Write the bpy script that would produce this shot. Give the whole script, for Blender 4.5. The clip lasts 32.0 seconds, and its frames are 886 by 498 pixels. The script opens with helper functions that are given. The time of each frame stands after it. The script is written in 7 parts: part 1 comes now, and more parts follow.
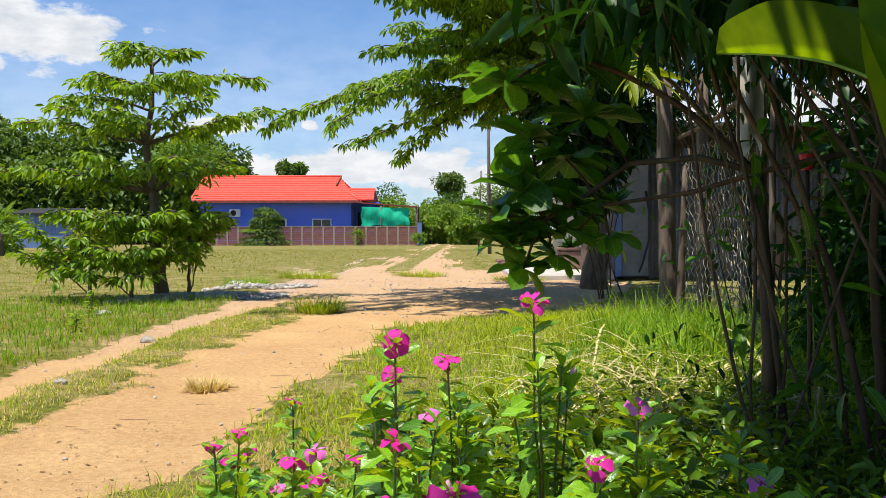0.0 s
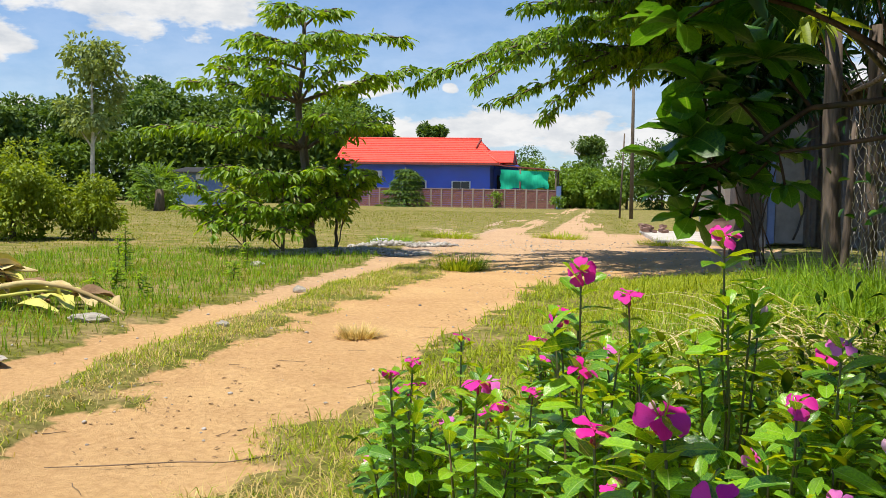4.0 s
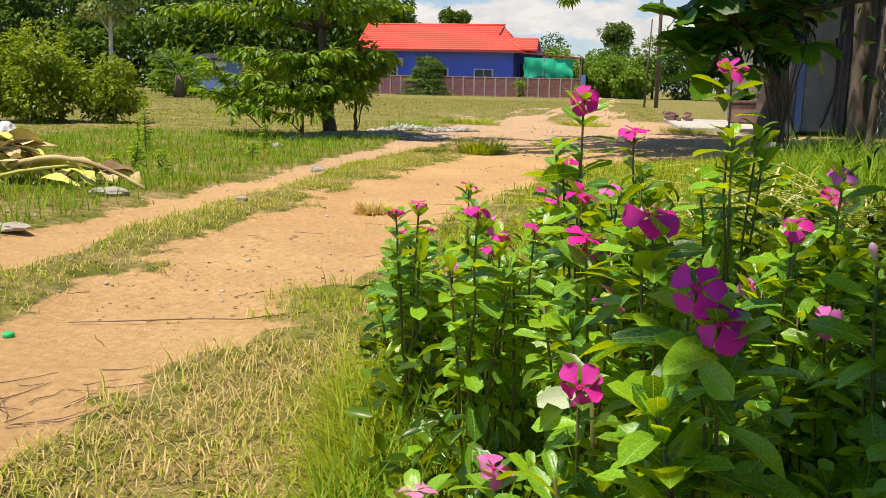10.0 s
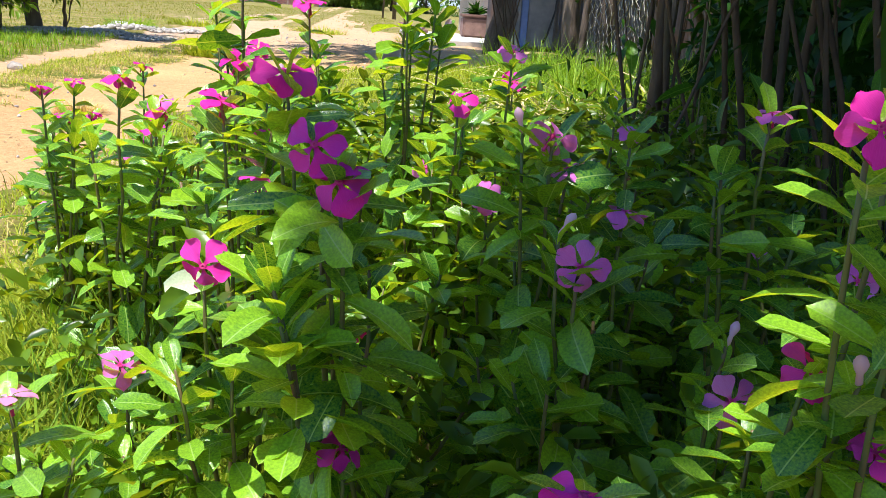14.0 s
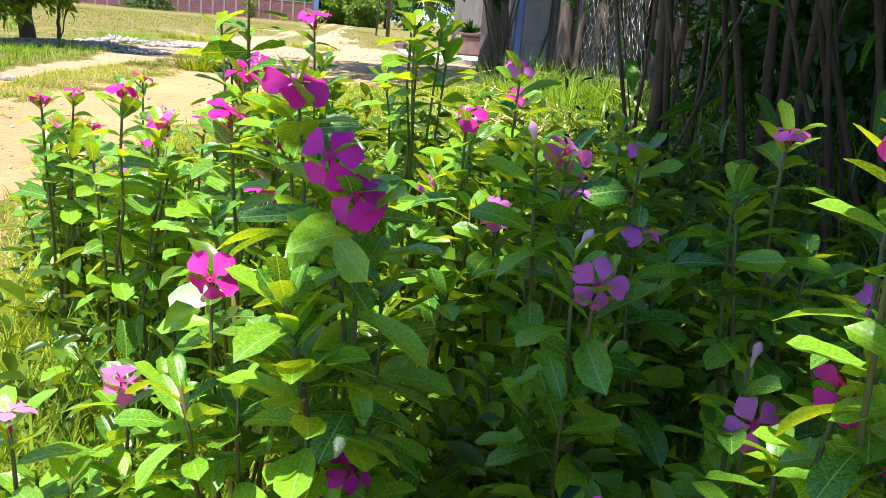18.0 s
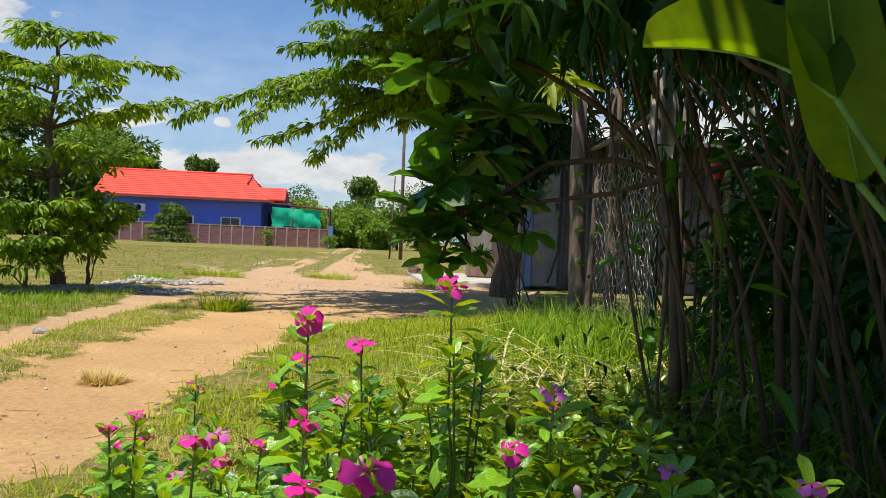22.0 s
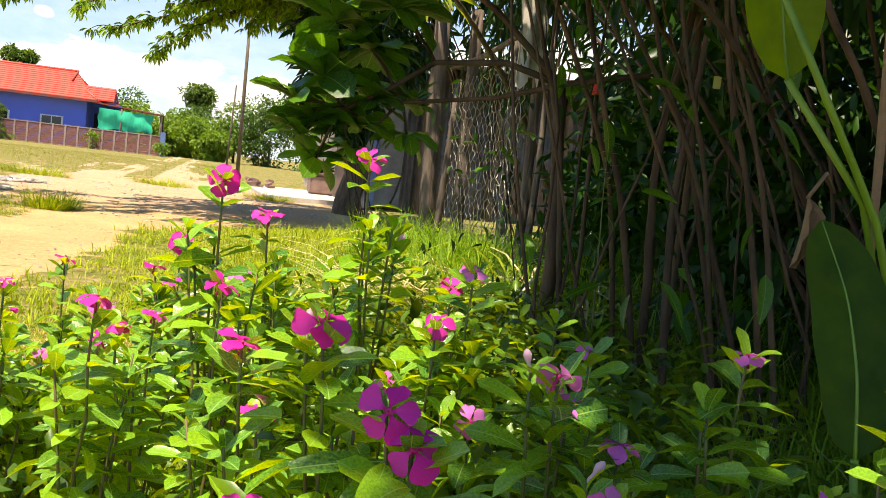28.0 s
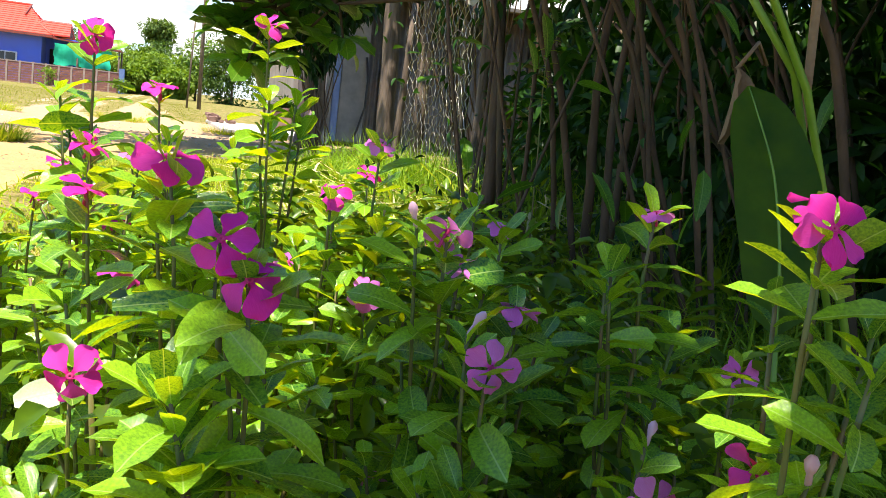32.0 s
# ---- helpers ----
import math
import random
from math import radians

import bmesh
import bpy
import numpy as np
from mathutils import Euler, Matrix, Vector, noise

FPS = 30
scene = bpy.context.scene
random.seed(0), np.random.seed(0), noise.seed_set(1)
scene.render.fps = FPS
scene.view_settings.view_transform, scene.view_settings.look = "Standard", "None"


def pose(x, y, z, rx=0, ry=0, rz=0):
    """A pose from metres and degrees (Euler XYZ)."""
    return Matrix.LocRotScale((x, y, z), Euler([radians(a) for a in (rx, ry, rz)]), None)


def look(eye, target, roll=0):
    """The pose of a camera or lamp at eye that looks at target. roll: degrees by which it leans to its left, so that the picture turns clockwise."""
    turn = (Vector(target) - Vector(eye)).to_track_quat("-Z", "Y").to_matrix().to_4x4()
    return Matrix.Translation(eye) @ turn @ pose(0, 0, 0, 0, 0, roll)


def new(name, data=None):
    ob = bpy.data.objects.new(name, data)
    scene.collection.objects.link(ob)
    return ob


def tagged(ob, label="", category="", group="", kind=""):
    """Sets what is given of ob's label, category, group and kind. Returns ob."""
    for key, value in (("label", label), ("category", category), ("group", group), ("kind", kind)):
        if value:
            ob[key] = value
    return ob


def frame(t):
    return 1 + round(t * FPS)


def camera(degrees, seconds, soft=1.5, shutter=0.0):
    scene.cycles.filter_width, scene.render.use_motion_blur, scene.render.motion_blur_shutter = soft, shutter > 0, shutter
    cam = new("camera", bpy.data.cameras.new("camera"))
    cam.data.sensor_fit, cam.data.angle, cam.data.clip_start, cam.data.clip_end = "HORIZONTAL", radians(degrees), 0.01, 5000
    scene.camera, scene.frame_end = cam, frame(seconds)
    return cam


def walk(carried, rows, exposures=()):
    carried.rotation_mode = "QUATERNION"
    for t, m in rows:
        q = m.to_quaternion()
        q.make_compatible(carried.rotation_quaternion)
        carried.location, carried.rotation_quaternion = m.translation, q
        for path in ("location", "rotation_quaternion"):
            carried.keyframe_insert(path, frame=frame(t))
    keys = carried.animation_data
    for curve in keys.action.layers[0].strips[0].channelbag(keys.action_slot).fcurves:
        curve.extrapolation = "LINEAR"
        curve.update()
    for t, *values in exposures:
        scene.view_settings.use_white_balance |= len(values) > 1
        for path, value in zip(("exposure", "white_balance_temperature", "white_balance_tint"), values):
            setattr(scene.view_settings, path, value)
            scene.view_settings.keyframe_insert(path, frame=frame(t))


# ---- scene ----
cam = camera(53.2, 32.0, soft=0.8)
PATH = [
    (0, (0.028, 0.001, 0.693), (0.027, 2.001, 0.661), -0.1),
    (0.5, (0.014, -0.018, 0.7), (-0.095, 1.979, 0.732), 0.1),
    (1, (0.002, -0.023, 0.7), (-0.16, 1.97, 0.742), 0.4),
    (1.5, (-0.009, -0.036, 0.703), (-0.195, 1.955, 0.763), 1.4),
    (2, (-0.02, -0.033, 0.704), (-0.251, 1.952, 0.776), 1.7),
    (2.5, (-0.028, -0.033, 0.698), (-0.295, 1.949, 0.745), 1.5),
    (3, (-0.035, -0.017, 0.686), (-0.347, 1.959, 0.692), 1.1),
    (3.5, (-0.038, -0.01, 0.671), (-0.386, 1.959, 0.624), 0.9),
    (4, (-0.029, 0.016, 0.648), (-0.337, 1.989, 0.532), 0.9),
    (4.5, (-0.016, 0.032, 0.633), (-0.25, 2.01, 0.449), 1.2),
    (6.5, (0.008, 0.036, 0.62), (-0.151, 2.02, 0.42), 2.3),
    (7, (-0.004, 0.028, 0.632), (-0.235, 2.009, 0.479), 2.1),
    (7.5, (-0.028, 0.019, 0.647), (-0.344, 1.99, 0.532), 1.7),
    (8, (-0.041, 0.006, 0.652), (-0.443, 1.961, 0.52), 1.6),
    (8.5, (-0.044, 0.007, 0.619), (-0.497, 1.942, 0.399), 1.5),
    (9, (-0.039, 0.002, 0.594), (-0.543, 1.912, 0.279), 1.0),
    (9.5, (-0.019, 0.002, 0.585), (-0.486, 1.915, 0.235), 0.9),
    (10, (-0.003, 0.005, 0.579), (-0.349, 1.941, 0.218), 1.2),
    (10.5, (0.009, 0.013, 0.569), (-0.228, 1.961, 0.183), 1.6),
    (11, (0.022, 0.027, 0.558), (-0.108, 1.979, 0.14), 2.5),
    (11.5, (0.035, 0.041, 0.554), (0.015, 1.989, 0.101), 3.3),
    (12, (0.049, 0.053, 0.55), (0.125, 1.994, 0.075), 4.1),
    (12.5, (0.057, 0.062, 0.542), (0.181, 1.997, 0.05), 4.2),
    (13, (0.064, 0.074, 0.533), (0.215, 2.0, 0.016), 4.2),
    (13.5, (0.067, 0.074, 0.532), (0.249, 1.994, 0.002), 4.3),
    (14, (0.078, 0.077, 0.534), (0.314, 1.992, 0.008), 4.2),
    (14.5, (0.089, 0.08, 0.534), (0.369, 1.993, 0.023), 4.3),
    (16.5, (0.086, 0.101, 0.525), (0.396, 2.01, 0.016), 5.1),
    (17, (0.079, 0.099, 0.526), (0.378, 2.01, 0.019), 4.7),
    (17.5, (0.071, 0.098, 0.526), (0.366, 2.011, 0.024), 5.0),
    (18, (0.064, 0.092, 0.528), (0.32, 2.015, 0.041), 5.0),
    (18.5, (0.041, 0.065, 0.576), (0.151, 2.024, 0.189), 4.1),
    (19, (0.016, 0.028, 0.629), (-0.078, 2.011, 0.384), 2.8),
    (19.5, (0.002, 0.006, 0.671), (-0.219, 1.989, 0.53), 1.7),
    (20, (-0.007, -0.015, 0.687), (-0.304, 1.962, 0.62), 1.1),
    (20.5, (0.0, -0.005, 0.673), (-0.266, 1.976, 0.607), 0.7),
    (21, (0.006, 0.004, 0.664), (-0.122, 1.998, 0.587), 0.7),
    (21.5, (0.015, 0.02, 0.655), (0.06, 2.019, 0.596), 1.5),
    (22, (0.019, 0.03, 0.66), (0.219, 2.02, 0.647), 2.4),
    (22.5, (0.016, 0.041, 0.67), (0.32, 2.018, 0.7), 2.7),
    (23, (0.003, 0.049, 0.663), (0.408, 2.008, 0.66), 3.4),
    (23.5, (0.033, 0.071, 0.631), (0.541, 2.001, 0.503), 3.8),
    (24, (0.028, 0.074, 0.628), (0.546, 1.999, 0.468), 3.7),
    (24.5, (0.011, 0.068, 0.632), (0.5, 2.003, 0.502), 3.3),
    (25, (-0.009, 0.055, 0.642), (0.45, 2.0, 0.548), 3.1),
    (25.5, (-0.014, 0.052, 0.647), (0.433, 2.0, 0.578), 3.4),
    (27.5, (-0.022, 0.076, 0.616), (0.505, 2.0, 0.474), 4.6),
    (28, (-0.067, 0.088, 0.594), (0.505, 1.998, 0.436), 6.4),
    (28.5, (-0.094, 0.102, 0.575), (0.506, 2.0, 0.386), 7.8),
    (29, (-0.098, 0.107, 0.565), (0.516, 1.999, 0.357), 8.6),
    (29.5, (-0.09, 0.108, 0.563), (0.519, 2.0, 0.344), 8.5),
    (30, (-0.075, 0.109, 0.56), (0.524, 2.001, 0.308), 7.7),
    (30.5, (-0.062, 0.11, 0.55), (0.553, 1.993, 0.274), 7.5),
    (31, (-0.04, 0.115, 0.541), (0.585, 1.994, 0.256), 6.6),
    (31.5, (-0.016, 0.117, 0.535), (0.619, 1.993, 0.261), 6.7),
    (32, (0.021, 0.123, 0.525), (0.672, 1.993, 0.242), 6.5),
]
walk(cam, [(t, look(eye, target, roll)) for t, eye, target, roll in PATH],
     exposures=[(0.0, 0.38, 6400, 10), (1.0, 0.32, 6400, 10), (3.0, 0.32, 6450, 10), (7.0, 0.42, 6850, 10), (9.0, 0.30, 6900, 11), (11.0, 0.26, 7000, 12), (13.0, 0.84, 6500, 13),
                (14.0, 0.84, 6050, 15), (17.0, 1.0, 5950, 16), (18.0, 1.02, 5950, 16), (19.0, 0.65, 6500, 12), (20.0, 0.04, 6600, 10), (21.0, 0.10, 6500, 10), (22.0, 0.18, 6500, 10),
                (23.0, 0.58, 6800, 9), (24.0, 0.97, 7400, 12), (25.0, 0.90, 7450, 13), (29.0, 0.95, 7450, 14), (30.0, 0.97, 7300, 13), (31.0, 0.85, 7000, 13), (32.0, 1.2, 6800, 12)])

# ---- sky and sun ----
SUN_WAY = Vector((-0.22, -0.24, 0.95)).normalized()      # towards the sun
world = bpy.data.worlds.new("sky")
scene.world = world
world.use_nodes = True


# clouds that stand over the place: azimuth, height and half sizes in degrees
CLOUDS = ((-26.9, 11.6, 8.8, 2.8), (-38.5, 8.6, 5.0, 1.9), (-27.0, 6.3, 1.5, 1.0), (-13.8, 6.9, 3.4, 0.8), (-6.5, 4.3, 6.5, 1.7), (-1.0, 4.2, 4.0, 2.0),
          (4.0, 3.4, 6.0, 2.2), (-13.0, 4.2, 5.5, 1.3), (-35.0, 4.2, 9.0, 1.7), (-8.6, 7.0, 0.7, 0.45), (24.0, 7.0, 14.0, 3.0), (-60.0, 9.0, 14.0, 4.0))


def sky_nodes():
    nt = world.node_tree
    nt.nodes.clear()
    N, L = nt.nodes.new, nt.links.new

    def calc(kind, a, b=None, c=None):
        m = N("ShaderNodeMath"); m.operation = kind
        for sock, v in zip(m.inputs, (a, b, c)):
            if v is None:
                continue
            if isinstance(v, (int, float)):
                sock.default_value = v
            else:
                L(v, sock)
        return m.outputs[0]

    sky = N("ShaderNodeTexSky")
    sky.sky_type, sky.sun_disc = "NISHITA", False
    sky.sun_elevation = math.asin(SUN_WAY.z)
    sky.sun_rotation = math.atan2(SUN_WAY.x, SUN_WAY.y)
    sky.air_density, sky.dust_density, sky.ozone_density = 1.0, 0.4, 2.5
    bright = N("ShaderNodeMix"); bright.data_type, bright.blend_type = "RGBA", "MULTIPLY"
    bright.inputs[0].default_value = 1.0
    bright.inputs[7].default_value = SKY_TINT
    L(sky.outputs[0], bright.inputs[6])
    geo = N("ShaderNodeTexCoord")
    sep = N("ShaderNodeSeparateXYZ"); L(geo.outputs["Generated"], sep.inputs[0])
    deg = 180 / math.pi
    az = calc("MULTIPLY", calc("ARCTAN2", sep.outputs[0], sep.outputs[1]), deg)
    el = calc("MULTIPLY", calc("ARCSINE", sep.outputs[2]), deg)
    at = N("ShaderNodeCombineXYZ"); L(az, at.inputs[0]); L(calc("MULTIPLY", el, 2.2), at.inputs[1])

    def puffs(scale, detail, rough=0.58):
        n = N("ShaderNodeTexNoise")
        n.inputs["Scale"].default_value, n.inputs["Detail"].default_value, n.inputs["Roughness"].default_value = scale, detail, rough
        L(at.outputs[0], n.inputs["Vector"])
        return n.outputs["Fac"]

    field = None
    for a, e, ra, re_ in CLOUDS:
        u, v = calc("MULTIPLY", calc("SUBTRACT", az, a), 1 / ra), calc("MULTIPLY", calc("SUBTRACT", el, e), 1 / re_)
        d = calc("SUBTRACT", 1.0, calc("SQRT", calc("ADD", calc("MULTIPLY", u, u), calc("MULTIPLY", v, v))))
        field = d if field is None else calc("MAXIMUM", field, d)
    field = calc("ADD", field, calc("MULTIPLY", calc("SUBTRACT", puffs(0.24, 8), 0.5), 2.1))
    # loose cloud higher up, all round
    high = N("ShaderNodeMapRange"); high.inputs[1].default_value, high.inputs[2].default_value = 17.0, 26.0
    L(el, high.inputs[0])
    loose = calc("MULTIPLY", calc("SUBTRACT", puffs(0.07, 7), 0.62), 6.0)
    field = calc("MAXIMUM", field, calc("MULTIPLY", loose, high.outputs[0]))
    edge = N("ShaderNodeMapRange"); edge.interpolation_type = "SMOOTHSTEP"
    edge.inputs[1].default_value, edge.inputs[2].default_value = 0.06, 0.42
    L(field, edge.inputs[0])
    # thin veil that pales the blue towards the horizon
    veil = N("ShaderNodeMapRange"); veil.inputs[1].default_value, veil.inputs[2].default_value = 1.0, 16.0
    veil.inputs[3].default_value, veil.inputs[4].default_value = 0.62, 0.06
    L(el, veil.inputs[0])
    cover = calc("MAXIMUM", edge.outputs[0], calc("MULTIPLY", veil.outputs[0], calc("ADD", 0.45, puffs(0.11, 5))))
    cl = N("ShaderNodeValToRGB")
    cl.color_ramp.elements[0].position, cl.color_ramp.elements[1].position = 0.3, 0.6
    cl.color_ramp.elements[0].color = (10.2, 10.9, 11.8, 1)
    cl.color_ramp.elements[1].color = (14.6, 14.7, 14.8, 1)
    L(puffs(0.35, 5), cl.inputs[0])
    mix = N("ShaderNodeMix"); mix.data_type = "RGBA"
    L(cover, mix.inputs[0]); L(bright.outputs[2], mix.inputs[6]); L(cl.outputs[0], mix.inputs[7])
    bg = N("ShaderNodeBackground"); bg.inputs[1].default_value = 0.049
    L(mix.outputs[2], bg.inputs[0])
    out = N("ShaderNodeOutputWorld"); L(bg.outputs[0], out.inputs[0])


SKY_TINT = (1.08, 1.74, 2.38, 1)
sky_nodes()
sun = new("sun", bpy.data.lights.new("sun", "SUN"))
sun.data.energy, sun.data.angle, sun.data.color = 5.0, radians(0.53), (1.0, 0.94, 0.82)
sun.matrix_world = look(SUN_WAY * 50, (0, 0, 0))

# ---- materials ----


def material(name):
    m = bpy.data.materials.new(name)
    m.use_nodes = True
    nt = m.node_tree
    return m, nt, nt.nodes["Principled BSDF"], nt.nodes["Material Output"]


def ramp_between(nt, fac, c0, c1, p0=0.3, p1=0.7):
    r = nt.nodes.new("ShaderNodeValToRGB")
    r.color_ramp.elements[0].position, r.color_ramp.elements[1].position = p0, p1
    r.color_ramp.elements[0].color, r.color_ramp.elements[1].color = (*c0, 1), (*c1, 1)
    nt.links.new(fac, r.inputs[0])
    return r.outputs[0]


def blend(nt, fac, a, b, kind="MIX"):
    m = nt.nodes.new("ShaderNodeMix")
    m.data_type, m.blend_type = "RGBA", kind
    for sock, val in ((m.inputs[0], fac), (m.inputs[6], a), (m.inputs[7], b)):
        if isinstance(val, (int, float)):
            sock.default_value = val
        elif isinstance(val, tuple):
            sock.default_value = (*val, 1)
        else:
            nt.links.new(val, sock)
    return m.outputs[2]


def noise_fac(nt, scale, detail=4, rough=0.55, coord="Object", stretch=None):
    tc = nt.nodes.new("ShaderNodeTexCoord")
    n = nt.nodes.new("ShaderNodeTexNoise")
    n.inputs["Scale"].default_value, n.inputs["Detail"].default_value, n.inputs["Roughness"].default_value = scale, detail, rough
    src = tc.outputs[coord]
    if stretch:
        mp = nt.nodes.new("ShaderNodeMapping")
        mp.inputs["Scale"].default_value = stretch
        nt.links.new(src, mp.inputs[0])
        src = mp.outputs[0]
    nt.links.new(src, n.inputs["Vector"])
    return n.outputs["Fac"]


def bump(nt, bsdf, fac, strength=0.4, dist=0.01):
    b = nt.nodes.new("ShaderNodeBump")
    b.inputs["Strength"].default_value, b.inputs["Distance"].default_value = strength, dist
    nt.links.new(fac, b.inputs["Height"])
    nt.links.new(b.outputs[0], bsdf.inputs["Normal"])


def plain(name, c0, c1, scale=8, rough=0.7, bumps=0.3, dist=0.01, metal=0.0, stretch=None, spec=0.4, stain=None):
    m, nt, b, out = material(name)
    f = noise_fac(nt, scale, 6, 0.6, stretch=stretch)
    col = ramp_between(nt, f, c0, c1)
    if stain:
        g = noise_fac(nt, scale * 0.22, 4, 0.6)
        r = ramp_between(nt, g, (0, 0, 0), (1, 1, 1), 0.5, 0.68)
        col = blend(nt, r, col, stain)
    nt.links.new(col, b.inputs["Base Color"])
    b.inputs["Roughness"].default_value, b.inputs["Metallic"].default_value = rough, metal
    b.inputs["Specular IOR Level"].default_value = spec
    if bumps:
        bump(nt, b, noise_fac(nt, scale * 5, 4, stretch=stretch), bumps, dist)
    return m


def leafy(name, dark, light, trans=0.4, rough=0.38, island=True, rib=None, back=None, spec=0.4, glow=None):
    """Foliage: gloss on top of a thin sheet that lets light through; each leaf differs a little."""
    m, nt, b, out = material(name)
    N, L = nt.nodes.new, nt.links.new
    src = N("ShaderNodeNewGeometry").outputs["Random Per Island"] if island else N("ShaderNodeObjectInfo").outputs["Random"]
    col = ramp_between(nt, src, dark, light, 0.1, 0.9)
    f = noise_fac(nt, 26, 3)
    col = blend(nt, 0.45, col, ramp_between(nt, f, tuple(0.72 * c for c in dark), light), "MIX")
    if rib:
        tc = N("ShaderNodeTexCoord")
        sp = N("ShaderNodeSeparateXYZ"); L(tc.outputs["Object"], sp.inputs[0])
        ab = N("ShaderNodeMath"); ab.operation = "ABSOLUTE"; L(sp.outputs[0], ab.inputs[0])
        mr = N("ShaderNodeMapRange"); mr.inputs[1].default_value, mr.inputs[2].default_value = 0.004, 0.013
        mr.inputs[3].default_value, mr.inputs[4].default_value = 0.75, 0.0
        L(ab.outputs[0], mr.inputs[0])
        # side veins
        wv = N("ShaderNodeMath"); wv.operation = "MULTIPLY_ADD"; wv.inputs[1].default_value = -1.0
        L(ab.outputs[0], wv.inputs[0]); L(sp.outputs[1], wv.inputs[2])
        sn = N("ShaderNodeMath"); sn.operation = "PINGPONG"; sn.inputs[1].default_value = 0.055
        L(wv.outputs[0], sn.inputs[0])
        mv = N("ShaderNodeMapRange"); mv.inputs[1].default_value, mv.inputs[2].default_value = 0.0, 0.012
        mv.inputs[3].default_value, mv.inputs[4].default_value = 0.05, 0.0
        L(sn.outputs[0], mv.inputs[0])
        mx = N("ShaderNodeMath"); mx.operation = "MAXIMUM"
        L(mr.outputs[0], mx.inputs[0]); L(mv.outputs[0], mx.inputs[1])
        col = blend(nt, mx.outputs[0], col, rib)
    L(col, b.inputs["Base Color"])
    b.inputs["Roughness"].default_value = rough
    b.inputs["Specular IOR Level"].default_value = spec
    bump(nt, b, noise_fac(nt, 60, 3), 0.15, 0.004)
    tr = N("ShaderNodeBsdfTranslucent")
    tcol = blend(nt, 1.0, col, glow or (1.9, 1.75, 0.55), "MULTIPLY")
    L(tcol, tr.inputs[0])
    ms = N("ShaderNodeMixShader"); ms.inputs[0].default_value = trans
    L(b.outputs[0], ms.inputs[1]); L(tr.outputs[0], ms.inputs[2])
    L(ms.outputs[0], out.inputs[0])
    return m


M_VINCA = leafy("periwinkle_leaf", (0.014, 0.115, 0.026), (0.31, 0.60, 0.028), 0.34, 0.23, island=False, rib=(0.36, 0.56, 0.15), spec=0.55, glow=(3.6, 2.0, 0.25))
# darker copy of the periwinkle leaf: the shade inside the bed is in its colour
M_VINCA_SHADED = leafy("periwinkle_shaded_leaf", (0.004, 0.034, 0.008), (0.140, 0.270, 0.012), 0.40, 0.34, glow=(3.6, 2.0, 0.25))
M_UNDERSIDE = leafy("pale_leaf_underside", (0.40, 0.48, 0.28), (0.52, 0.60, 0.38), 0.25, 0.45, island=False, rib=(0.40, 0.52, 0.26))
M_STEM = plain("periwinkle_stem", (0.10, 0.17, 0.03), (0.17, 0.085, 0.04), 30, 0.5, 0.2, 0.002)
M_SAPLING = leafy("sapling_leaf", (0.045, 0.130, 0.008), (0.25, 0.40, 0.022), 0.42, 0.42, glow=(2.6, 2.1, 0.5))
M_OVERHANG = leafy("overhang_leaf", (0.045, 0.130, 0.008), (0.23, 0.39, 0.024), 0.46, 0.42, glow=(2.4, 2.0, 0.5))
# near-black leaf colour carries the deep shade behind the fence and in the hedges
M_MANGO_DARKENED = leafy("darkened_mango_leaf", (0.005, 0.024, 0.003), (0.022, 0.080, 0.008), 0.20, 0.4, spec=.3)
M_BROAD = leafy("broad_leaf", (0.014, 0.070, 0.009), (0.120, 0.285, 0.018), 0.40, 0.34, island=False, rib=(0.20, 0.34, 0.07))
M_HELIC = leafy("heliconia_leaf", (0.012, 0.055, 0.005), (0.034, 0.100, 0.008), 0.55, 0.5, island=False, glow=(13.0, 6.0, 0.3), spec=0.2)
# colour lowered as well, to deepen the shade among the canes
M_CANE_LEAF = leafy("cane_leaf", (0.008, 0.038, 0.005), (0.034, 0.105, 0.009), 0.26, 0.45, spec=.25)
M_BUSH = leafy("yellow_bush_leaf", (0.13, 0.20, 0.012), (0.31, 0.38, 0.03), 0.38, 0.5)
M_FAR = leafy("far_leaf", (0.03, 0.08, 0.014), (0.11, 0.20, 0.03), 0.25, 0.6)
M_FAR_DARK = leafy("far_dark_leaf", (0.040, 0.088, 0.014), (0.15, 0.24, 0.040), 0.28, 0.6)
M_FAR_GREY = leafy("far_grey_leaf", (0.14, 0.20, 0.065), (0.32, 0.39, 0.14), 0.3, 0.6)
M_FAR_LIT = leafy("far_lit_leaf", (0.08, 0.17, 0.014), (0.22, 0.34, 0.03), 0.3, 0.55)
M_GRASS = leafy("grass_blade", (0.105, 0.180, 0.010), (0.48, 0.53, 0.045), 0.35, 0.6, glow=(1.5, 1.45, 0.4), spec=.15)
M_GRASS_DRY = leafy("dry_grass_blade", (0.46, 0.34, 0.12), (0.80, 0.63, 0.28), 0.3, 0.7, glow=(1.2, 1.1, 0.6), spec=.15)
M_GRASS_LUSH = leafy("lush_grass_blade", (0.060, 0.165, 0.010), (0.32, 0.48, 0.03), 0.35, 0.55, spec=.2)
M_FIELD = leafy("field_grass_blade", (0.125, 0.160, 0.010), (0.34, 0.33, 0.035), 0.35, 0.6, glow=(1.5, 1.45, 0.4), spec=.12)
M_STRAW = plain("straw", (0.42, 0.33, 0.14), (0.66, 0.56, 0.30), 20, 0.7, 0.2, 0.003)
M_BARK = plain("bark", (0.075, 0.055, 0.038), (0.19, 0.145, 0.10), 14, 0.9, 0.7, 0.02, stretch=(1, 1, 0.25))
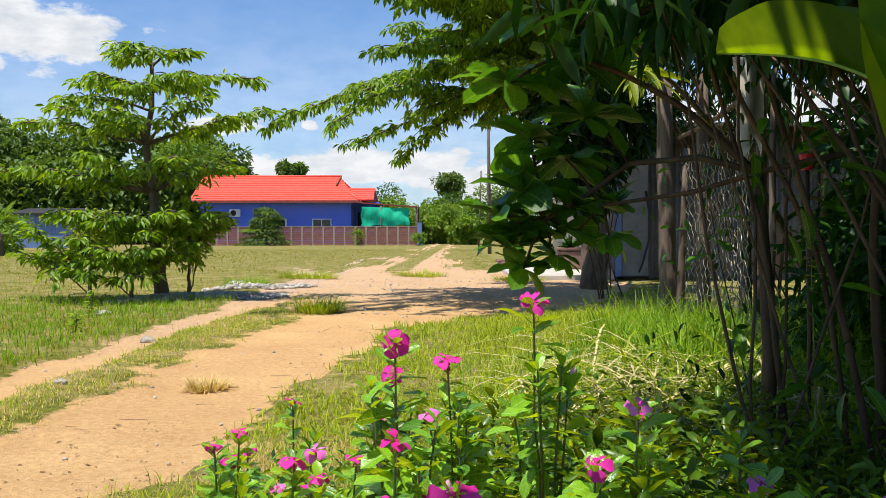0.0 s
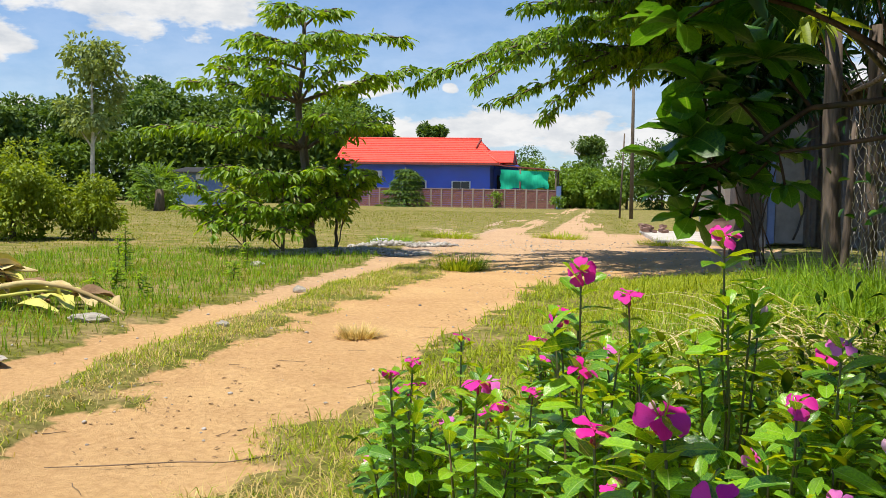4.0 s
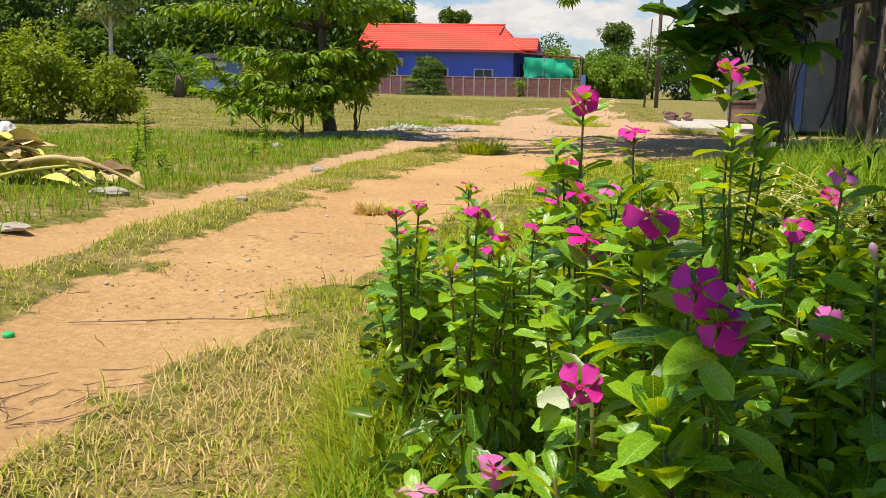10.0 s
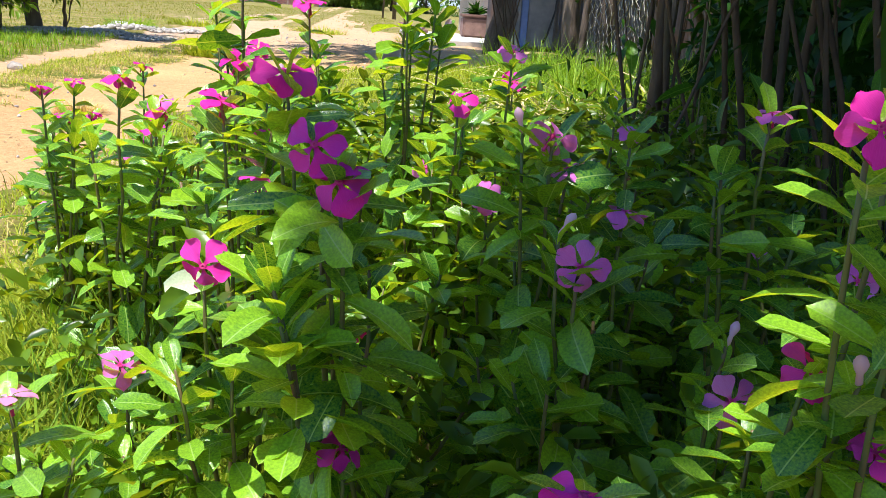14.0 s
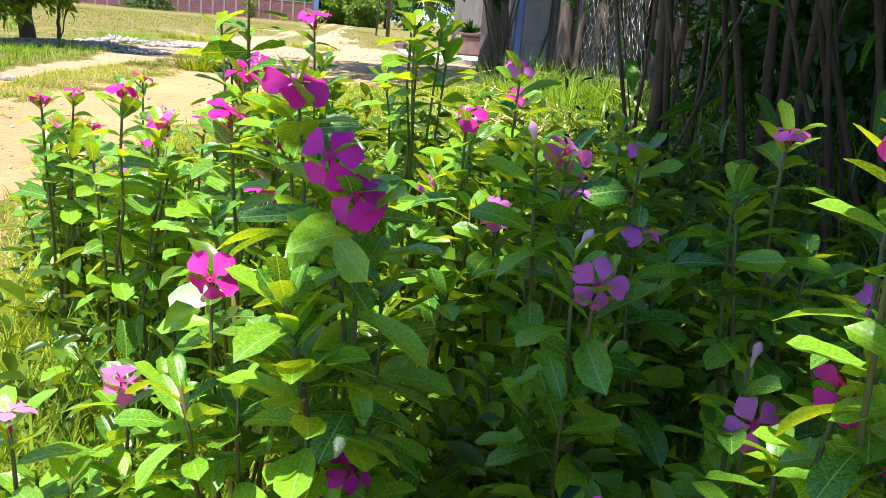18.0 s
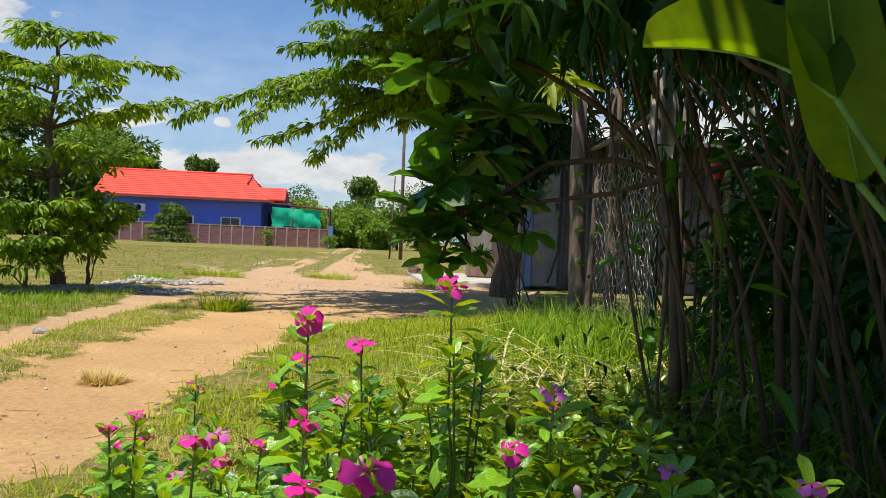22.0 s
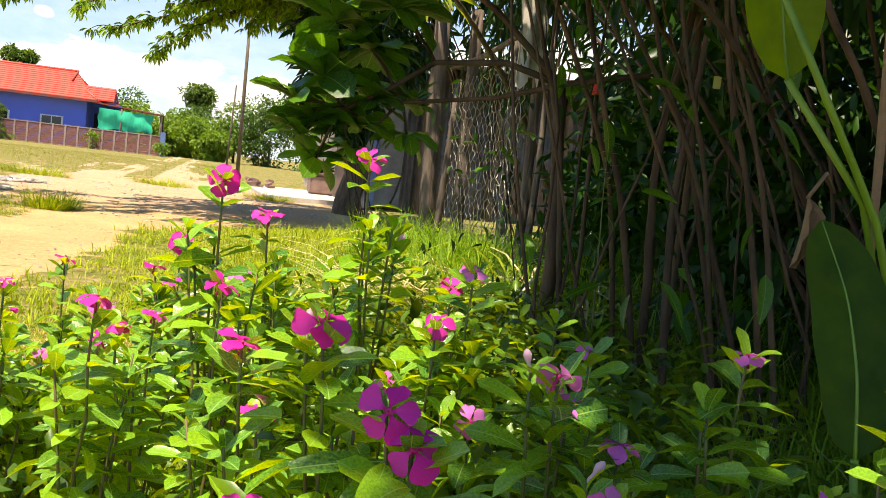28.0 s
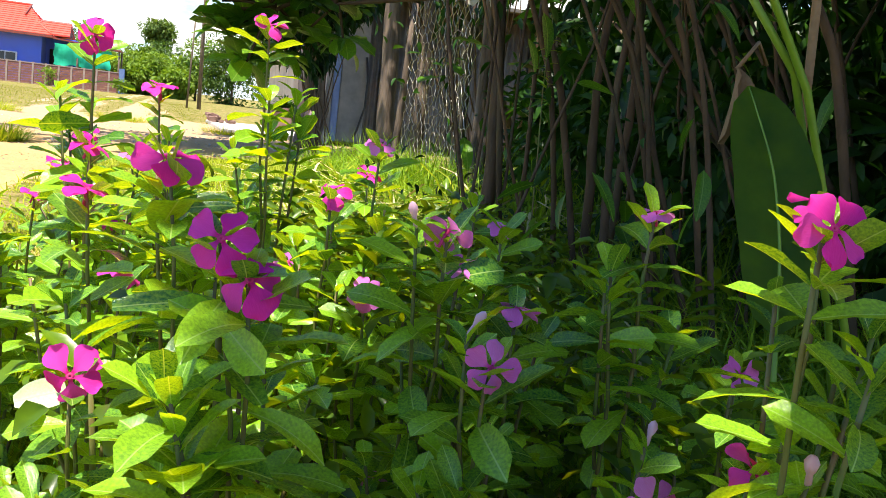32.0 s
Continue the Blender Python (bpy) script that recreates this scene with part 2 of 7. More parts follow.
M_BARK_PALE = plain("pale_bark", (0.36, 0.33, 0.28), (0.62, 0.58, 0.50), 6, 0.85, 0.3, 0.02)
M_CANE = plain("cane_bark", (0.034, 0.018, 0.008), (0.150, 0.086, 0.044), 18, 0.75, 0.5, 0.006, stretch=(1, 1, 0.3), stain=(0.05, 0.045, 0.020))
M_WOOD = plain("weathered_wood", (0.062, 0.044, 0.032), (0.22, 0.165, 0.125), 9, 0.85, 0.7, 0.008, stretch=(3, 3, 0.35))
M_TIN = plain("old_tin", (0.10, 0.088, 0.078), (0.22, 0.195, 0.175), 5, 0.65, 0.2, 0.004, 0.35, stain=(0.22, 0.13, 0.08))
M_TIN_WHITE = plain("pale_tin", (0.13, 0.135, 0.145), (0.25, 0.25, 0.25), 4, 0.5, 0.15, 0.003, 0.1, stain=(0.36, 0.33, 0.30))
M_BLUE_PAINT = plain("blue_paint", (0.10, 0.16, 0.34), (0.16, 0.24, 0.46), 6, 0.6, 0.1, 0.002)
M_PLASTER = plain("beige_plaster", (0.52, 0.42, 0.33), (0.68, 0.57, 0.46), 4, 0.85, 0.2, 0.004, stain=(0.42, 0.34, 0.28))
M_CONCRETE = plain("concrete", (0.42, 0.39, 0.35), (0.60, 0.56, 0.50), 5, 0.9, 0.3, 0.004, stain=(0.34, 0.31, 0.27))
M_WIRE = plain("galvanised_wire", (0.34, 0.30, 0.25), (0.56, 0.51, 0.42), 30, 0.45, 0, 0.001, 0.7)
M_STONE = plain("pale_stone", (0.24, 0.21, 0.17), (0.46, 0.41, 0.34), 20, 0.9, 0.5, 0.006)
M_CLOTH = plain("pale_cloth", (0.50, 0.46, 0.38), (0.68, 0.64, 0.56), 14, 0.95, 0.4, 0.004, stain=(0.40, 0.34, 0.26))
M_RED = plain("red_plastic", (0.55, 0.02, 0.02), (0.68, 0.035, 0.03), 10, 0.4, 0, 0.001)
M_WHITE = plain("white_plastic", (0.52, 0.50, 0.46), (0.72, 0.70, 0.66), 30, 0.5, 0.5, 0.004)
M_GREEN_CAP = plain("green_plastic", (0.02, 0.42, 0.12), (0.03, 0.55, 0.18), 10, 0.4, 0, 0.001)
M_DEAD = plain("dead_leaf", (0.17, 0.095, 0.045), (0.36, 0.23, 0.12), 16, 0.85, 0.6, 0.006)
M_DRYLEAF = plain("dried_banana_leaf", (0.50, 0.38, 0.15), (0.76, 0.62, 0.32), 9, 0.85, 0.6, 0.008, stain=(0.34, 0.24, 0.10))
M_YELLOWLEAF = plain("yellowing_leaf", (0.42, 0.40, 0.06), (0.60, 0.56, 0.14), 12, 0.7, 0.4, 0.005)
M_TWIG = plain("dry_twig", (0.12, 0.08, 0.05), (0.26, 0.19, 0.13), 20, 0.9, 0.3, 0.003)
M_BLUE_WALL = plain("blue_wall", (0.085, 0.17, 0.76), (0.105, 0.20, 0.84), 0.9, 0.75, 0.1, 0.004, stain=(0.12, 0.18, 0.66))
M_ROOF = plain("red_roof_tile", (0.80, 0.085, 0.055), (0.90, 0.12, 0.075), 3, 0.5, 0.15, 0.004)
M_ROOF_EDGE = plain("roof_edge", (0.20, 0.05, 0.04), (0.30, 0.07, 0.05), 3, 0.7, 0.1, 0.004)
M_BRICK = plain("brick_panel", (0.18, 0.075, 0.065), (0.30, 0.135, 0.11), 7, 0.9, 0.3, 0.006, stain=(0.15, 0.08, 0.075))
M_POST = plain("fence_post_concrete", (0.30, 0.22, 0.19), (0.40, 0.31, 0.27), 5, 0.9, 0.2, 0.004)
M_FRAME = plain("white_frame", (0.72, 0.72, 0.70), (0.82, 0.82, 0.80), 5, 0.5, 0, 0.001)
M_TARP = plain("green_net", (0.0, 0.42, 0.23), (0.01, 0.55, 0.31), 2.5, 0.7, 0.5, 0.03, stretch=(3, 1, 0.5))
M_DARK = plain("dark_interior", (0.02, 0.02, 0.02), (0.035, 0.033, 0.03), 4, 0.9, 0.1, 0.002)
M_POT = plain("clay_pot", (0.20, 0.12, 0.10), (0.32, 0.20, 0.16), 8, 0.85, 0.3, 0.004)
M_PIPE = plain("black_hose", (0.015, 0.015, 0.015), (0.03, 0.03, 0.03), 8, 0.4, 0, 0.001)


def glass_material():
    m, nt, b, out = material("window_glass")
    b.inputs["Base Color"].default_value = (0.03, 0.035, 0.04, 1)
    b.inputs["Roughness"].default_value = 0.08
    return m


M_GLASS = glass_material()


def petal_material(name, c0, c1, base):
    m, nt, b, out = material(name)
    N, L = nt.nodes.new, nt.links.new
    col = ramp_between(nt, N("ShaderNodeObjectInfo").outputs["Random"], c0, c1, 0.1, 0.9)
    tc = N("ShaderNodeTexCoord")
    sp = N("ShaderNodeSeparateXYZ"); L(tc.outputs["Object"], sp.inputs[0])
    mr = N("ShaderNodeMapRange"); mr.inputs[1].default_value, mr.inputs[2].default_value = 0.08, 0.24
    mr.inputs[3].default_value, mr.inputs[4].default_value = 1.0, 0.0
    L(sp.outputs[1], mr.inputs[0])
    col = blend(nt, mr.outputs[0], col, base)
    vein = noise_fac(nt, 7, 3, stretch=(6, 0.7, 1))
    col = blend(nt, 0.22, col, ramp_between(nt, vein, base, c1))
    L(col, b.inputs["Base Color"])
    b.inputs["Roughness"].default_value = 0.55
    b.inputs["Specular IOR Level"].default_value = 0.25
    bump(nt, b, vein, 0.2, 0.01)
    tr = N("ShaderNodeBsdfTranslucent"); L(col, tr.inputs[0])
    ms = N("ShaderNodeMixShader"); ms.inputs[0].default_value = 0.42
    L(b.outputs[0], ms.inputs[1]); L(tr.outputs[0], ms.inputs[2])
    L(ms.outputs[0], out.inputs[0])
    return m


M_PETAL = petal_material("magenta_petal", (0.92, 0.020, 0.38), (0.97, 0.07, 0.55), (0.66, 0.004, 0.20))
M_PETAL_LILAC = petal_material("lilac_petal", (0.90, 0.16, 0.62), (0.97, 0.30, 0.78), (0.72, 0.02, 0.34))
M_PETAL_PALE = petal_material("pale_pink_petal", (0.92, 0.26, 0.56), (0.96, 0.40, 0.66), (0.90, 0.62, 0.70))


def ground_material():
    """Bare earth and turf; the attribute 'bare' says where wheels and feet keep the earth open."""
    m, nt, b, out = material("earth_and_turf")
    N, L = nt.nodes.new, nt.links.new
    at = N("ShaderNodeAttribute"); at.attribute_name = "bare"
    n1 = noise_fac(nt, 3.0, 8, 0.65)
    n2 = noise_fac(nt, 22, 6, 0.6)
    s = N("ShaderNodeMath"); s.operation = "MULTIPLY_ADD"; s.inputs[1].default_value = 0.55
    L(n1, s.inputs[0])
    s2 = N("ShaderNodeMath"); s2.operation = "MULTIPLY_ADD"; s2.inputs[1].default_value = 0.45
    L(n2, s2.inputs[0]); L(s.outputs[0], s2.inputs[2])
    L(at.outputs["Fac"], s.inputs[2])
    msk = ramp_between(nt, s2.outputs[0], (0, 0, 0), (1, 1, 1), 0.86, 1.08)
    dirt = ramp_between(nt, noise_fac(nt, 1.3, 6, 0.6), (0.47, 0.262, 0.108), (0.68, 0.435, 0.195))
    dirt = blend(nt, 0.45, dirt, ramp_between(nt, noise_fac(nt, 40, 5, 0.7), (0.30, 0.165, 0.075), (0.70, 0.46, 0.235)))
    at2 = N("ShaderNodeAttribute"); at2.attribute_name = "stony"
    dirt = blend(nt, at2.outputs["Fac"], dirt, ramp_between(nt, n2, (0.34, 0.225, 0.15), (0.60, 0.43, 0.30)))
    turf = ramp_between(nt, n2, (0.075, 0.085, 0.014), (0.22, 0.225, 0.040))
    turf = blend(nt, ramp_between(nt, n1, (0, 0, 0), (1, 1, 1), 0.42, 0.66), turf, ramp_between(nt, n2, (0.22, 0.155, 0.065), (0.48, 0.35, 0.165)))
    col = blend(nt, msk, turf, dirt)
    L(col, b.inputs["Base Color"])
    b.inputs["Roughness"].default_value = 0.95
    b.inputs["Specular IOR Level"].default_value = 0.1
    bump(nt, b, noise_fac(nt, 14, 10, 0.75), 0.8, 0.03)
    return m


M_GROUND = ground_material()


def gravel_material():
    m, nt, b, out = material("gravel_stone")
    col = ramp_between(nt, nt.nodes.new("ShaderNodeNewGeometry").outputs["Random Per Island"], (0.22, 0.20, 0.18), (0.52, 0.48, 0.43), 0.0, 1.0)
    nt.links.new(col, b.inputs["Base Color"])
    b.inputs["Roughness"].default_value = 0.9
    bump(nt, b, noise_fac(nt, 60, 4), 0.4, 0.004)
    return m


M_GRAVEL = gravel_material()

# ---- mesh tools ----
rng = np.random.default_rng(7)


def mesh_data(name, V, F, mat, smooth=True):
    """A mesh from vertices and faces; faces may be an array (all of one size) or a list of tuples."""
    me = bpy.data.meshes.new(name)
    V = np.asarray(V, dtype=np.float32)
    if isinstance(F, np.ndarray):
        n, k = F.shape
        me.vertices.add(len(V)); me.vertices.foreach_set("co", V.ravel())
        me.loops.add(n * k); me.loops.foreach_set("vertex_index", F.astype(np.int32).ravel())
        me.polygons.add(n); me.polygons.foreach_set("loop_start", np.arange(0, n * k, k, dtype=np.int32))
        me.update(calc_edges=True)
    else:
        me.from_pydata(V.tolist(), [], F)
        me.update()
    if smooth:
        me.polygons.foreach_set("use_smooth", np.ones(len(me.polygons), dtype=bool))
    me.materials.append(mat)
    return me


def part(name, geo, mat, parent, label="", m=None, smooth=True):
    """ONE mesh object under a thing or a part. geo: (V, F), a bmesh or a mesh."""
    if isinstance(geo, tuple):
        me = mesh_data(name, geo[0], geo[1], mat, smooth)
    elif isinstance(geo, bmesh.types.BMesh):
        me = bpy.data.meshes.new(name)
        geo.to_mesh(me); geo.free()
        me.materials.append(mat)
    else:
        me = geo
    ob = new(name, me)
    ob.parent = parent
    if m is not None:
        ob.matrix_basis = m
    if label:
        tagged(ob, label)
    return ob


def thing(name, place, label, category, group="", kind="", geo=None, mat=None, smooth=True):
    """A top-level thing: an empty at its base, or one mesh."""
    me = mesh_data(name, geo[0], geo[1], mat, smooth) if isinstance(geo, tuple) else None
    if isinstance(geo, bmesh.types.BMesh):
        me = bpy.data.meshes.new(name); geo.to_mesh(me); geo.free(); me.materials.append(mat)
    ob = new(name, me)
    ob.location = place
    return tagged(ob, label, category, group, kind)


def join(*pieces):
    Vs, Fs, n = [], [], 0
    for V, F in pieces:
        V = np.asarray(V, float).reshape(-1, 3)
        Vs.append(V)
        Fs += [tuple(int(i) + n for i in f) for f in F]
        n += len(V)
    return np.concatenate(Vs), Fs


def tube(points, radii, sides=6, cap=True):
    P = np.asarray(points, float)
    R = np.broadcast_to(np.asarray(radii, float), (len(P),))
    T = np.gradient(P, axis=0)
    T /= np.linalg.norm(T, axis=1)[:, None] + 1e-9
    ref = np.array([0.0, 0, 1]) if abs(T[0][2]) < 0.8 else np.array([1.0, 0, 0])
    V = []
    for p, t, r in zip(P, T, R):
        u = np.cross(t, ref); u /= np.linalg.norm(u) + 1e-9
        w = np.cross(t, u)
        a = np.arange(sides) * 2 * np.pi / sides
        V.append(p + r * (np.cos(a)[:, None] * u + np.sin(a)[:, None] * w))
    F = []
    for k in range(len(P) - 1):
        for j in range(sides):
            a, b = k * sides + j, k * sides + (j + 1) % sides
            F.append((a, b, b + sides, a + sides))
    if cap:
        F.append(tuple(range(sides - 1, -1, -1)))
        F.append(tuple((len(P) - 1) * sides + j for j in range(sides)))
    return np.concatenate(V), F


def arc(a, b, sag=0.0, n=8, wob=0.0, rs=None):
    """A line from a to b that bulges upwards by sag and wanders by wob."""
    a, b = np.asarray(a, float), np.asarray(b, float)
    t = np.linspace(0, 1, n)[:, None]
    P = a + (b - a) * t
    P[:, 2] += sag * 4 * (t * (1 - t))[:, 0]
    if wob:
        r = rs or rng
        w = r.normal(0, wob, (n, 3)); w[0] = 0; w[-1] *= 0.3
        P += np.cumsum(w, 0) * 0.5
    return P


def box(x0, x1, y0, y1, z0, z1, bevel=0.0):
    bm = bmesh.new()
    bmesh.ops.create_cube(bm, size=1)
    for v in bm.verts:
        v.co = ((x0 + x1) / 2 + v.co.x * (x1 - x0), (y0 + y1) / 2 + v.co.y * (y1 - y0), (z0 + z1) / 2 + v.co.z * (z1 - z0))
    if bevel:
        bmesh.ops.bevel(bm, geom=bm.edges[:], offset=bevel, segments=2, affect="EDGES")
    return bm


def lathe(profile, n=16):
    """A turned body from (radius, height) pairs."""
    V, F = [], []
    for r, z in profile:
        for j in range(n):
            a = 2 * math.pi * j / n
            V.append((r * math.cos(a), r * math.sin(a), z))
    for k in range(len(profile) - 1):
        for j in range(n):
            a, b = k * n + j, k * n + (j + 1) % n
            F.append((a, b, b + n, a + n))
    F.append(tuple(range(n - 1, -1, -1)))
    return np.array(V), F


def leaf_shape(width=0.36, widest=0.6, rows=6, fold=0.12, droop=0.25, tip=0.05, wave=0.0):
    """A leaf blade of length 1 along +y, base at the origin, upper side +z."""
    V, F = [], []
    for k in range(rows + 1):
        t = k / rows
        prof = (t ** 0.8) * ((1 - t) ** 0.55) if widest >= 0.55 else (t ** 0.55) * ((1 - t) ** 0.75)
        peak = 0.62 if widest >= 0.55 else 0.60
        w = width * 0.5 * prof / peak * 1.15 + 0.006
        if k == rows:
            w = tip * width
        z = -droop * t * t
        up = fold * w * 2
        wv = wave * math.sin(k * 2.1)
        for x, zz in ((-w, up + wv), (-w * 0.5, up * 0.35), (0, 0), (w * 0.5, up * 0.35), (w, up - wv)):
            V.append((x, t, z + zz))
    for k in range(rows):
        for j in range(4):
            a = k * 5 + j
            F.append((a, a + 1, a + 6, a + 5))
    return np.array(V), F


def spoon_leaf(width=.44, rows=8, fold=.14, droop=.1, wave=.012):
    """A smooth spoon-shaped blade of length 1: narrow foot, widest near the rounded tip."""
    V, F = [], []
    for k in range(rows + 1):
        t = k / rows
        w = width * .5 * (t ** .85) * ((1 - t) ** .36) / .487 + .010 * (1 - t)
        if k == rows:
            w = .05 * width
        z = .10 * t * (1 - t) - droop * t * t
        for c in (-1, -.55, 0, .55, 1):
            V.append((w * c, t - .02 * abs(c) * t, z + fold * w * 2 * abs(c) ** 1.5 + wave * math.sin(k * 1.9 + 2 * c) * abs(c)))
    for k in range(rows):
        for j in range(4):
            a = k * 5 + j
            F.append((a, a + 1, a + 6, a + 5))
    return np.array(V), F


def small_leaf(width=0.34, fold=0.2, droop=0.2):
    """A cheap blade for crowns: four quads."""
    V = [(0, 0, 0), (-width * .42, .3, fold * width), (0, .33, -droop * .1), (width * .42, .3, fold * width),
         (-width * .38, .66, fold * width - droop * .4), (0, .68, -droop * .45), (width * .38, .66, fold * width - droop * .4), (0, 1, -droop)]
    F = [(0, 2, 1), (0, 3, 2), (1, 2, 5, 4), (2, 3, 6, 5), (4, 5, 7), (5, 6, 7)]
    T = []
    for f in F:
        T += [f] if len(f) == 3 else [(f[0], f[1], f[2]), (f[0], f[2], f[3])]
    return np.array(V, float), np.array(T)


def frames_for(D, up=(0, 0, 1), roll=None):
    """Rotations that lay +y along each row of D and +z near up."""
    D = np.asarray(D, float)
    D = D / (np.linalg.norm(D, axis=1)[:, None] + 1e-9)
    U = np.broadcast_to(np.asarray(up, float), D.shape)
    X = np.cross(D, U)
    X /= np.linalg.norm(X, axis=1)[:, None] + 1e-6
    Z = np.cross(X, D)
    if roll is not None:
        c, s = np.cos(roll)[:, None], np.sin(roll)[:, None]
        X, Z = c * X + s * Z, c * Z - s * X
    return np.stack([X, D, Z], 2)


def scatter(tmpl, P, R, S):
    """Copies of a small template joined into one vertex and face array."""
    V, F = tmpl
    P, S = np.asarray(P, float), np.asarray(S, float)
    W = np.einsum("nij,vj->nvi", R, V) * S.reshape(-1, 1, 1) + P[:, None, :]
    FF = F[None] + (np.arange(len(P)) * len(V))[:, None, None]
    return W.reshape(-1, 3), FF.reshape(-1, F.shape[1])


def sphere_dirs(n, r=None):
    r = r or rng
    d = r.normal(size=(n, 3))
    return d / np.linalg.norm(d, axis=1)[:, None]


def smooth01(x, a, b):
    t = np.clip((np.asarray(x, float) - a) / (b - a), 0, 1)
    return t * t * (3 - 2 * t)


_noise_tab = np.random.default_rng(3).random((64, 64))


def soft_noise(x, y, scale=1.0):
    x, y = np.asarray(x, float) * scale, np.asarray(y, float) * scale
    xi, yi = np.floor(x).astype(int), np.floor(y).astype(int)
    fx, fy = x - xi, y - yi
    fx, fy = fx * fx * (3 - 2 * fx), fy * fy * (3 - 2 * fy)
    g = lambda i, j: _noise_tab[i % 64, j % 64]
    return (g(xi, yi) * (1 - fx) + g(xi + 1, yi) * fx) * (1 - fy) + (g(xi, yi + 1) * (1 - fx) + g(xi + 1, yi + 1) * fx) * fy


# ---- the ground ----


def bare(x, y):
    """How open the earth is: two wheel tracks along y that widen into the shaded yard and the far lane."""
    x, y = np.asarray(x, float), np.asarray(y, float)
    far = 1 + 4 * smooth01(y, 12, 26)
    wob = far * ((soft_noise(x, y, 1.7) - 0.5) * 0.20 + (soft_noise(x + 9, y, 5.0) - 0.5) * 0.20 + (soft_noise(x + 3, y + 7, 13.0) - 0.5) * 0.22)
    re = np.interp(y, [-8, 1.0, 1.5, 2.4, 3.6, 6.8, 7.6, 9, 12, 16, 18, 36, 60], [-1.2, -.98, -.88, -.82, -.73, -.38, 0.3, 1.6, 2.6, 2.6, 0.4, 0.05, 0.6])
    le = np.interp(y, [-8, 1.5, 2.3, 3.8, 5.3, 7.2, 8.5, 10, 16, 36, 60], [-1.62, -1.52, -1.37, -1.44, -1.43, -1.22, -1.4, -1.6, -2.1, -1.0, -.4])
    right = smooth01(re - x + wob, -0.19, 0.17) * smooth01(x - le + wob, -0.22, 0.17)
    l2 = np.interp(y, [-8, 2, 8, 12, 16], [-2.35, -2.17, -2.12, -2.4, -2.4])
    r2 = np.interp(y, [-8, 2, 7, 9, 12], [-2.02, -1.88, -1.86, -1.7, -1.4])
    left = smooth01(x - l2 + wob * .45, -0.12, 0.10) * smooth01(r2 - x + wob * .45, -0.12, 0.10) * smooth01(17 - y, 0, 3) * 0.9
    far_strip = 1 - 0.6 * smooth01(np.abs(x - np.interp(y, [17, 36, 60], [-.9, -.5, .1])), .38, .18) * smooth01(y, 15, 18)
    fork = smooth01(0.35 - np.abs(x - np.interp(y, [13, 20, 30, 45], [-1.8, -3.4, -2.2, -0.3])), -0.15, 0.1) * smooth01(y, 13, 15) * smooth01(24 - y, 0, 6) * 0.7
    patchy = 0.55 * smooth01(soft_noise(x + 3, y + 5, 1.1), 0.55, 0.8) * smooth01(y, 5.5, 8) * smooth01(15 - y, 0, 2) * smooth01(x, -2.2, -1.6) * smooth01(3 - x, 0, .5)
    thin = 1 - .42 * smooth01(y, 13, 20) * soft_noise(x, y, .9) - .25 * smooth01(y, 6, 8.5) * smooth01(soft_noise(x + 2, y, 1.9), .45, .7)
    return np.clip(np.maximum.reduce([right * far_strip, left, fork, patchy]) * thin, 0, 1)


def ground_z(x, y):
    x, y = np.asarray(x, float), np.asarray(y, float)
    rise = 0.13 * smooth01(x, 0.1, 1.1) * smooth01(y, 1.3, 2.8) * smooth01(8.0 - y, 0, 2.5) * smooth01(6 - x, 0, 3)
    near = smooth01(25 - y, 0, 8) * smooth01(10 - np.abs(x), 0, 4)
    return rise + near * ((soft_noise(x, y, 1.3) - 0.5) * 0.035 + (soft_noise(x, y, 6) - 0.5) * 0.012 - 0.03 * bare(x, y)) + 0.002 * np.clip(y - 20, 0, 60) * 0


def ground_sheet():
    xs = np.concatenate([-np.geomspace(1500, 5.2, 46), np.arange(-5.0, 3.2, 0.045), np.geomspace(3.4, 1500, 46)])
    ys = np.concatenate([-np.geomspace(1500, 1.2, 30), np.arange(-1.0, 14.0, 0.05), np.geomspace(14.2, 2500, 60)])
    X, Y = np.meshgrid(xs, ys)
    Z = ground_z(X, Y)
    nx, ny = len(xs), len(ys)
    V = np.stack([X, Y, Z], -1).reshape(-1, 3)
    i = (np.arange(ny - 1)[:, None] * nx + np.arange(nx - 1)[None]).ravel()
    F = np.stack([i, i + 1, i + nx + 1, i + nx], 1)
    me = mesh_data("ground", V, F, M_GROUND)
    b = me.attributes.new("bare", "FLOAT", "POINT")
    b.data.foreach_set("value", bare(V[:, 0], V[:, 1]).astype(np.float32))
    st = np.clip(smooth01(V[:, 1], 8.5, 11) * 0.55 + 0.5 * smooth01(-1.7 - V[:, 0], 0, .3) * smooth01(V[:, 1], 4, 7), 0, 1)
    s = me.attributes.new("stony", "FLOAT", "POINT")
    s.data.foreach_set("value", st.astype(np.float32))
    tagged(new("ground", me), "sandy earth with two wheel tracks and patchy turf", "ground", kind="structure")


ground_sheet()

# ---- the blue house ----


def slab(corners, thick=0.12):
    """A sheet with thickness below the given corners."""
    n = len(corners)
    V = [tuple(c) for c in corners] + [(c[0], c[1], c[2] - thick) for c in corners]
    F = [tuple(range(n)), tuple(range(2 * n - 1, n - 1, -1))] + [(i, i + n, (i + 1) % n + n, (i + 1) % n) for i in range(n)]
    return np.array(V, float), F


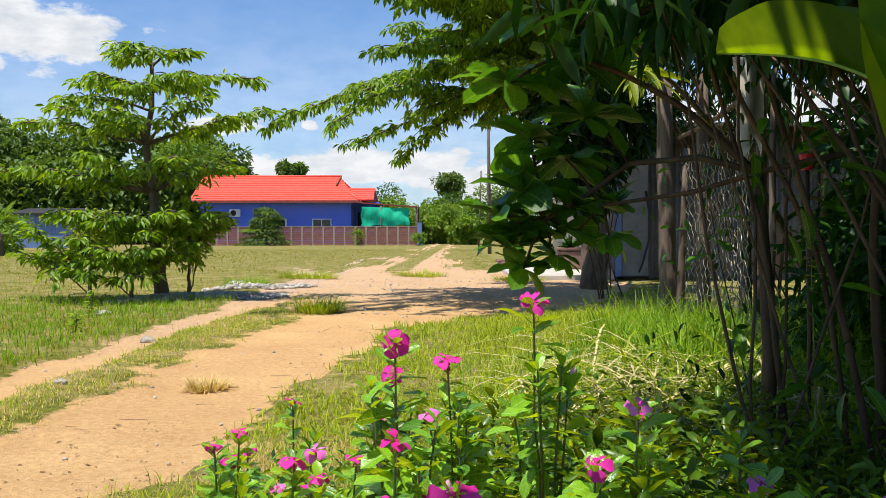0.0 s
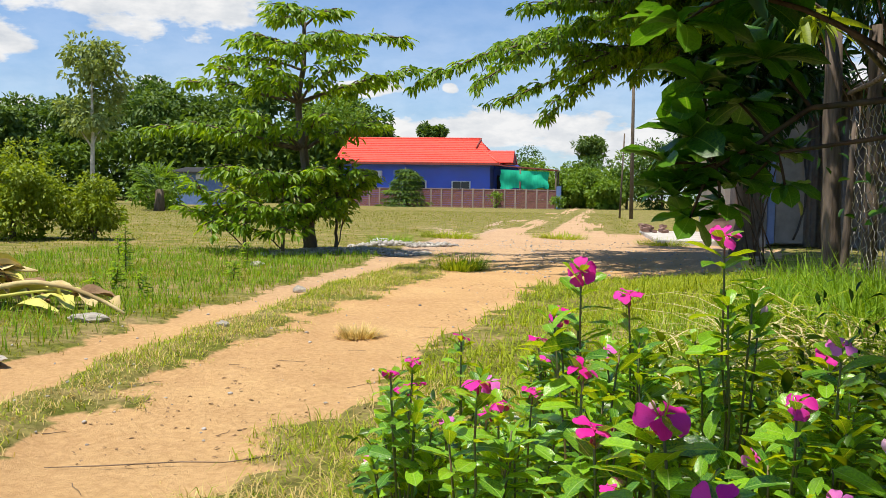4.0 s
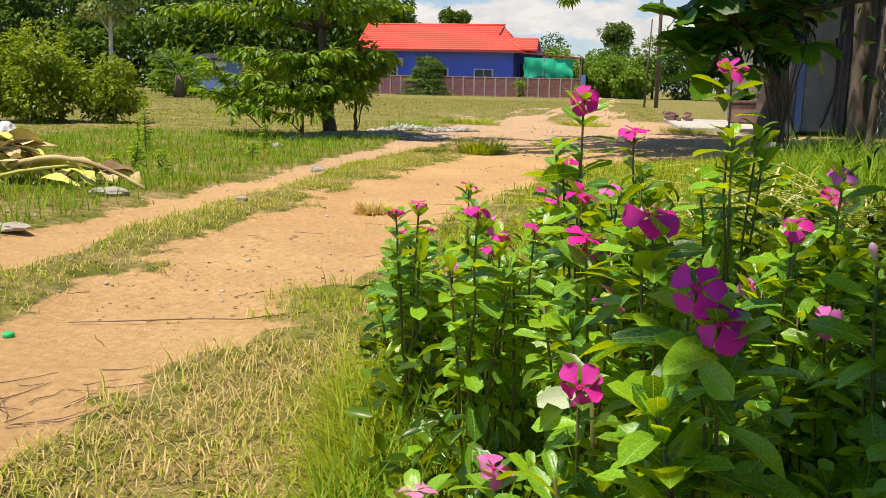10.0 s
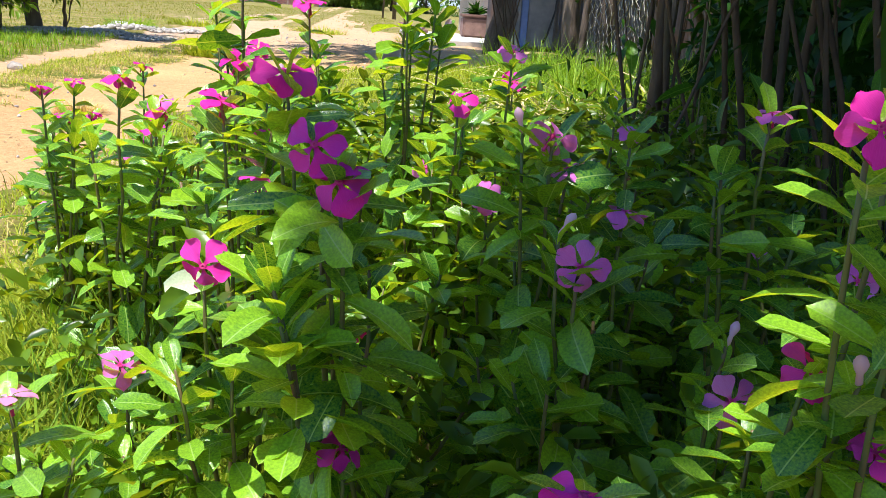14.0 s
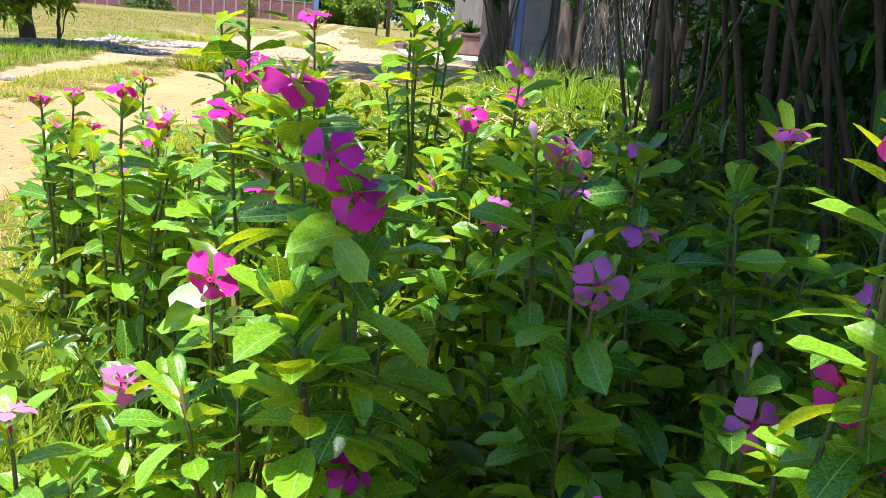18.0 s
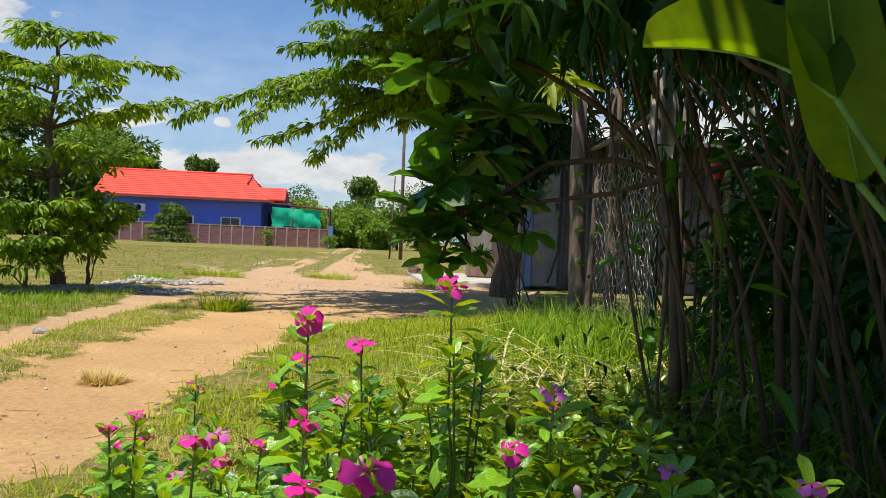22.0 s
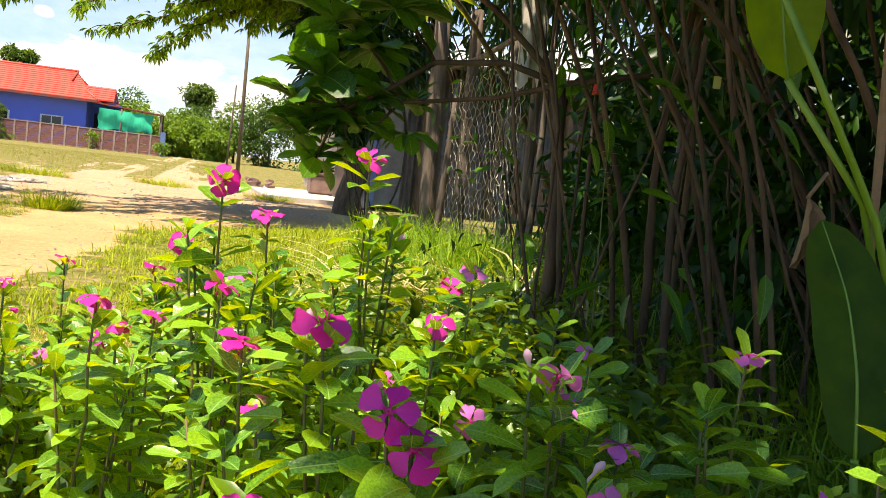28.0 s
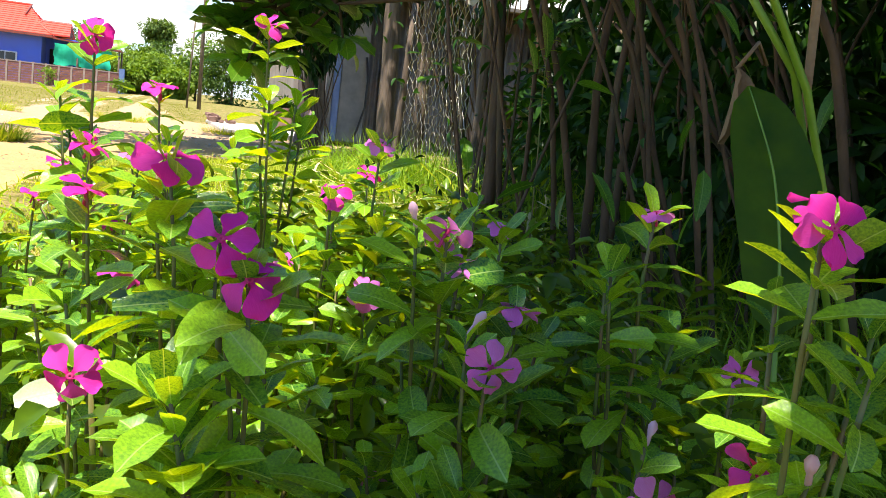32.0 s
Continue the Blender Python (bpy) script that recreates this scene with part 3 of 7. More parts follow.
def tiled_slope(a, b, c, d, courses, thick=0.10):
    """A roof slope from eave a-b up to ridge d-c in stepped courses."""
    a, b, c, d = (np.array(p, float) for p in (a, b, c, d))
    pieces = []
    for k in range(courses):
        t0, t1 = k / courses, (k + 1.06) / courses
        t1 = min(t1, 1)
        lift = np.array([0, 0, 0.05])
        pieces.append(slab([a + (d - a) * t0 + lift, b + (c - b) * t0 + lift, b + (c - b) * t1, a + (d - a) * t1], thick))
    return pieces


def roof_part(name, pieces, mat, parent):
    """One slope: its lowest course carries the other courses as its pieces."""
    base = part(name, pieces[0], mat, parent, smooth=False)
    for p in pieces[1:]:
        part("tile_course", p, mat, base, smooth=False)


def window(parent, x, y, z, w, h):
    fr = part("window_frame", box(x - w / 2 - .07, x + w / 2 + .07, y - .10, y + .02, z - .07, z + h + .07, .01), M_FRAME, parent)
    for k in (-1, 1):
        part("pane", box(x + k * w / 4 - w / 4 + .03, x + k * w / 4 + w / 4 - .03, y - .125, y - .09, z, z + h), M_GLASS, fr)
    part("sill", box(x - w / 2 - .12, x + w / 2 + .12, y - .17, y - .10, z - .13, z - .07, .01), M_FRAME, fr)


def aircon(parent, x, y, z):
    u = part("air_conditioner", box(x - .36, x + .36, y - .34, y - .04, z, z + .52, .03), M_FRAME, parent, "white outdoor air conditioner unit")
    V, F = lathe([(.19, 0), (.20, .015), (.16, .02), (.02, .03)], 18)
    V = np.stack([x - .07 + V[:, 0], y - .345 - V[:, 2], z + .26 + V[:, 1]], 1)
    part("fan_grille", (V, F), M_DARK, u)


def house():
    h = thing("house", (-12, 64, 0), "blue rendered house under a red tiled roof", "house")
    X = lambda x: x + 12
    Y = lambda y: y - 64
    part("wall", box(X(-16.75), X(-6.35), Y(61), Y(67), 0, 3.12), M_BLUE_WALL, h)
    part("wall", box(X(-6.348), X(-4.6), Y(63.5), Y(66.9), 0, 3.05), M_BLUE_WALL, h)
    roof_part("roof_slope", tiled_slope((X(-17.2), Y(60.3), 3.04), (X(-5.72), Y(60.3), 3.04), (X(-7.5), Y(64), 4.90), (X(-17.2), Y(64), 4.90), 13), M_ROOF, h)
    roof_part("roof_slope", tiled_slope((X(-5.72), Y(67.7), 3.04), (X(-17.2), Y(67.7), 3.04), (X(-17.2), Y(64), 4.90), (X(-7.5), Y(64), 4.90), 13), M_ROOF, h)
    part("gable", (np.array([(X(-16.9), Y(60.7), 3.1), (X(-16.9), Y(67.3), 3.1), (X(-16.9), Y(64), 4.8)]), [(0, 1, 2)]), M_BLUE_WALL, h)
    part("barge_board", slab([(X(-17.26), Y(60.25), 3.10), (X(-17.18), Y(60.25), 3.10), (X(-17.18), Y(64), 4.97), (X(-17.26), Y(64), 4.97)], .16), M_ROOF, h, smooth=False)
    roof_part("hip_slope", tiled_slope((X(-5.72), Y(60.32), 3.02), (X(-5.72), Y(67.68), 3.02), (X(-7.25), Y(65.0), 4.25), (X(-7.25), Y(62.9), 4.25), 8), M_ROOF, h)
    part("gable", (np.array([(X(-7.27), Y(62.5), 4.2), (X(-7.27), Y(65.5), 4.2), (X(-7.32), Y(64), 4.9)]), [(0, 1, 2)]), M_ROOF_EDGE, h)
    part("ridge_cap", tube([(X(-17.3), Y(64), 4.93), (X(-7.35), Y(64), 4.93)], .085, 8), M_ROOF, h)
    part("ridge_cap", tube([(X(-7.45), Y(63.0), 4.32), (X(-5.70), Y(60.28), 3.08)], .07, 6), M_ROOF, h)
    part("ridge_cap", tube([(X(-7.33), Y(63.95), 4.95), (X(-7.50), Y(62.4), 4.22)], .06, 6), M_ROOF_EDGE, h)
    part("fascia", box(X(-17.22), X(-5.70), Y(60.24), Y(60.32), 2.90, 3.05), M_ROOF_EDGE, h)
    roof_part("rear_roof", tiled_slope((X(-6.9), Y(62.6), 3.20), (X(-4.9), Y(62.6), 3.20), (X(-5.0), Y(65), 4.15), (X(-7.4), Y(65), 4.15), 6), M_ROOF, h)
    roof_part("rear_roof", tiled_slope((X(-4.9), Y(67.4), 3.20), (X(-6.9), Y(67.4), 3.20), (X(-7.4), Y(65), 4.15), (X(-5.0), Y(65), 4.15), 6), M_ROOF, h)
    part("gable", (np.array([(X(-5.02), Y(62.7), 3.2), (X(-5.02), Y(67.3), 3.2), (X(-5.02), Y(65), 4.1)]), [(0, 1, 2)]), M_ROOF_EDGE, h)
    for x in (-15.0, -11.45, -8.35):
        window(h, X(x), Y(61), 1.27, 1.2, .48)
    aircon(h, X(-14.3), Y(61), 1.95)
    aircon(h, X(-11.9), Y(61), 1.95)
    part("door", box(X(-6.1), X(-5.6), Y(63.40), Y(63.48), 0, 2.3, .01), M_DARK, h)
    # lean-to over the side yard
    lean = part("lean_to_roof", slab([(X(-6.3), Y(60.4), 2.98), (X(-1.7), Y(59.8), 2.62), (X(-1.7), Y(66), 2.75), (X(-6.3), Y(66), 3.1)], .07), M_ROOF_EDGE, h, smooth=False)
    for x, y in ((-1.8, 60.0), (-1.8, 65.5), (-4.2, 60.1)):
        part("post", tube([(X(x), Y(y), 0), (X(x), Y(y), 2.66)], .06, 8), M_WOOD, h)
    # green shade net, sagging a little between its ties
    nx, nz = 26, 9
    V, F = [], []
    for k in range(nz):
        for i in range(nx):
            u, v = i / (nx - 1), k / (nz - 1)
            V.append((X(-5.55) + 3.25 * u + .05 * math.sin(9 * v), Y(60.05) + .05 * math.sin(u * 21) + .06 * math.sin(v * 5 + u * 4), 1.33 + 1.28 * v - .12 * u * v - .06 * math.sin(u * 13) * (1 - v)))
    for k in range(nz - 1):
        for i in range(nx - 1):
            a = k * nx + i
            F.append((a, a + 1, a + nx + 1, a + nx))
    part("shade_net", (V, F), M_TARP, h, "bright green shade net hung as a curtain")
    part("ground_floor_slab", box(X(-17.6), X(-1.4), Y(60.2), Y(68), -.05, .06), M_CONCRETE, h)


house()


def yard_wall():
    w = thing("yard_wall", (0, 59, 0), "low dark red brick yard wall between concrete posts", "wall")
    x, k = -17.2, 0
    panel = mesh_data("brick_panel", *join(*[(np.array([(0.04, -.05, z), (.67, -.05, z), (.67, .05, z), (.04, .05, z), (0.04, -.05, z + .135), (.67, -.05, z + .135), (.67, .05, z + .135), (.04, .05, z + .135)]),
                      [(3, 2, 1, 0), (4, 5, 6, 7), (0, 1, 5, 4), (1, 2, 6, 5), (2, 3, 7, 6), (3, 0, 4, 7)]) for z in np.arange(-.1, 1.1, .148)]), M_BRICK, False)
    bm = box(-.055, .055, -.08, .08, -.1, 1.30, .01)
    post = bpy.data.meshes.new("post"); bm.to_mesh(post); bm.free(); post.materials.append(M_POST)
    while x < -1.95:
        part("post", post, None, w, m=pose(x, 0, 0))
        part("brick_panel", panel, None, w, m=pose(x, 0, 0))
        x += .71
    part("post", post, None, w, m=pose(x, 0, 0))
    part("coping", box(-17.3, x + .1, -.07, .07, 1.215, 1.27), M_POST, w)
    g = thing("blue_gate_post", (-1.55, 58.6, 0), "blue painted gate post beside the yard wall", "gate post", geo=box(-.16, .16, -.16, .16, -.05, 1.5, .02), mat=M_BLUE_PAINT)


yard_wall()

# ---- trees ----


def leaf_cluster(P, D, count, size, spread, droop, r):
    """Leaflets that hang in fans from twig points P with directions D."""
    n = len(P)
    idx = np.repeat(np.arange(n), count)
    side = r.normal(0, 1, (n * count, 3)); side[:, 2] *= .35
    d = D[idx] * .55 + side * spread
    d[:, 2] -= droop * r.uniform(.5, 1.5, n * count)
    pos = P[idx] + side * size * .25
    return pos, d, size * r.uniform(.65, 1.25, n * count)


def branch_tree(name, place, trunk, limbs, mat, bark, label, category, leaf=.12, per=6, step=.10, twig=.42, twigs=9, droop=.7, r0=.09, seed=1, width=.36, group="", fork=True):
    """A tree of a trunk polyline, limbs given as (start fraction, tip), side twigs on every limb, and hanging leaves along the twigs."""
    r = np.random.default_rng(seed)
    t = thing(name, place, label, category, group)
    T = np.asarray(trunk, float)
    tt = np.linspace(0, 1, len(T))
    s = np.linspace(0, 1, 14)
    TP = np.stack([np.interp(s, tt, T[:, k]) for k in range(3)], 1)
    TP[1:-1] += r.normal(0, r0 * .25, (12, 3)) * (1, 1, 0)
    part("trunk", tube(TP, r0 * (1.25 - .95 * s ** .8), 9), bark, t)
    Pl, Dl, fine = [], [], []
    for f, tip, sag in limbs:
        a = np.array([np.interp(f, s, TP[:, k]) for k in range(3)])
        L = arc(a, tip, sag, 12, np.linalg.norm(np.subtract(tip, a)) * .02, r)
        ln = np.linalg.norm(L[-1] - L[0])
        for k in range(twigs):
            u = .22 + .78 * (k + r.uniform(0, .8)) / twigs
            u = min(u, 1)
            b = np.array([np.interp(u, np.linspace(0, 1, 12), L[:, q]) for q in range(3)])
            dirn = (L[-1] - L[0]) / ln
            sd = np.cross(dirn, (0, 0, 1)) * r.choice([-1, 1]) * r.uniform(.4, 1.1) + dirn * r.uniform(.3, .9)
            sd[2] += r.uniform(-.10, .28)
            sd /= np.linalg.norm(sd)
            tl = twig * r.uniform(.6, 1.2) * (1.1 - .5 * u)
            Q = arc(b, b + sd * tl, tl * .10, 5, .01, r)
            Q[:, 2] -= np.linspace(0, 1, 5) ** 2 * tl * .22
            fine.append(tube(Q, np.linspace(.009, .003, 5), 4))
            m = max(2, int(tl / step))
            for v in np.linspace(.25, 1, m):
                Pl.append([np.interp(v, np.linspace(0, 1, 5), Q[:, q]) for q in range(3)]); Dl.append(sd)
        for u in np.linspace(.35, 1, int(ln / step)):
            Pl.append([np.interp(u, np.linspace(0, 1, 12), L[:, q]) for q in range(3)]); Dl.append((L[-1] - L[0]) / ln)
        part("limb", tube(L, np.linspace(r0 * .38 * (1 - .45 * f), .008, 12), 6), bark, t)
    tagged(part("twig", join(*fine), bark, t), kind="stuff")
    P, D = np.array(Pl), np.array(Dl)
    pos, d, sz = leaf_cluster(P, D, per, leaf, .62, droop, r)
    R = frames_for(d, roll=r.normal(0, .5, len(d)))
    part("crown", mesh_data("crown", *scatter(small_leaf(width), pos, R, sz), mat), None, t)
    return t


def sapling():
    """A young tree of clear flat tiers; between them the sky shows."""
    base = np.array([-3.05, 9.65, 0])
    r = np.random.default_rng(110)
    limbs = []
    # each tier: share of the trunk, height, (reach, bearing) of its boughs
    for f, z, boughs in ((.985, 2.86, ((.42, 10), (.45, 170), (.35, 260))),
                         (.90, 2.55, ((1.22, 4), (.70, 178), (.85, 310), (.80, 232), (.8, 60))),
                         (.84, 2.42, ((1.0, 185), (.75, 275))),
                         (.72, 2.14, ((1.42, 2), (1.56, 183), (1.1, 222), (1.05, 318), (1.1, 45), (1.15, 130), (.9, 268))),
                         (.52, 1.52, ((2.15, 184), (1.7, 160), (1.35, 218), (.85, 300), (.9, 20), (1.0, 350), (1.1, 250), (1.2, 195))),
                         (.30, .98, ((1.15, 190), (1.0, 230), (.95, 345), (.9, 295), (.8, 20), (.95, 262))),
                         (.16, .55, ((1.05, 200), (.9, 240), (.85, 280), (.7, 320)))):
        for reach, bearing in boughs:
            a = radians(bearing)
            limbs.append((f, (.92 * (reach * math.cos(a) - .12), .92 * reach * math.sin(a), .92 * (z + r.uniform(-.05, .05))), .07))
    branch_tree("young_tree", tuple(base), [(0, 0, -.05), (-.03, 0, .46), (-.09, 0, 1.1), (-.13, .03, 1.75), (-.10, .03, 2.58)], limbs, M_SAPLING, M_BARK,
                "young tree with tiers of drooping bright green leaves", "tree", leaf=.105, per=7, step=.10, twig=.30, twigs=9, droop=.60, r0=.07, seed=11, width=.40)
    # shoots from its foot
    old = np.array([-3.32, 10.5, 0])
    for k, (bx, by, tips) in enumerate((((-4.05), 10.2, ((-4.7, 10.0, .5), (-4.5, 9.8, .85), (-4.3, 9.7, .3), (-4.0, 9.6, .7), (-4.4, 10.3, 1.0))),
                                        ((-3.5), 10.0, ((-3.9, 9.6, .35), (-3.6, 9.5, .55), (-3.3, 9.6, .3), (-3.8, 9.8, .9), (-3.2, 9.8, .7))),
                                        ((-3.0), 10.5, ((-2.75, 10.4, 1.05), (-2.95, 10.3, 1.2), (-2.65, 10.6, .85), (-2.8, 10.2, .6), (-3.15, 10.1, 1.0))))):
        p = base + .92 * (np.array([bx, by, 0]) - old)
        limbs = [(.10 + .17 * j, (.92 * (x - bx), .92 * (y - by), .92 * z), .08) for j, (x, y, z) in enumerate(tips)]
        branch_tree("shoot", tuple(p), [(0, 0, -.03), (.01, -.02, .4), (.02, -.05, .8)], limbs, M_SAPLING, M_BARK,
                    "leafy shoot at the foot of the young tree", "shrub", leaf=.105, per=6, step=.09, twig=.24, twigs=7, droop=.6, r0=.02, width=.40, seed=30 + k, group="shoots round the tree")


sapling()


def overhang():
    r = np.random.default_rng(5)
    limbs = []
    for x, y, z in ((-1.9, 10.0, 2.05), (-1.3, 9.5, 1.95), (-.62, 10.0, 1.50), (-.9, 10.4, 1.85), (-1.75, 10.6, 2.55), (-1.3, 9.8, 2.85), (-1.2, 10.9, 3.2), (-.6, 9.2, 2.3),
                    (-.1, 9.6, 2.0), (.2, 9.0, 2.7), (.4, 10.2, 1.9), (-.4, 10.2, 3.5), (.3, 9.8, 4.0), (-.8, 11.6, 3.9), (.9, 9.3, 3.3), (1.2, 10.3, 2.2), (1.4, 9.2, 2.5),
                    (1.9, 9.4, 3.3), (2.6, 9.8, 2.8), (3.3, 10.6, 3.2), (1.0, 10.8, 4.5), (2.2, 10.6, 4.6), (.1, 12.3, 4.3), (1.3, 13.3, 4.2), (3.2, 12.6, 4.3), (-.6, 12.6, 3.2),
                    (.3, 13.4, 3.3), (2.4, 14, 3.6), (.7, 8.6, 2.2), (-.9, 8.6, 2.75), (-.2, 8.0, 2.9), (.8, 7.8, 2.9), (-1.3, 9.2, 2.6), (1.6, 8.2, 2.7), (.2, 8.6, 2.35), (-.9, 6.9, 3.2), (-.2, 6.4, 3.1), (.6, 6.3, 3.1), (1.3, 6.5, 3.2), (-.6, 7.6, 3.3), (.4, 7.5, 3.4), (1.4, 8.0, 3.3), (-1.5, 8.4, 3.4), (0, 8.8, 3.2), (2.3, 8.6, 3.2), (-.5, 7.2, 2.9), (.3, 7.0, 2.75), (1.1, 7.1, 2.8), (-1.1, 7.8, 3.1), (1.7, 7.4, 2.9), (1.9, 10.0, 2.1), (.9, 9.8, 2.05), (1.6, 9.0, 2.15),
                    # high limbs above the view, added only to cast shade on the yard
                    (-2.7, 6.8, 4.6), (-1.5, 7.0, 4.6), (-2.4, 7.6, 4.8), (-1.1, 6.5, 4.6), (-1.9, 7.2, 4.5)):
        if 2.5 < z < 4.3 and x < -.3:
            x += .75      # the crown narrows upwards on the lane side
        limbs.append((float(r.uniform(.55, .98)), (x - 2.05, y - 11.9, z), .35))
    branch_tree("roadside_tree", (2.05, 11.9, 0), [(0, 0, -.1), (.04, -.03, .9), (-.02, -.1, 1.8), (-.12, -.2, 2.5), (-.3, -.4, 3.3)], limbs, M_OVERHANG, M_BARK,
                "spreading tree whose leafy limbs hang over the lane", "tree", leaf=.105, per=11, step=.10, twig=.56, twigs=14, droop=.80, r0=.16, seed=21, width=.36)


overhang()


def crown_tree(name, place, height, crown_r, crown_z, mat, bark, label, category="tree", leaves=2600, leaf=.5, trunk_r=.18, squash=.9, seed=0, clumps=16, group="", lean=0.0):
    """A far tree: tapered trunk, limbs into leaf clumps that leave gaps and an uneven outline."""
    r = np.random.default_rng(seed)
    t = thing(name, place, label, category, group)
    C = sphere_dirs(clumps, r) * (r.uniform(.25, 1.0, clumps)[:, None] ** .6) * crown_r * .8
    C[:, 2] *= squash
    C += (lean, 0, crown_z)
    top = np.array([lean * .7, 0, crown_z + crown_r * .3 * squash])
    part("trunk", tube(arc((0, 0, -.1), top, 0, 8, trunk_r * .3, r), np.linspace(trunk_r, trunk_r * .25, 8), 8), bark, t)
    for c in C[:3]:
        part("limb", tube(arc((lean * .4, 0, crown_z - crown_r * squash * r.uniform(.5, .95)), c, .1, 6, .03, r), np.linspace(trunk_r * .4, .02, 6), 5), bark, t)
    idx = r.integers(0, clumps, leaves)
    cr = crown_r * r.uniform(.20, .50, clumps)
    off = sphere_dirs(leaves, r) * (r.uniform(.35, 1, leaves) ** .5 * cr[idx])[:, None]
    off[:, 2] *= .75
    P = C[idx] + off
    P[:, 2] = np.maximum(P[:, 2], .03 * crown_r)
    d = off + r.normal(0, .6, (leaves, 3)) * cr[idx][:, None]
    d[:, 2] -= .35 * crown_r * .3
    R = frames_for(d, roll=r.normal(0, .7, leaves))
    part("crown", mesh_data("crown", *scatter(small_leaf(.5), P, R, leaf * r.uniform(.6, 1.3, leaves)), mat), None, t)
    return t


def far_growth():
    k = 0
    # dark wood behind the field
    for x, y, h in ((-52, 78, 10), (-45, 74, 9.5), (-40, 80, 11), (-36, 73, 10), (-60, 76, 11), (-33, 78, 10), (-29, 76, 9.5), (-25.5, 80, 9), (-68, 74, 11), (-47, 66, 8), (-56, 68, 9), (-22, 82, 9.3), (-75, 70, 11)):
        k += 1
        crown_tree("wood_tree", (x, y, 0), h * 1.2, h * .42, h * .64, M_FAR_DARK if k % 3 else M_FAR, M_BARK, "dark green broadleaf tree at the edge of the field", leaves=6000, leaf=.52, squash=1.3, seed=40 + k, group="trees behind the field", clumps=20)
    # under-storey that closes the foot of the wood
    r = np.random.default_rng(77)
    n = 26000
    P = np.stack([r.uniform(-80, -17, n), r.uniform(66, 70, n), r.uniform(0, 5.5, n) ** 1.0], 1)
    P[:, 2] *= .6 + .7 * soft_noise(P[:, 0], P[:, 1] * 0, .35)
    d = r.normal(0, 1, (n, 3))
    V, F = scatter(small_leaf(.55), P, frames_for(d), r.uniform(.35, .8, n))
    thing("undergrowth", (0, 0, 0), "dense dark undergrowth below the wood", "undergrowth", kind="stuff", geo=(V, F), mat=M_FAR_DARK)
    # pale-stemmed tree and the round one by the house
    crown_tree("pale_stemmed_tree", (-27.1, 46, 0), 9, 2.4, 6.3, M_FAR_GREY, M_BARK_PALE, "tall thin tree with pale bark and a light grey-green crown", leaves=3000, leaf=.34, trunk_r=.16, squash=1.45, seed=91, clumps=26)
    crown_tree("round_tree", (-20.3, 72, 0), 8, 3.5, 5.9, M_FAR_LIT, M_BARK, "rounded mid-green tree behind the blue house", leaves=6000, leaf=.30, squash=1.05, seed=92, clumps=22)
    crown_tree("far_tree", (-14.45, 84, 0), 8, 1.35, 6.7, M_FAR_DARK, M_BARK, "small dark tree showing over the house roof", leaves=1800, leaf=.4, seed=93)
    crown_tree("far_tree", (-19.3, 84, 0), 9, 1.7, 6.5, M_FAR_DARK, M_BARK, "small dark tree showing over the house roof", leaves=1800, leaf=.4, seed=94, squash=.9)
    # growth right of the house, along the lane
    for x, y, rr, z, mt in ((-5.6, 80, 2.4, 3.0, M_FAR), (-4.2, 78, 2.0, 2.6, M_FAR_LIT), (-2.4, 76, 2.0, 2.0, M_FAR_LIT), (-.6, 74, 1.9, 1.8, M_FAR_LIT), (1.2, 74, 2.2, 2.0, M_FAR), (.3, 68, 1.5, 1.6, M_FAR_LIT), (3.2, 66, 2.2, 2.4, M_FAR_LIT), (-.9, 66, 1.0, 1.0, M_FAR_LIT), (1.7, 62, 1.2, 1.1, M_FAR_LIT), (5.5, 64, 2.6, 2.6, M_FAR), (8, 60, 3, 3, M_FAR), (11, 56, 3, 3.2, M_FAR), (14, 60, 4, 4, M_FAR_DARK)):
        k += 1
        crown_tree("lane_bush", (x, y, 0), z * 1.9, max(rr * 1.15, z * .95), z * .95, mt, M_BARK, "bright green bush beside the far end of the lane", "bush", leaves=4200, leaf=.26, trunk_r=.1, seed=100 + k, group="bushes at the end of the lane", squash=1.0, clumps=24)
    crown_tree("lone_tree", (.6, 90, 0), 9, 1.55, 5.7, M_FAR_DARK, M_BARK, "lone tree with a dark crown against the clouds", leaves=2600, leaf=.34, seed=131, squash=1.0, clumps=26)
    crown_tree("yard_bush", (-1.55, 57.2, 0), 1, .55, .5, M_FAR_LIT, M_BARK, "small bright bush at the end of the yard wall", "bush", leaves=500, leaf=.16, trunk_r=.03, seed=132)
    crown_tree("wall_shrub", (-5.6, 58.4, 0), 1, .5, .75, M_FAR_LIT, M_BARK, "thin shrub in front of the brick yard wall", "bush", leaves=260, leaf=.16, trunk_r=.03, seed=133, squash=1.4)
    # the yellow-green bush in the field, two humps
    crown_tree("field_bush", (-7.6, 10.9, 0), 1.6, .80, .62, M_BUSH, M_BARK, "yellow-green bush of small leaves in the field", "bush", leaves=11000, leaf=.065, trunk_r=.05, seed=146, clumps=34, squash=.95)
    crown_tree("field_bush", (-6.6, 11.2, 0), 1.2, .52, .42, M_BUSH, M_BARK, "yellow-green bush of small leaves in the field", "bush", leaves=6500, leaf=.06, trunk_r=.04, seed=141, clumps=30, squash=.9)
    crown_tree("far_field_bush", (-13.6, 34, 0), 2, 1.1, .9, M_BUSH, M_BARK, "low yellow-green bush at the far side of the field", "bush", leaves=1500, leaf=.2, trunk_r=.05, seed=142)
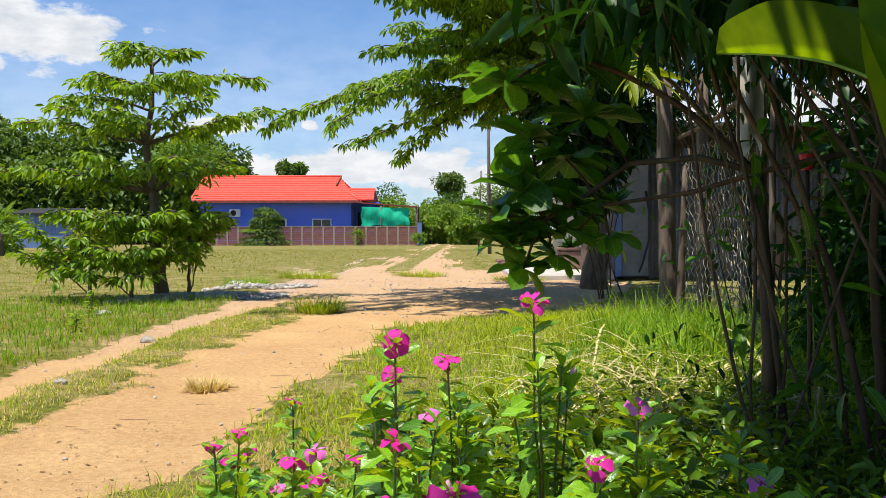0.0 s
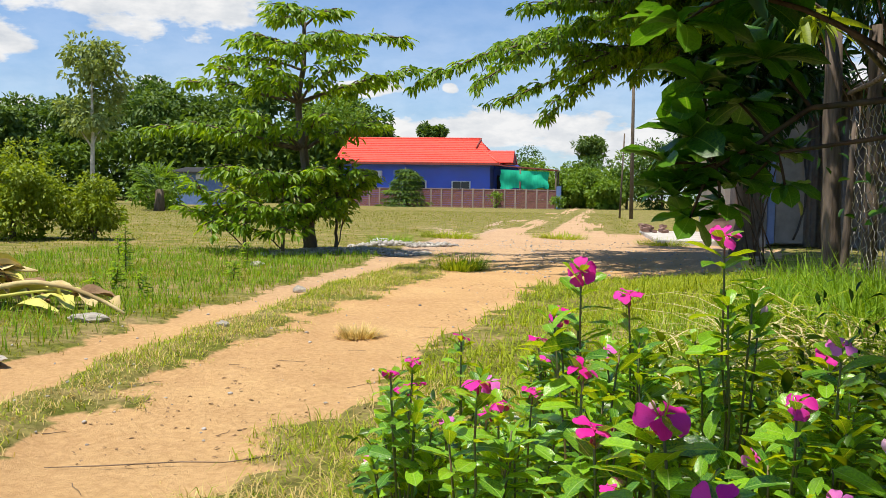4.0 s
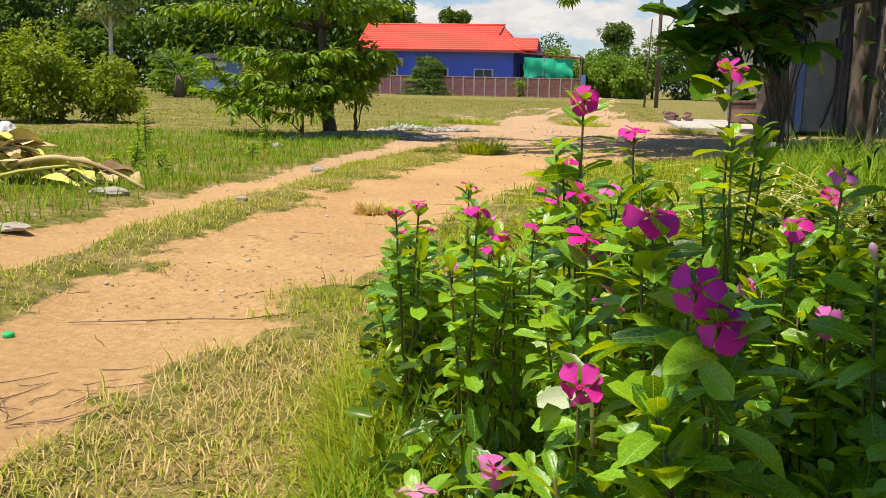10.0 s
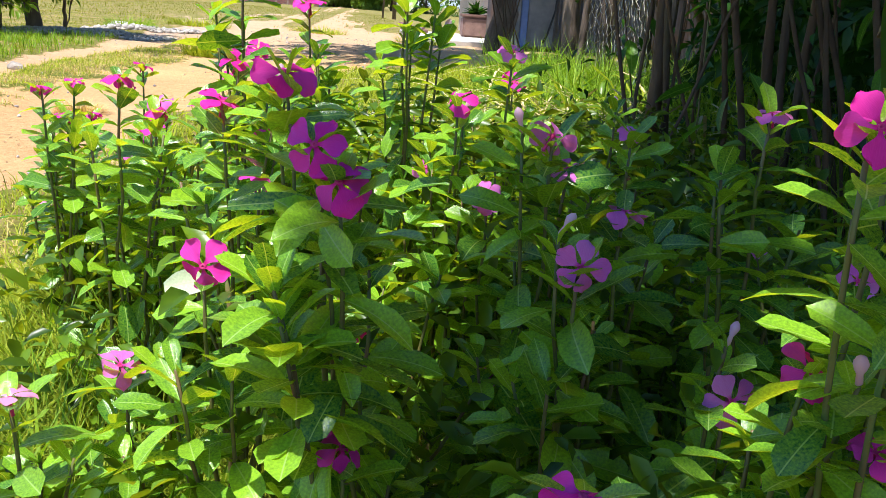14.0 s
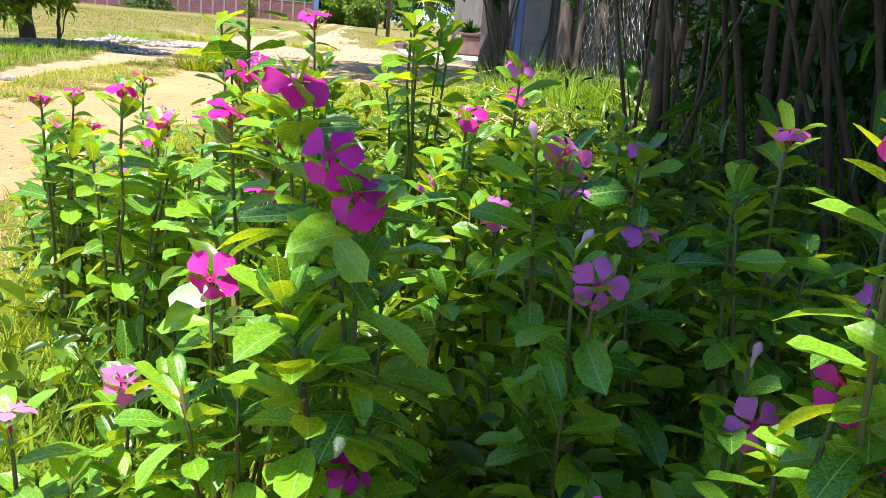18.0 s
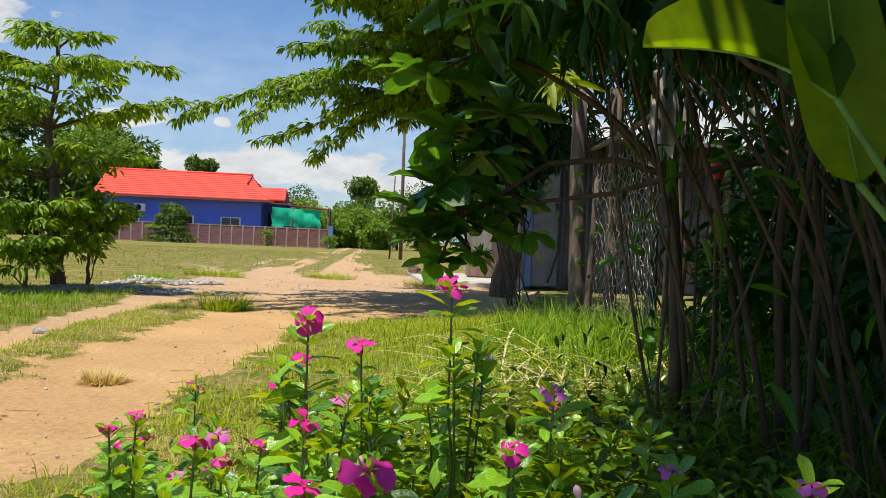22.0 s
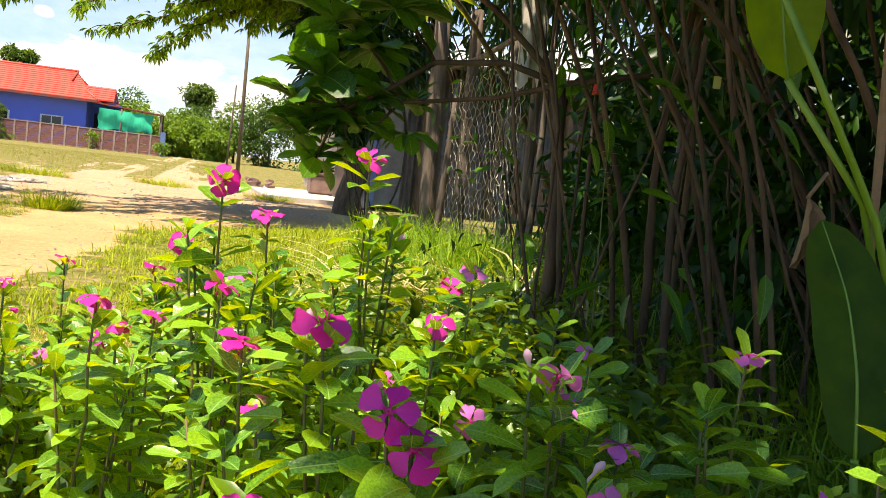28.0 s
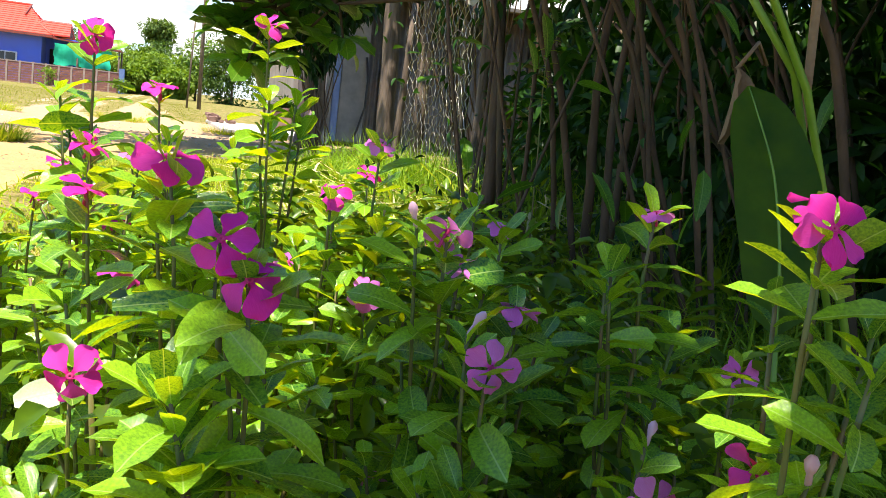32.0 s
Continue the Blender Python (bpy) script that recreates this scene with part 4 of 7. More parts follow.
    crown_tree("far_field_bush", (-10.8, 36, 0), 2, .9, .8, M_BUSH, M_BARK, "low yellow-green bush at the far side of the field", "bush", leaves=1500, leaf=.2, trunk_r=.05, seed=143)
    crown_tree("far_field_bush", (-16.5, 33, 0), 2, 1.3, .8, M_FAR_LIT, M_BARK, "low yellow-green bush at the far side of the field", "bush", leaves=1500, leaf=.2, trunk_r=.05, seed=144)


far_growth()


def fan_palm():
    t = thing("fan_palm", (-15.1, 30, 0), "low fan palm with stiff dusty green leaves", "palm")
    r = np.random.default_rng(8)
    part("trunk", tube([(0, 0, 0), (.03, 0, .4), (.02, 0, .8)], [.2, .17, .14], 9), M_BARK, t)
    blade = leaf_shape(.10, .5, 5, .3, .25)
    for k in range(24):
        az, el = r.uniform(0, 6.28), r.uniform(-.25, 1.25)
        d = np.array([math.cos(az) * math.cos(el), math.sin(az) * math.cos(el), math.sin(el)])
        c = np.array([0, 0, .8]) + d * r.uniform(.45, .75)
        st = tube([(0, 0, .75), tuple(c)], .015, 4)
        pieces = [st]
        side = np.cross(d, (0, 0, 1)); side /= np.linalg.norm(side) + 1e-6
        for a in np.linspace(-1.25, 1.25, 11):
            dd = d * math.cos(a) + side * math.sin(a)
            R = frames_for([dd], roll=np.array([.1]))[0]
            pieces.append((blade[0] * .62 @ R.T + c, blade[1]))
        part("frond", join(*pieces), M_FAR_LIT if k % 3 else M_FAR, t)


fan_palm()


def layered_bush():
    """The conifer-like bush before the yard wall: flat tiers."""
    t = thing("layered_bush", (-11.6, 57.6, -.08), "dark green bush with flat layered tiers before the brick wall", "bush")
    r = np.random.default_rng(9)
    part("trunk", tube([(0, 0, 0), (.05, 0, 1.4), (.0, 0, 2.7)], [.10, .07, .02], 8), M_BARK, t)
    for k in range(13):
        z = .15 + k * .19
        rad = 1.75 * (1 - .055 * k) * r.uniform(.75, 1.05) if k < 9 else 1.75 * (1 - .08 * k) + .5
        rad = max(rad, .3)
        n = 330
        a = r.uniform(0, 6.28, n); q = np.sqrt(r.uniform(0.02, 1, n)) * rad
        c = np.array([r.uniform(-.25, .25), 0])
        P = np.stack([np.cos(a) * q + c[0], np.sin(a) * q * .6, z + .12 * (1 - q / rad) + r.normal(0, .04, n)], 1)
        d = np.stack([np.cos(a), np.sin(a), r.normal(-.3, .3, n)], 1)
        part("tier", mesh_data("tier", *scatter(small_leaf(.4), P, frames_for(d), r.uniform(.14, .30, n)), M_FAR_LIT if k % 2 else M_FAR), None, t)


layered_bush()


def poles():
    for x, y, h, lean, rad in ((1.70, 32.0, 5.6, -.05, .06), (1.32, 32.6, 3.05, .10, .03)):
        t = thing("utility_pole", (x, y, 0), "thin dark wooden utility pole by the lane", "pole", "poles along the lane")
        part("shaft", tube([(0, 0, -.1), (lean * .5, 0, h * .5), (lean, 0, h)], [rad * 1.2, rad, rad * .8], 8), M_BARK, t)
    h = thing("blue_hut", (-22.7, 50, 0), "small dark hut with a blue tarpaulin wall at the wood's edge", "hut")
    part("wall", box(-1.5, 1.5, 0, 2, 0, 1.9), M_BLUE_PAINT, h)
    part("roof", slab([(-1.8, -.3, 1.95), (1.8, -.3, 1.95), (1.8, 2.3, 2.3), (-1.8, 2.3, 2.3)], .08), M_DARK, h, smooth=False)
    part("sign", box(-.1, .6, -.05, -.003, 1.5, 1.8), M_WHITE, h)
    w = thing("far_post", (-22.5, 33, 0), "short pale boundary post in the field", "post", geo=box(-.09, .09, -.09, .09, 0, .55, .02), mat=M_CONCRETE)


poles()

# ---- shed, fence and yard on the verge side ----


def corrugated(x0, x1, z0, z1, pitch=.09, depth=.018, y=0.0, n=None):
    n = n or int((x1 - x0) / pitch * 6)
    xs = np.linspace(x0, x1, n)
    yy = y + depth * np.sin(xs / pitch * 2 * np.pi)
    V = np.concatenate([np.stack([xs, yy, np.full(n, z0)], 1), np.stack([xs, yy, np.full(n, z1)], 1), np.stack([xs, yy + .012, np.full(n, z0)], 1), np.stack([xs, yy + .012, np.full(n, z1)], 1)])
    F = []
    for i in range(n - 1):
        F += [(i, i + 1, n + i + 1, n + i), (2 * n + i + 1, 2 * n + i, 3 * n + i, 3 * n + i + 1), (n + i, n + i + 1, 3 * n + i + 1, 3 * n + i)]
    return V, F


def shed():
    s = thing("tin_shed", (3.6, 13.5, 0), "low shed of weathered tin sheets and timber posts under trees", "shed")
    part("tin_sheet", corrugated(-.45, 1.0, .02, 2.3), M_TIN, s)
    part("tin_sheet", corrugated(1.02, 2.2, .02, 2.35, y=.03), M_TIN, s)
    part("tin_sheet", corrugated(2.22, 3.4, .02, 2.3), M_TIN, s)
    d = part("door", box(-.86, -.46, -.05, 0, .06, 2.05, .01), M_TIN_WHITE, s, "pale sheet-metal door with a black hose before it")
    part("blue_edge", box(-.97, -.865, -.07, .0, .05, 2.1, .008), M_BLUE_PAINT, d)
    part("jamb", box(-1.07, -.975, -.08, .02, 0, 2.2, .01), M_TIN_WHITE, s)
    part("side_wall", box(-1.0, -.94, .02, 3, 0, 2.2), M_TIN, s)
    part("back_wall", box(-1.0, 3.4, 3.0, 3.06, 0, 2.2), M_TIN, s)
    part("roof", slab([(-1.5, -.8, 2.30), (3.7, -.8, 2.30), (3.7, 3.4, 2.75), (-1.5, 3.4, 2.75)], .05), M_TIN, s, smooth=False)
    for x in (-.18, 1.0, 2.2, 3.35):
        part("timber_post", tube(arc((x, -.12, -.1), (x + .03, -.1, 2.3), 0, 6, .012), [.075, .07, .068, .066, .062, .06], 9), M_WOOD, s)
    part("hose", tube([(-.50, -.09, 1.35), (-.46, -.12, 1.0), (-.47, -.13, .6), (-.56, -.12, .25), (-.62, -.14, .12)], .018, 6), M_PIPE, s)
    part("sheet", box(-1.62, -1.06, -.75, -.70, 1.45, 2.25), M_TIN_WHITE, s, "grey-blue sheet hung under the eave")
    h = thing("beige_house", (4.5, 19.0, 0), "small house with a beige plastered wall", "house")
    part("wall", box(-1.62, 3.2, 0, .2, 0, 2.7), M_PLASTER, h)
    part("wall", box(-1.62, -1.42, .2, 4, 0, 2.7), M_PLASTER, h)
    # near-black panel on the wall face stands for the shade inside a doorway
    part("opening", box(-1.1, -.2, -.02, 0, .1, 2.1), M_DARK, h)
    part("roof", slab([(-2.3, -.8, 2.6), (3.6, -.8, 2.6), (3.6, 4.5, 3.4), (-2.3, 4.5, 3.4)], .08), M_TIN, h, smooth=False)
    part("plinth", box(-1.75, 3.3, -.25, -.005, 0, .12), M_CONCRETE, h)
    thing("paved_yard", (0, 0, 0), "pale concrete yard slab in front of the houses", "pavement", kind="structure", geo=box(1.15, 4.6, 14.2, 18.7, -.1, .035, .01), mat=M_CONCRETE)
    p = thing("clay_pot", (2.45, 16.9, .035), "square brown clay pot with a small plant", "flower pot")
    part("bowl", box(-.26, .26, -.22, .22, 0, .36, .03), M_POT, p)
    part("rim", box(-.29, .29, -.25, .25, .361, .41, .02), M_POT, p)
    n = 60
    dd = sphere_dirs(n); dd[:, 2] = np.abs(dd[:, 2]) + .3
    part("plant", mesh_data("plant", *scatter(small_leaf(.3), np.tile((0, 0, .38), (n, 1)) + dd * .05, frames_for(dd), rng.uniform(.12, .28, n)), M_CANE_LEAF), None, p)
    for k in range(14):
        x, y = 1.35 + rng.uniform(-.25, .25), 17.6 + rng.uniform(-.3, .3)
        bm = box(-.075, .075, -.038, .038, -.026, .026, .006)
        b = thing("loose_brick", (x, y, .062 + .05 * (k % 3)), "loose orange-red brick in a small heap", "brick", "heap of bricks", geo=bm, mat=M_POT)
        b.rotation_euler = (rng.uniform(-.3, .3), rng.uniform(-.3, .3), rng.uniform(0, 3))


shed()


def hex_wire(A, B, z0, z1, cell=.047, r=.0016):
    """Chicken wire between two uprights: hexagons of thin wire with twisted sides."""
    A, B = np.array(A, float), np.array(B, float)
    Lx = np.linalg.norm(B - A)
    u = (B - A) / Lx
    segs = []
    h = cell * .50
    nx, nz = int(Lx / cell), int((z1 - z0) / h)
    rr = np.random.default_rng(4)
    side = np.array([-u[1], u[0]])
    jit = {}

    def pt(i, k, q):
        key = (i, k, q)
        if key not in jit:
            x = (i + (.5 if k % 2 else 0)) * cell
            z = z0 + k * h + (0 if q == 0 else h * .42)
            bow = .05 * math.sin(x * 2.1) * math.sin((z - z0) * 2.4)
            j = rr.normal(0, cell * .07, 3)
            p2 = A + u * min(max(x + j[0], 0), Lx) + side * (bow + j[2] * .6)
            jit[key] = np.array([p2[0], p2[1], z + j[1]])
        return jit[key]

    for k in range(nz):
        for i in range(nx):
            segs.append((pt(i, k, 0), pt(i, k, 1), 1.5))
            if k + 1 < nz:
                o = 0 if k % 2 == 0 else 1
                segs.append((pt(i, k, 1), pt(i - 1 + o, k + 1, 0), 1.0))
                segs.append((pt(i, k, 1), pt(i + o, k + 1, 0), 1.0))
    V, F, n = [], [], 0
    for a, b, w in segs:
        d = b - a
        d /= np.linalg.norm(d) + 1e-9
        e = np.cross(d, (side[0], side[1], 0)); e /= np.linalg.norm(e) + 1e-9
        f = np.cross(d, e)
        for base in (a, b):
            for c, s in ((1, 0), (-.5, .87), (-.5, -.87)):
                V.append(base + r * w * (c * e + s * f))
        F += [(n, n + 1, n + 4, n + 3), (n + 1, n + 2, n + 5, n + 4), (n + 2, n, n + 3, n + 5)]
        n += 6
    return np.array(V), F


def fence():
    f = thing("wire_fence", (1.5, 4.8, 0), "leaning fence of chicken wire on grey weathered wooden posts", "fence")
    o = np.array([1.5, 4.8, 0])
    q = lambda *p: tuple(np.array(p) - o)
    part("wire_mesh", hex_wire((1.57 - 1.5, 5.74 - 4.8), (1.40 - 1.5, 3.80 - 4.8), .10, 1.30, .105, .0022), M_WIRE, f, "rusty hexagonal chicken wire")
    top = arc(q(1.56, 5.76, 1.32), q(1.39, 3.78, 1.36), -.03, 8, .006)
    part("top_rail", tube(top, .014, 6), M_WOOD, f)
    part("post", tube(arc(q(1.55, 5.88, -.05), q(1.49, 5.83, 1.72), 0, 7, .012), np.linspace(.062, .050, 7), 9), M_WOOD, f)
    part("post", tube(arc(q(1.54, 5.68, 0), q(1.585, 5.66, 1.25), 0, 5, .006), np.linspace(.028, .022, 5), 7), M_WOOD, f)
    part("post", tube(arc(q(1.58, 4.55, 0), q(1.55, 4.5, 1.4), 0, 5, .01), np.linspace(.036, .030, 5), 8), M_WOOD, f)
    part("post", tube(arc(q(1.40, 3.80, 0), q(1.38, 3.76, 1.45), 0, 6, .01), np.linspace(.026, .022, 6), 8), M_WOOD, f)
    part("post", tube(arc(q(1.98, 6.6, 0), q(1.93, 6.6, 1.9), 0, 6, .012), np.linspace(.055, .045, 6), 8), M_WOOD, f)
    # split palings that carry on along the verge
    r = np.random.default_rng(12)
    for k in (0, 3, 7):
        t = k / 8
        x, y = 1.37 + .55 * t + r.normal(0, .02), 3.66 - 2.1 * t
        h = 1.15 + r.uniform(-.15, .25)
        part("paling", tube(arc(q(x, y, -.02), q(x + r.normal(0, .04), y, h), 0, 5, .01, r), np.linspace(.018, .012, 5), 6), M_WOOD, f)
    # cloth hung over the corner post
    nx, nz = 9, 16
    V, F = [], []
    for k in range(nz):
        for i in range(nx):
            u, v = i / (nx - 1), k / (nz - 1)
            w = .10 * (1 - .35 * v)
            V.append(q(1.30 + w * (u - .5) * 1.6 + .012 * math.sin(u * 12 + v * 3), 3.70 + .06 * (u - .5) + .02 * math.sin(u * 9 + 1.2 * v), 1.44 - .36 * v * (1 + .18 * math.sin(u * 7)) - .03 * abs(u - .5)))
    for k in range(nz - 1):
        for i in range(nx - 1):
            a = k * nx + i
            F.append((a, a + 1, a + nx + 1, a + nx))
    c = thing("hanging_cloth", tuple(o), "pale worn cloth hung over the fence corner", "cloth", geo=(V, F), mat=M_CLOTH)
    bm = bmesh.new()
    bmesh.ops.create_cone(bm, cap_ends=True, segments=14, radius1=.014, radius2=.018, depth=.040)
    for face in [x for x in bm.faces if x.calc_center_median().z > .019]:
        bmesh.ops.delete(bm, geom=[face], context="FACES")
    bmesh.ops.solidify(bm, geom=bm.faces[:], thickness=.002)
    thing("red_cup", (.93, 2.2, .872), "small red plastic cup stuck on a cane", "cup", geo=bm, mat=M_RED)
    thing("cup_stake", (.93, 2.2, 0), "thin cane that carries the red cup", "stake", geo=tube([(0, 0, .02), (.01, 0, .45), (0, 0, .86)], .006, 6), mat=M_CANE)
    bm = box(-.008, .008, -.002, .002, -.012, .012, .001)
    thing("yellow_tag", (.895, 1.60, .835), "small yellow and white plastic tag caught in the canes", "tag", geo=bm, mat=M_YELLOWLEAF)


fence()


def sprout():
    """A thin climbing shoot with a few leaves in the sun, before the canes."""
    r = np.random.default_rng(73)
    z0 = float(ground_z(.74, 1.68))
    t = thing("climbing_sprout", (.74, 1.68, z0), "thin climbing shoot with small bright leaves", "plant")
    part("stem", tube(arc((0, 0, -.01), (-.004, .02, .70 - z0), 0, 8, .003, r), np.linspace(.0022, .0012, 8), 5), M_STEM, t)
    lm = mesh_data("leaf", *leaf_shape(.5, .5, 5, .12, .2), M_BUSH)
    for k in range(18):
        az = 2.4 * k
        d = np.array([math.cos(az), math.sin(az) - .5, r.normal(.1, .3)])
        m = Matrix(frames_for([d])[0].tolist()).to_4x4()
        part("leaf", lm, None, t, m=Matrix.Translation((r.normal(-.004, .004), .015, .58 - z0 + .0075 * k)) @ m @ Matrix.Scale(r.uniform(.016, .028), 4))


sprout()

# ---- growth of the verge ----


def leaf_mass(name, place, label, category, centres, n, leaf, mat, seed, width=.36, droop=.5, kind="", shell=.5, stems=True, gaps=()):
    """A shrub: thin stems from the ground into clumps of leaves."""
    r = np.random.default_rng(seed)
    t = thing(name, place, label, category)
    C = np.array([c[:3] for c in centres], float) - np.array(place)
    cr = np.array([c[3] for c in centres])
    if stems:
        for c in C:
            part("stem", tube(arc((r.uniform(-.15, .15), r.uniform(-.15, .15), -.03), c, .05, 6, .02, r), np.linspace(.009, .004, 6), 5), M_CANE, t)
    w = cr ** 2 / (cr ** 2).sum()
    idx = r.choice(len(C), n, p=w)
    off = sphere_dirs(n, r) * (r.uniform(shell, 1, n) * cr[idx])[:, None]
    P = C[idx] + off
    # gaps let the sun through the crown
    lit = np.ones(n, bool)
    for gx, gy, gz, gr in gaps:
        Q = P + np.array(place) - np.array((gx, gy, gz))
        Q = Q - np.array(SUN_WAY) * (Q @ np.array(SUN_WAY))[:, None]
        lit &= np.linalg.norm(Q, axis=1) > gr + .020
    P, off, idx = P[lit], off[lit], idx[lit]
    n = len(P)
    d = off / cr[idx][:, None] * .7 + r.normal(0, .5, (n, 3))
    d[:, 2] -= droop
    gz = .02
    P[:, 2] = np.maximum(P[:, 2], gz)
    part("foliage", mesh_data("foliage", *scatter(small_leaf(width), P, frames_for(d, roll=r.normal(0, .6, n)), leaf * r.uniform(.6, 1.3, n)), mat), None, t)
    return t


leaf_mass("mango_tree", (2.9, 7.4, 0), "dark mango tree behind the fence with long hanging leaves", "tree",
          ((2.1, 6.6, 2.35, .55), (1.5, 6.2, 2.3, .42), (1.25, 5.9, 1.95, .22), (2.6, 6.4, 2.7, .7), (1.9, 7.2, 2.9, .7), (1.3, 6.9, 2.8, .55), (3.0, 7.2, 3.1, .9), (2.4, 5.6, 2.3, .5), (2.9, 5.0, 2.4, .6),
           (1.2, 7.6, 3.1, .5), (2.6, 8.2, 2.5, .6), (3.4, 8.6, 2.6, .7), (1.7, 8.3, 2.55, .5), (2.2, 4.4, 2.2, .5), (3.4, 6.0, 1.9, .7), (3.9, 7.0, 1.6, .8), (3.2, 5.2, 1.2, .7), (3.0, 8.9, 1.9, .5)), 6500, .21, M_MANGO_DARKENED, 61, .22, .75)
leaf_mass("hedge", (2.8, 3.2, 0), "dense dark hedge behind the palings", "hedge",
          ((2.3, 3.9, .6, .55), (2.4, 3.4, 1.2, .55), (2.3, 2.8, .6, .5), (2.45, 2.2, 1.0, .55), (2.3, 1.7, .5, .5), (2.6, 1.4, 1.2, .6), (2.5, 4.6, 1.0, .55), (2.6, 3.0, 1.8, .6), (2.7, 2.0, 1.9, .6), (2.9, 4.4, 1.9, .6), (2.2, 1.0, .6, .5), (2.5, .6, 1.2, .6), (2.3, .2, .6, .5), (2.6, 1.2, 2.2, .6), (3.2, 3.6, 2.6, .8), (2.1, 3.2, .4, .4), (2.1, 2.3, .35, .4), (2.1, 4.2, .4, .4)), 9500, .17, M_MANGO_DARKENED, 62, .36, .4)
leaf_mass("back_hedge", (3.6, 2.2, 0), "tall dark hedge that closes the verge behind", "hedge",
          ((3.3, -.4, .6, .7), (3.4, .4, 1.5, .75), (3.3, 1.1, .6, .7), (3.4, 1.7, 1.6, .75), (3.4, 2.4, .7, .7), (3.5, 3.0, 1.7, .75), (3.6, 3.8, .7, .7), (3.6, 4.6, 1.5, .75), (3.3, .4, 2.5, .7), (3.3, 1.7, 2.6, .7), (3.5, 5.4, .7, .7), (3.2, -.6, 2.0, .7)), 6500, .24, M_MANGO_DARKENED, 66, .4, .4)


def cane_shrub():
    """Many bare stems that rise in a fan from the verge and carry their leaves above."""
    r = np.random.default_rng(15)
    t = thing("cane_shrub", (.85, 1.65, 0), "tall shrub of many bare brown stems with drooping leaves above", "shrub")
    o = np.array([.85, 1.65, 0])
    tips = []

    def cane(b, mid, top, r0, r1):
        b, mid, top = (np.array(v, float) for v in (b, mid, top))
        s = np.linspace(0, 1, 11)[:, None]
        P = (1 - s) ** 2 * b + 2 * s * (1 - s) * mid + s ** 2 * top
        P[1:-1] += r.normal(0, .005, (9, 3))
        P[2:] += np.cumsum(r.normal(0, .011, (9, 3)), 0)
        part("stem", tube(P - o, np.linspace(r0 * .40, r1 * .42, 11), 6), M_CANE, t)
        tips.append(P[-1]); tips.append(P[8])

    def bough(points, r0, r1):
        """A stout stem through a few bends, carried down to the ground and on above the last bend."""
        Q = np.array(points, float)
        foot = np.array([Q[0][0] + .45 * (Q[0][0] - Q[1][0]) / (Q[1][2] - Q[0][2]) * Q[0][2], Q[0][1] + r.normal(0, .05), 0.0])
        P = np.concatenate([[foot], Q, [Q[-1] + (Q[-1] - Q[-2]) * 1.3 + (0, 0, .12)]])
        u = np.linspace(0, 1, len(P)); v = np.linspace(0, 1, 19)
        P = np.stack([np.interp(v, u, P[:, k]) for k in range(3)], 1)
        for _ in range(2):
            P[1:-1] = (P[:-2] + 2 * P[1:-1] + P[2:]) / 4
        P[1:] += np.cumsum(r.normal(0, .0016, (18, 3)), 0)
        part("stem", tube(P - o, np.linspace(r0, r1, 19) * r.uniform(.88, 1.12, 19), 7), M_CANE, t)
        tips.append(P[-1]); tips.append(P[15])

    bough(((.860, 1.60, .699), (.736, 1.60, .864), (.626, 1.60, 1.01)), .0062, .0035)
    bough(((.860, 1.62, .729), (.771, 1.62, .855), (.700, 1.62, 1.065)), .0055, .0032)
    bough(((.866, 1.55, .657), (.818, 1.55, .767), (.765, 1.55, .966)), .0055, .0032)
    bough(((.896, 1.40, .629), (.851, 1.40, .737), (.778, 1.40, .937)), .0055, .0032)
    bough(((.800, 1.80, .614), (.737, 1.80, .764), (.574, 1.80, 1.059)), .0075, .004)
    bough(((.703, 1.85, .673), (.668, 1.85, .803), (.563, 1.85, 1.10)), .007, .004)
    bough(((.802, 1.75, .617), (.752, 1.75, .724), (.646, 1.75, 1.056)), .008, .0045)
    bough(((.929, 1.50, .661), (.874, 1.50, .762), (.838, 1.50, .90)), .0065, .004)
    bough(((1.02, 1.25, .66), (.951, 1.25, .770), (.839, 1.25, .895)), .009, .005)
    bough(((.857, 1.62, .40), (.850, 1.62, .60), (.862, 1.61, .80)), .0095, .005)
    bough(((.92, 1.80, .40), (.90, 1.80, .70), (.93, 1.78, 1.0)), .011, .008)
    bough(((1.04, 1.9, .40), (1.05, 1.9, .70), (1.0, 1.88, 1.0)), .010, .007)
    part("limb", tube(arc((.821, 1.40, .838), (.588, 1.40, .998), .01, 9, .006, r) - o, np.linspace(.006, .004, 9), 7), M_CANE, t)
    for k in range(5):      # thinner stems among them
        x, y = .70 + r.normal(0, .04), 1.75 + r.normal(0, .08)
        lean = r.normal(-.05, .14)
        cane((x - lean * .5, y, -.02), (x + lean * .8 + r.normal(0, .06), y, .6), (x + lean * 2.2 - .06, y + r.normal(.05, .1), 1.5 + r.uniform(-.2, .25)), r.uniform(.007, .012), .005)
    for k in range(5):
        x, y = .90 + .08 * k + r.normal(0, .02), 1.66 - .03 * k + r.normal(0, .05)
        cane((x + .08, y, 0), (x + r.normal(.06, .06), y - .03, .5), (x - r.uniform(.25, .8), y + r.normal(-.05, .12), 1.4 + r.uniform(-.2, .3)), r.uniform(.008, .014), .005)
    for k in range(6):     # further stems behind
        x, y = 1.0 + r.uniform(0, .75), 1.95 + r.uniform(-.1, .65)
        cane((x + r.normal(.1, .1), y, 0), (x + r.normal(0, .12), y, .7), (x + r.normal(-.3, .4), y + r.normal(0, .15), 1.6 + r.uniform(-.2, .4)), r.uniform(.009, .018), .007)
    # dark leaves that hang above and between
    n = 3400
    C = np.array(tips)
    idx = r.integers(0, len(C), n)
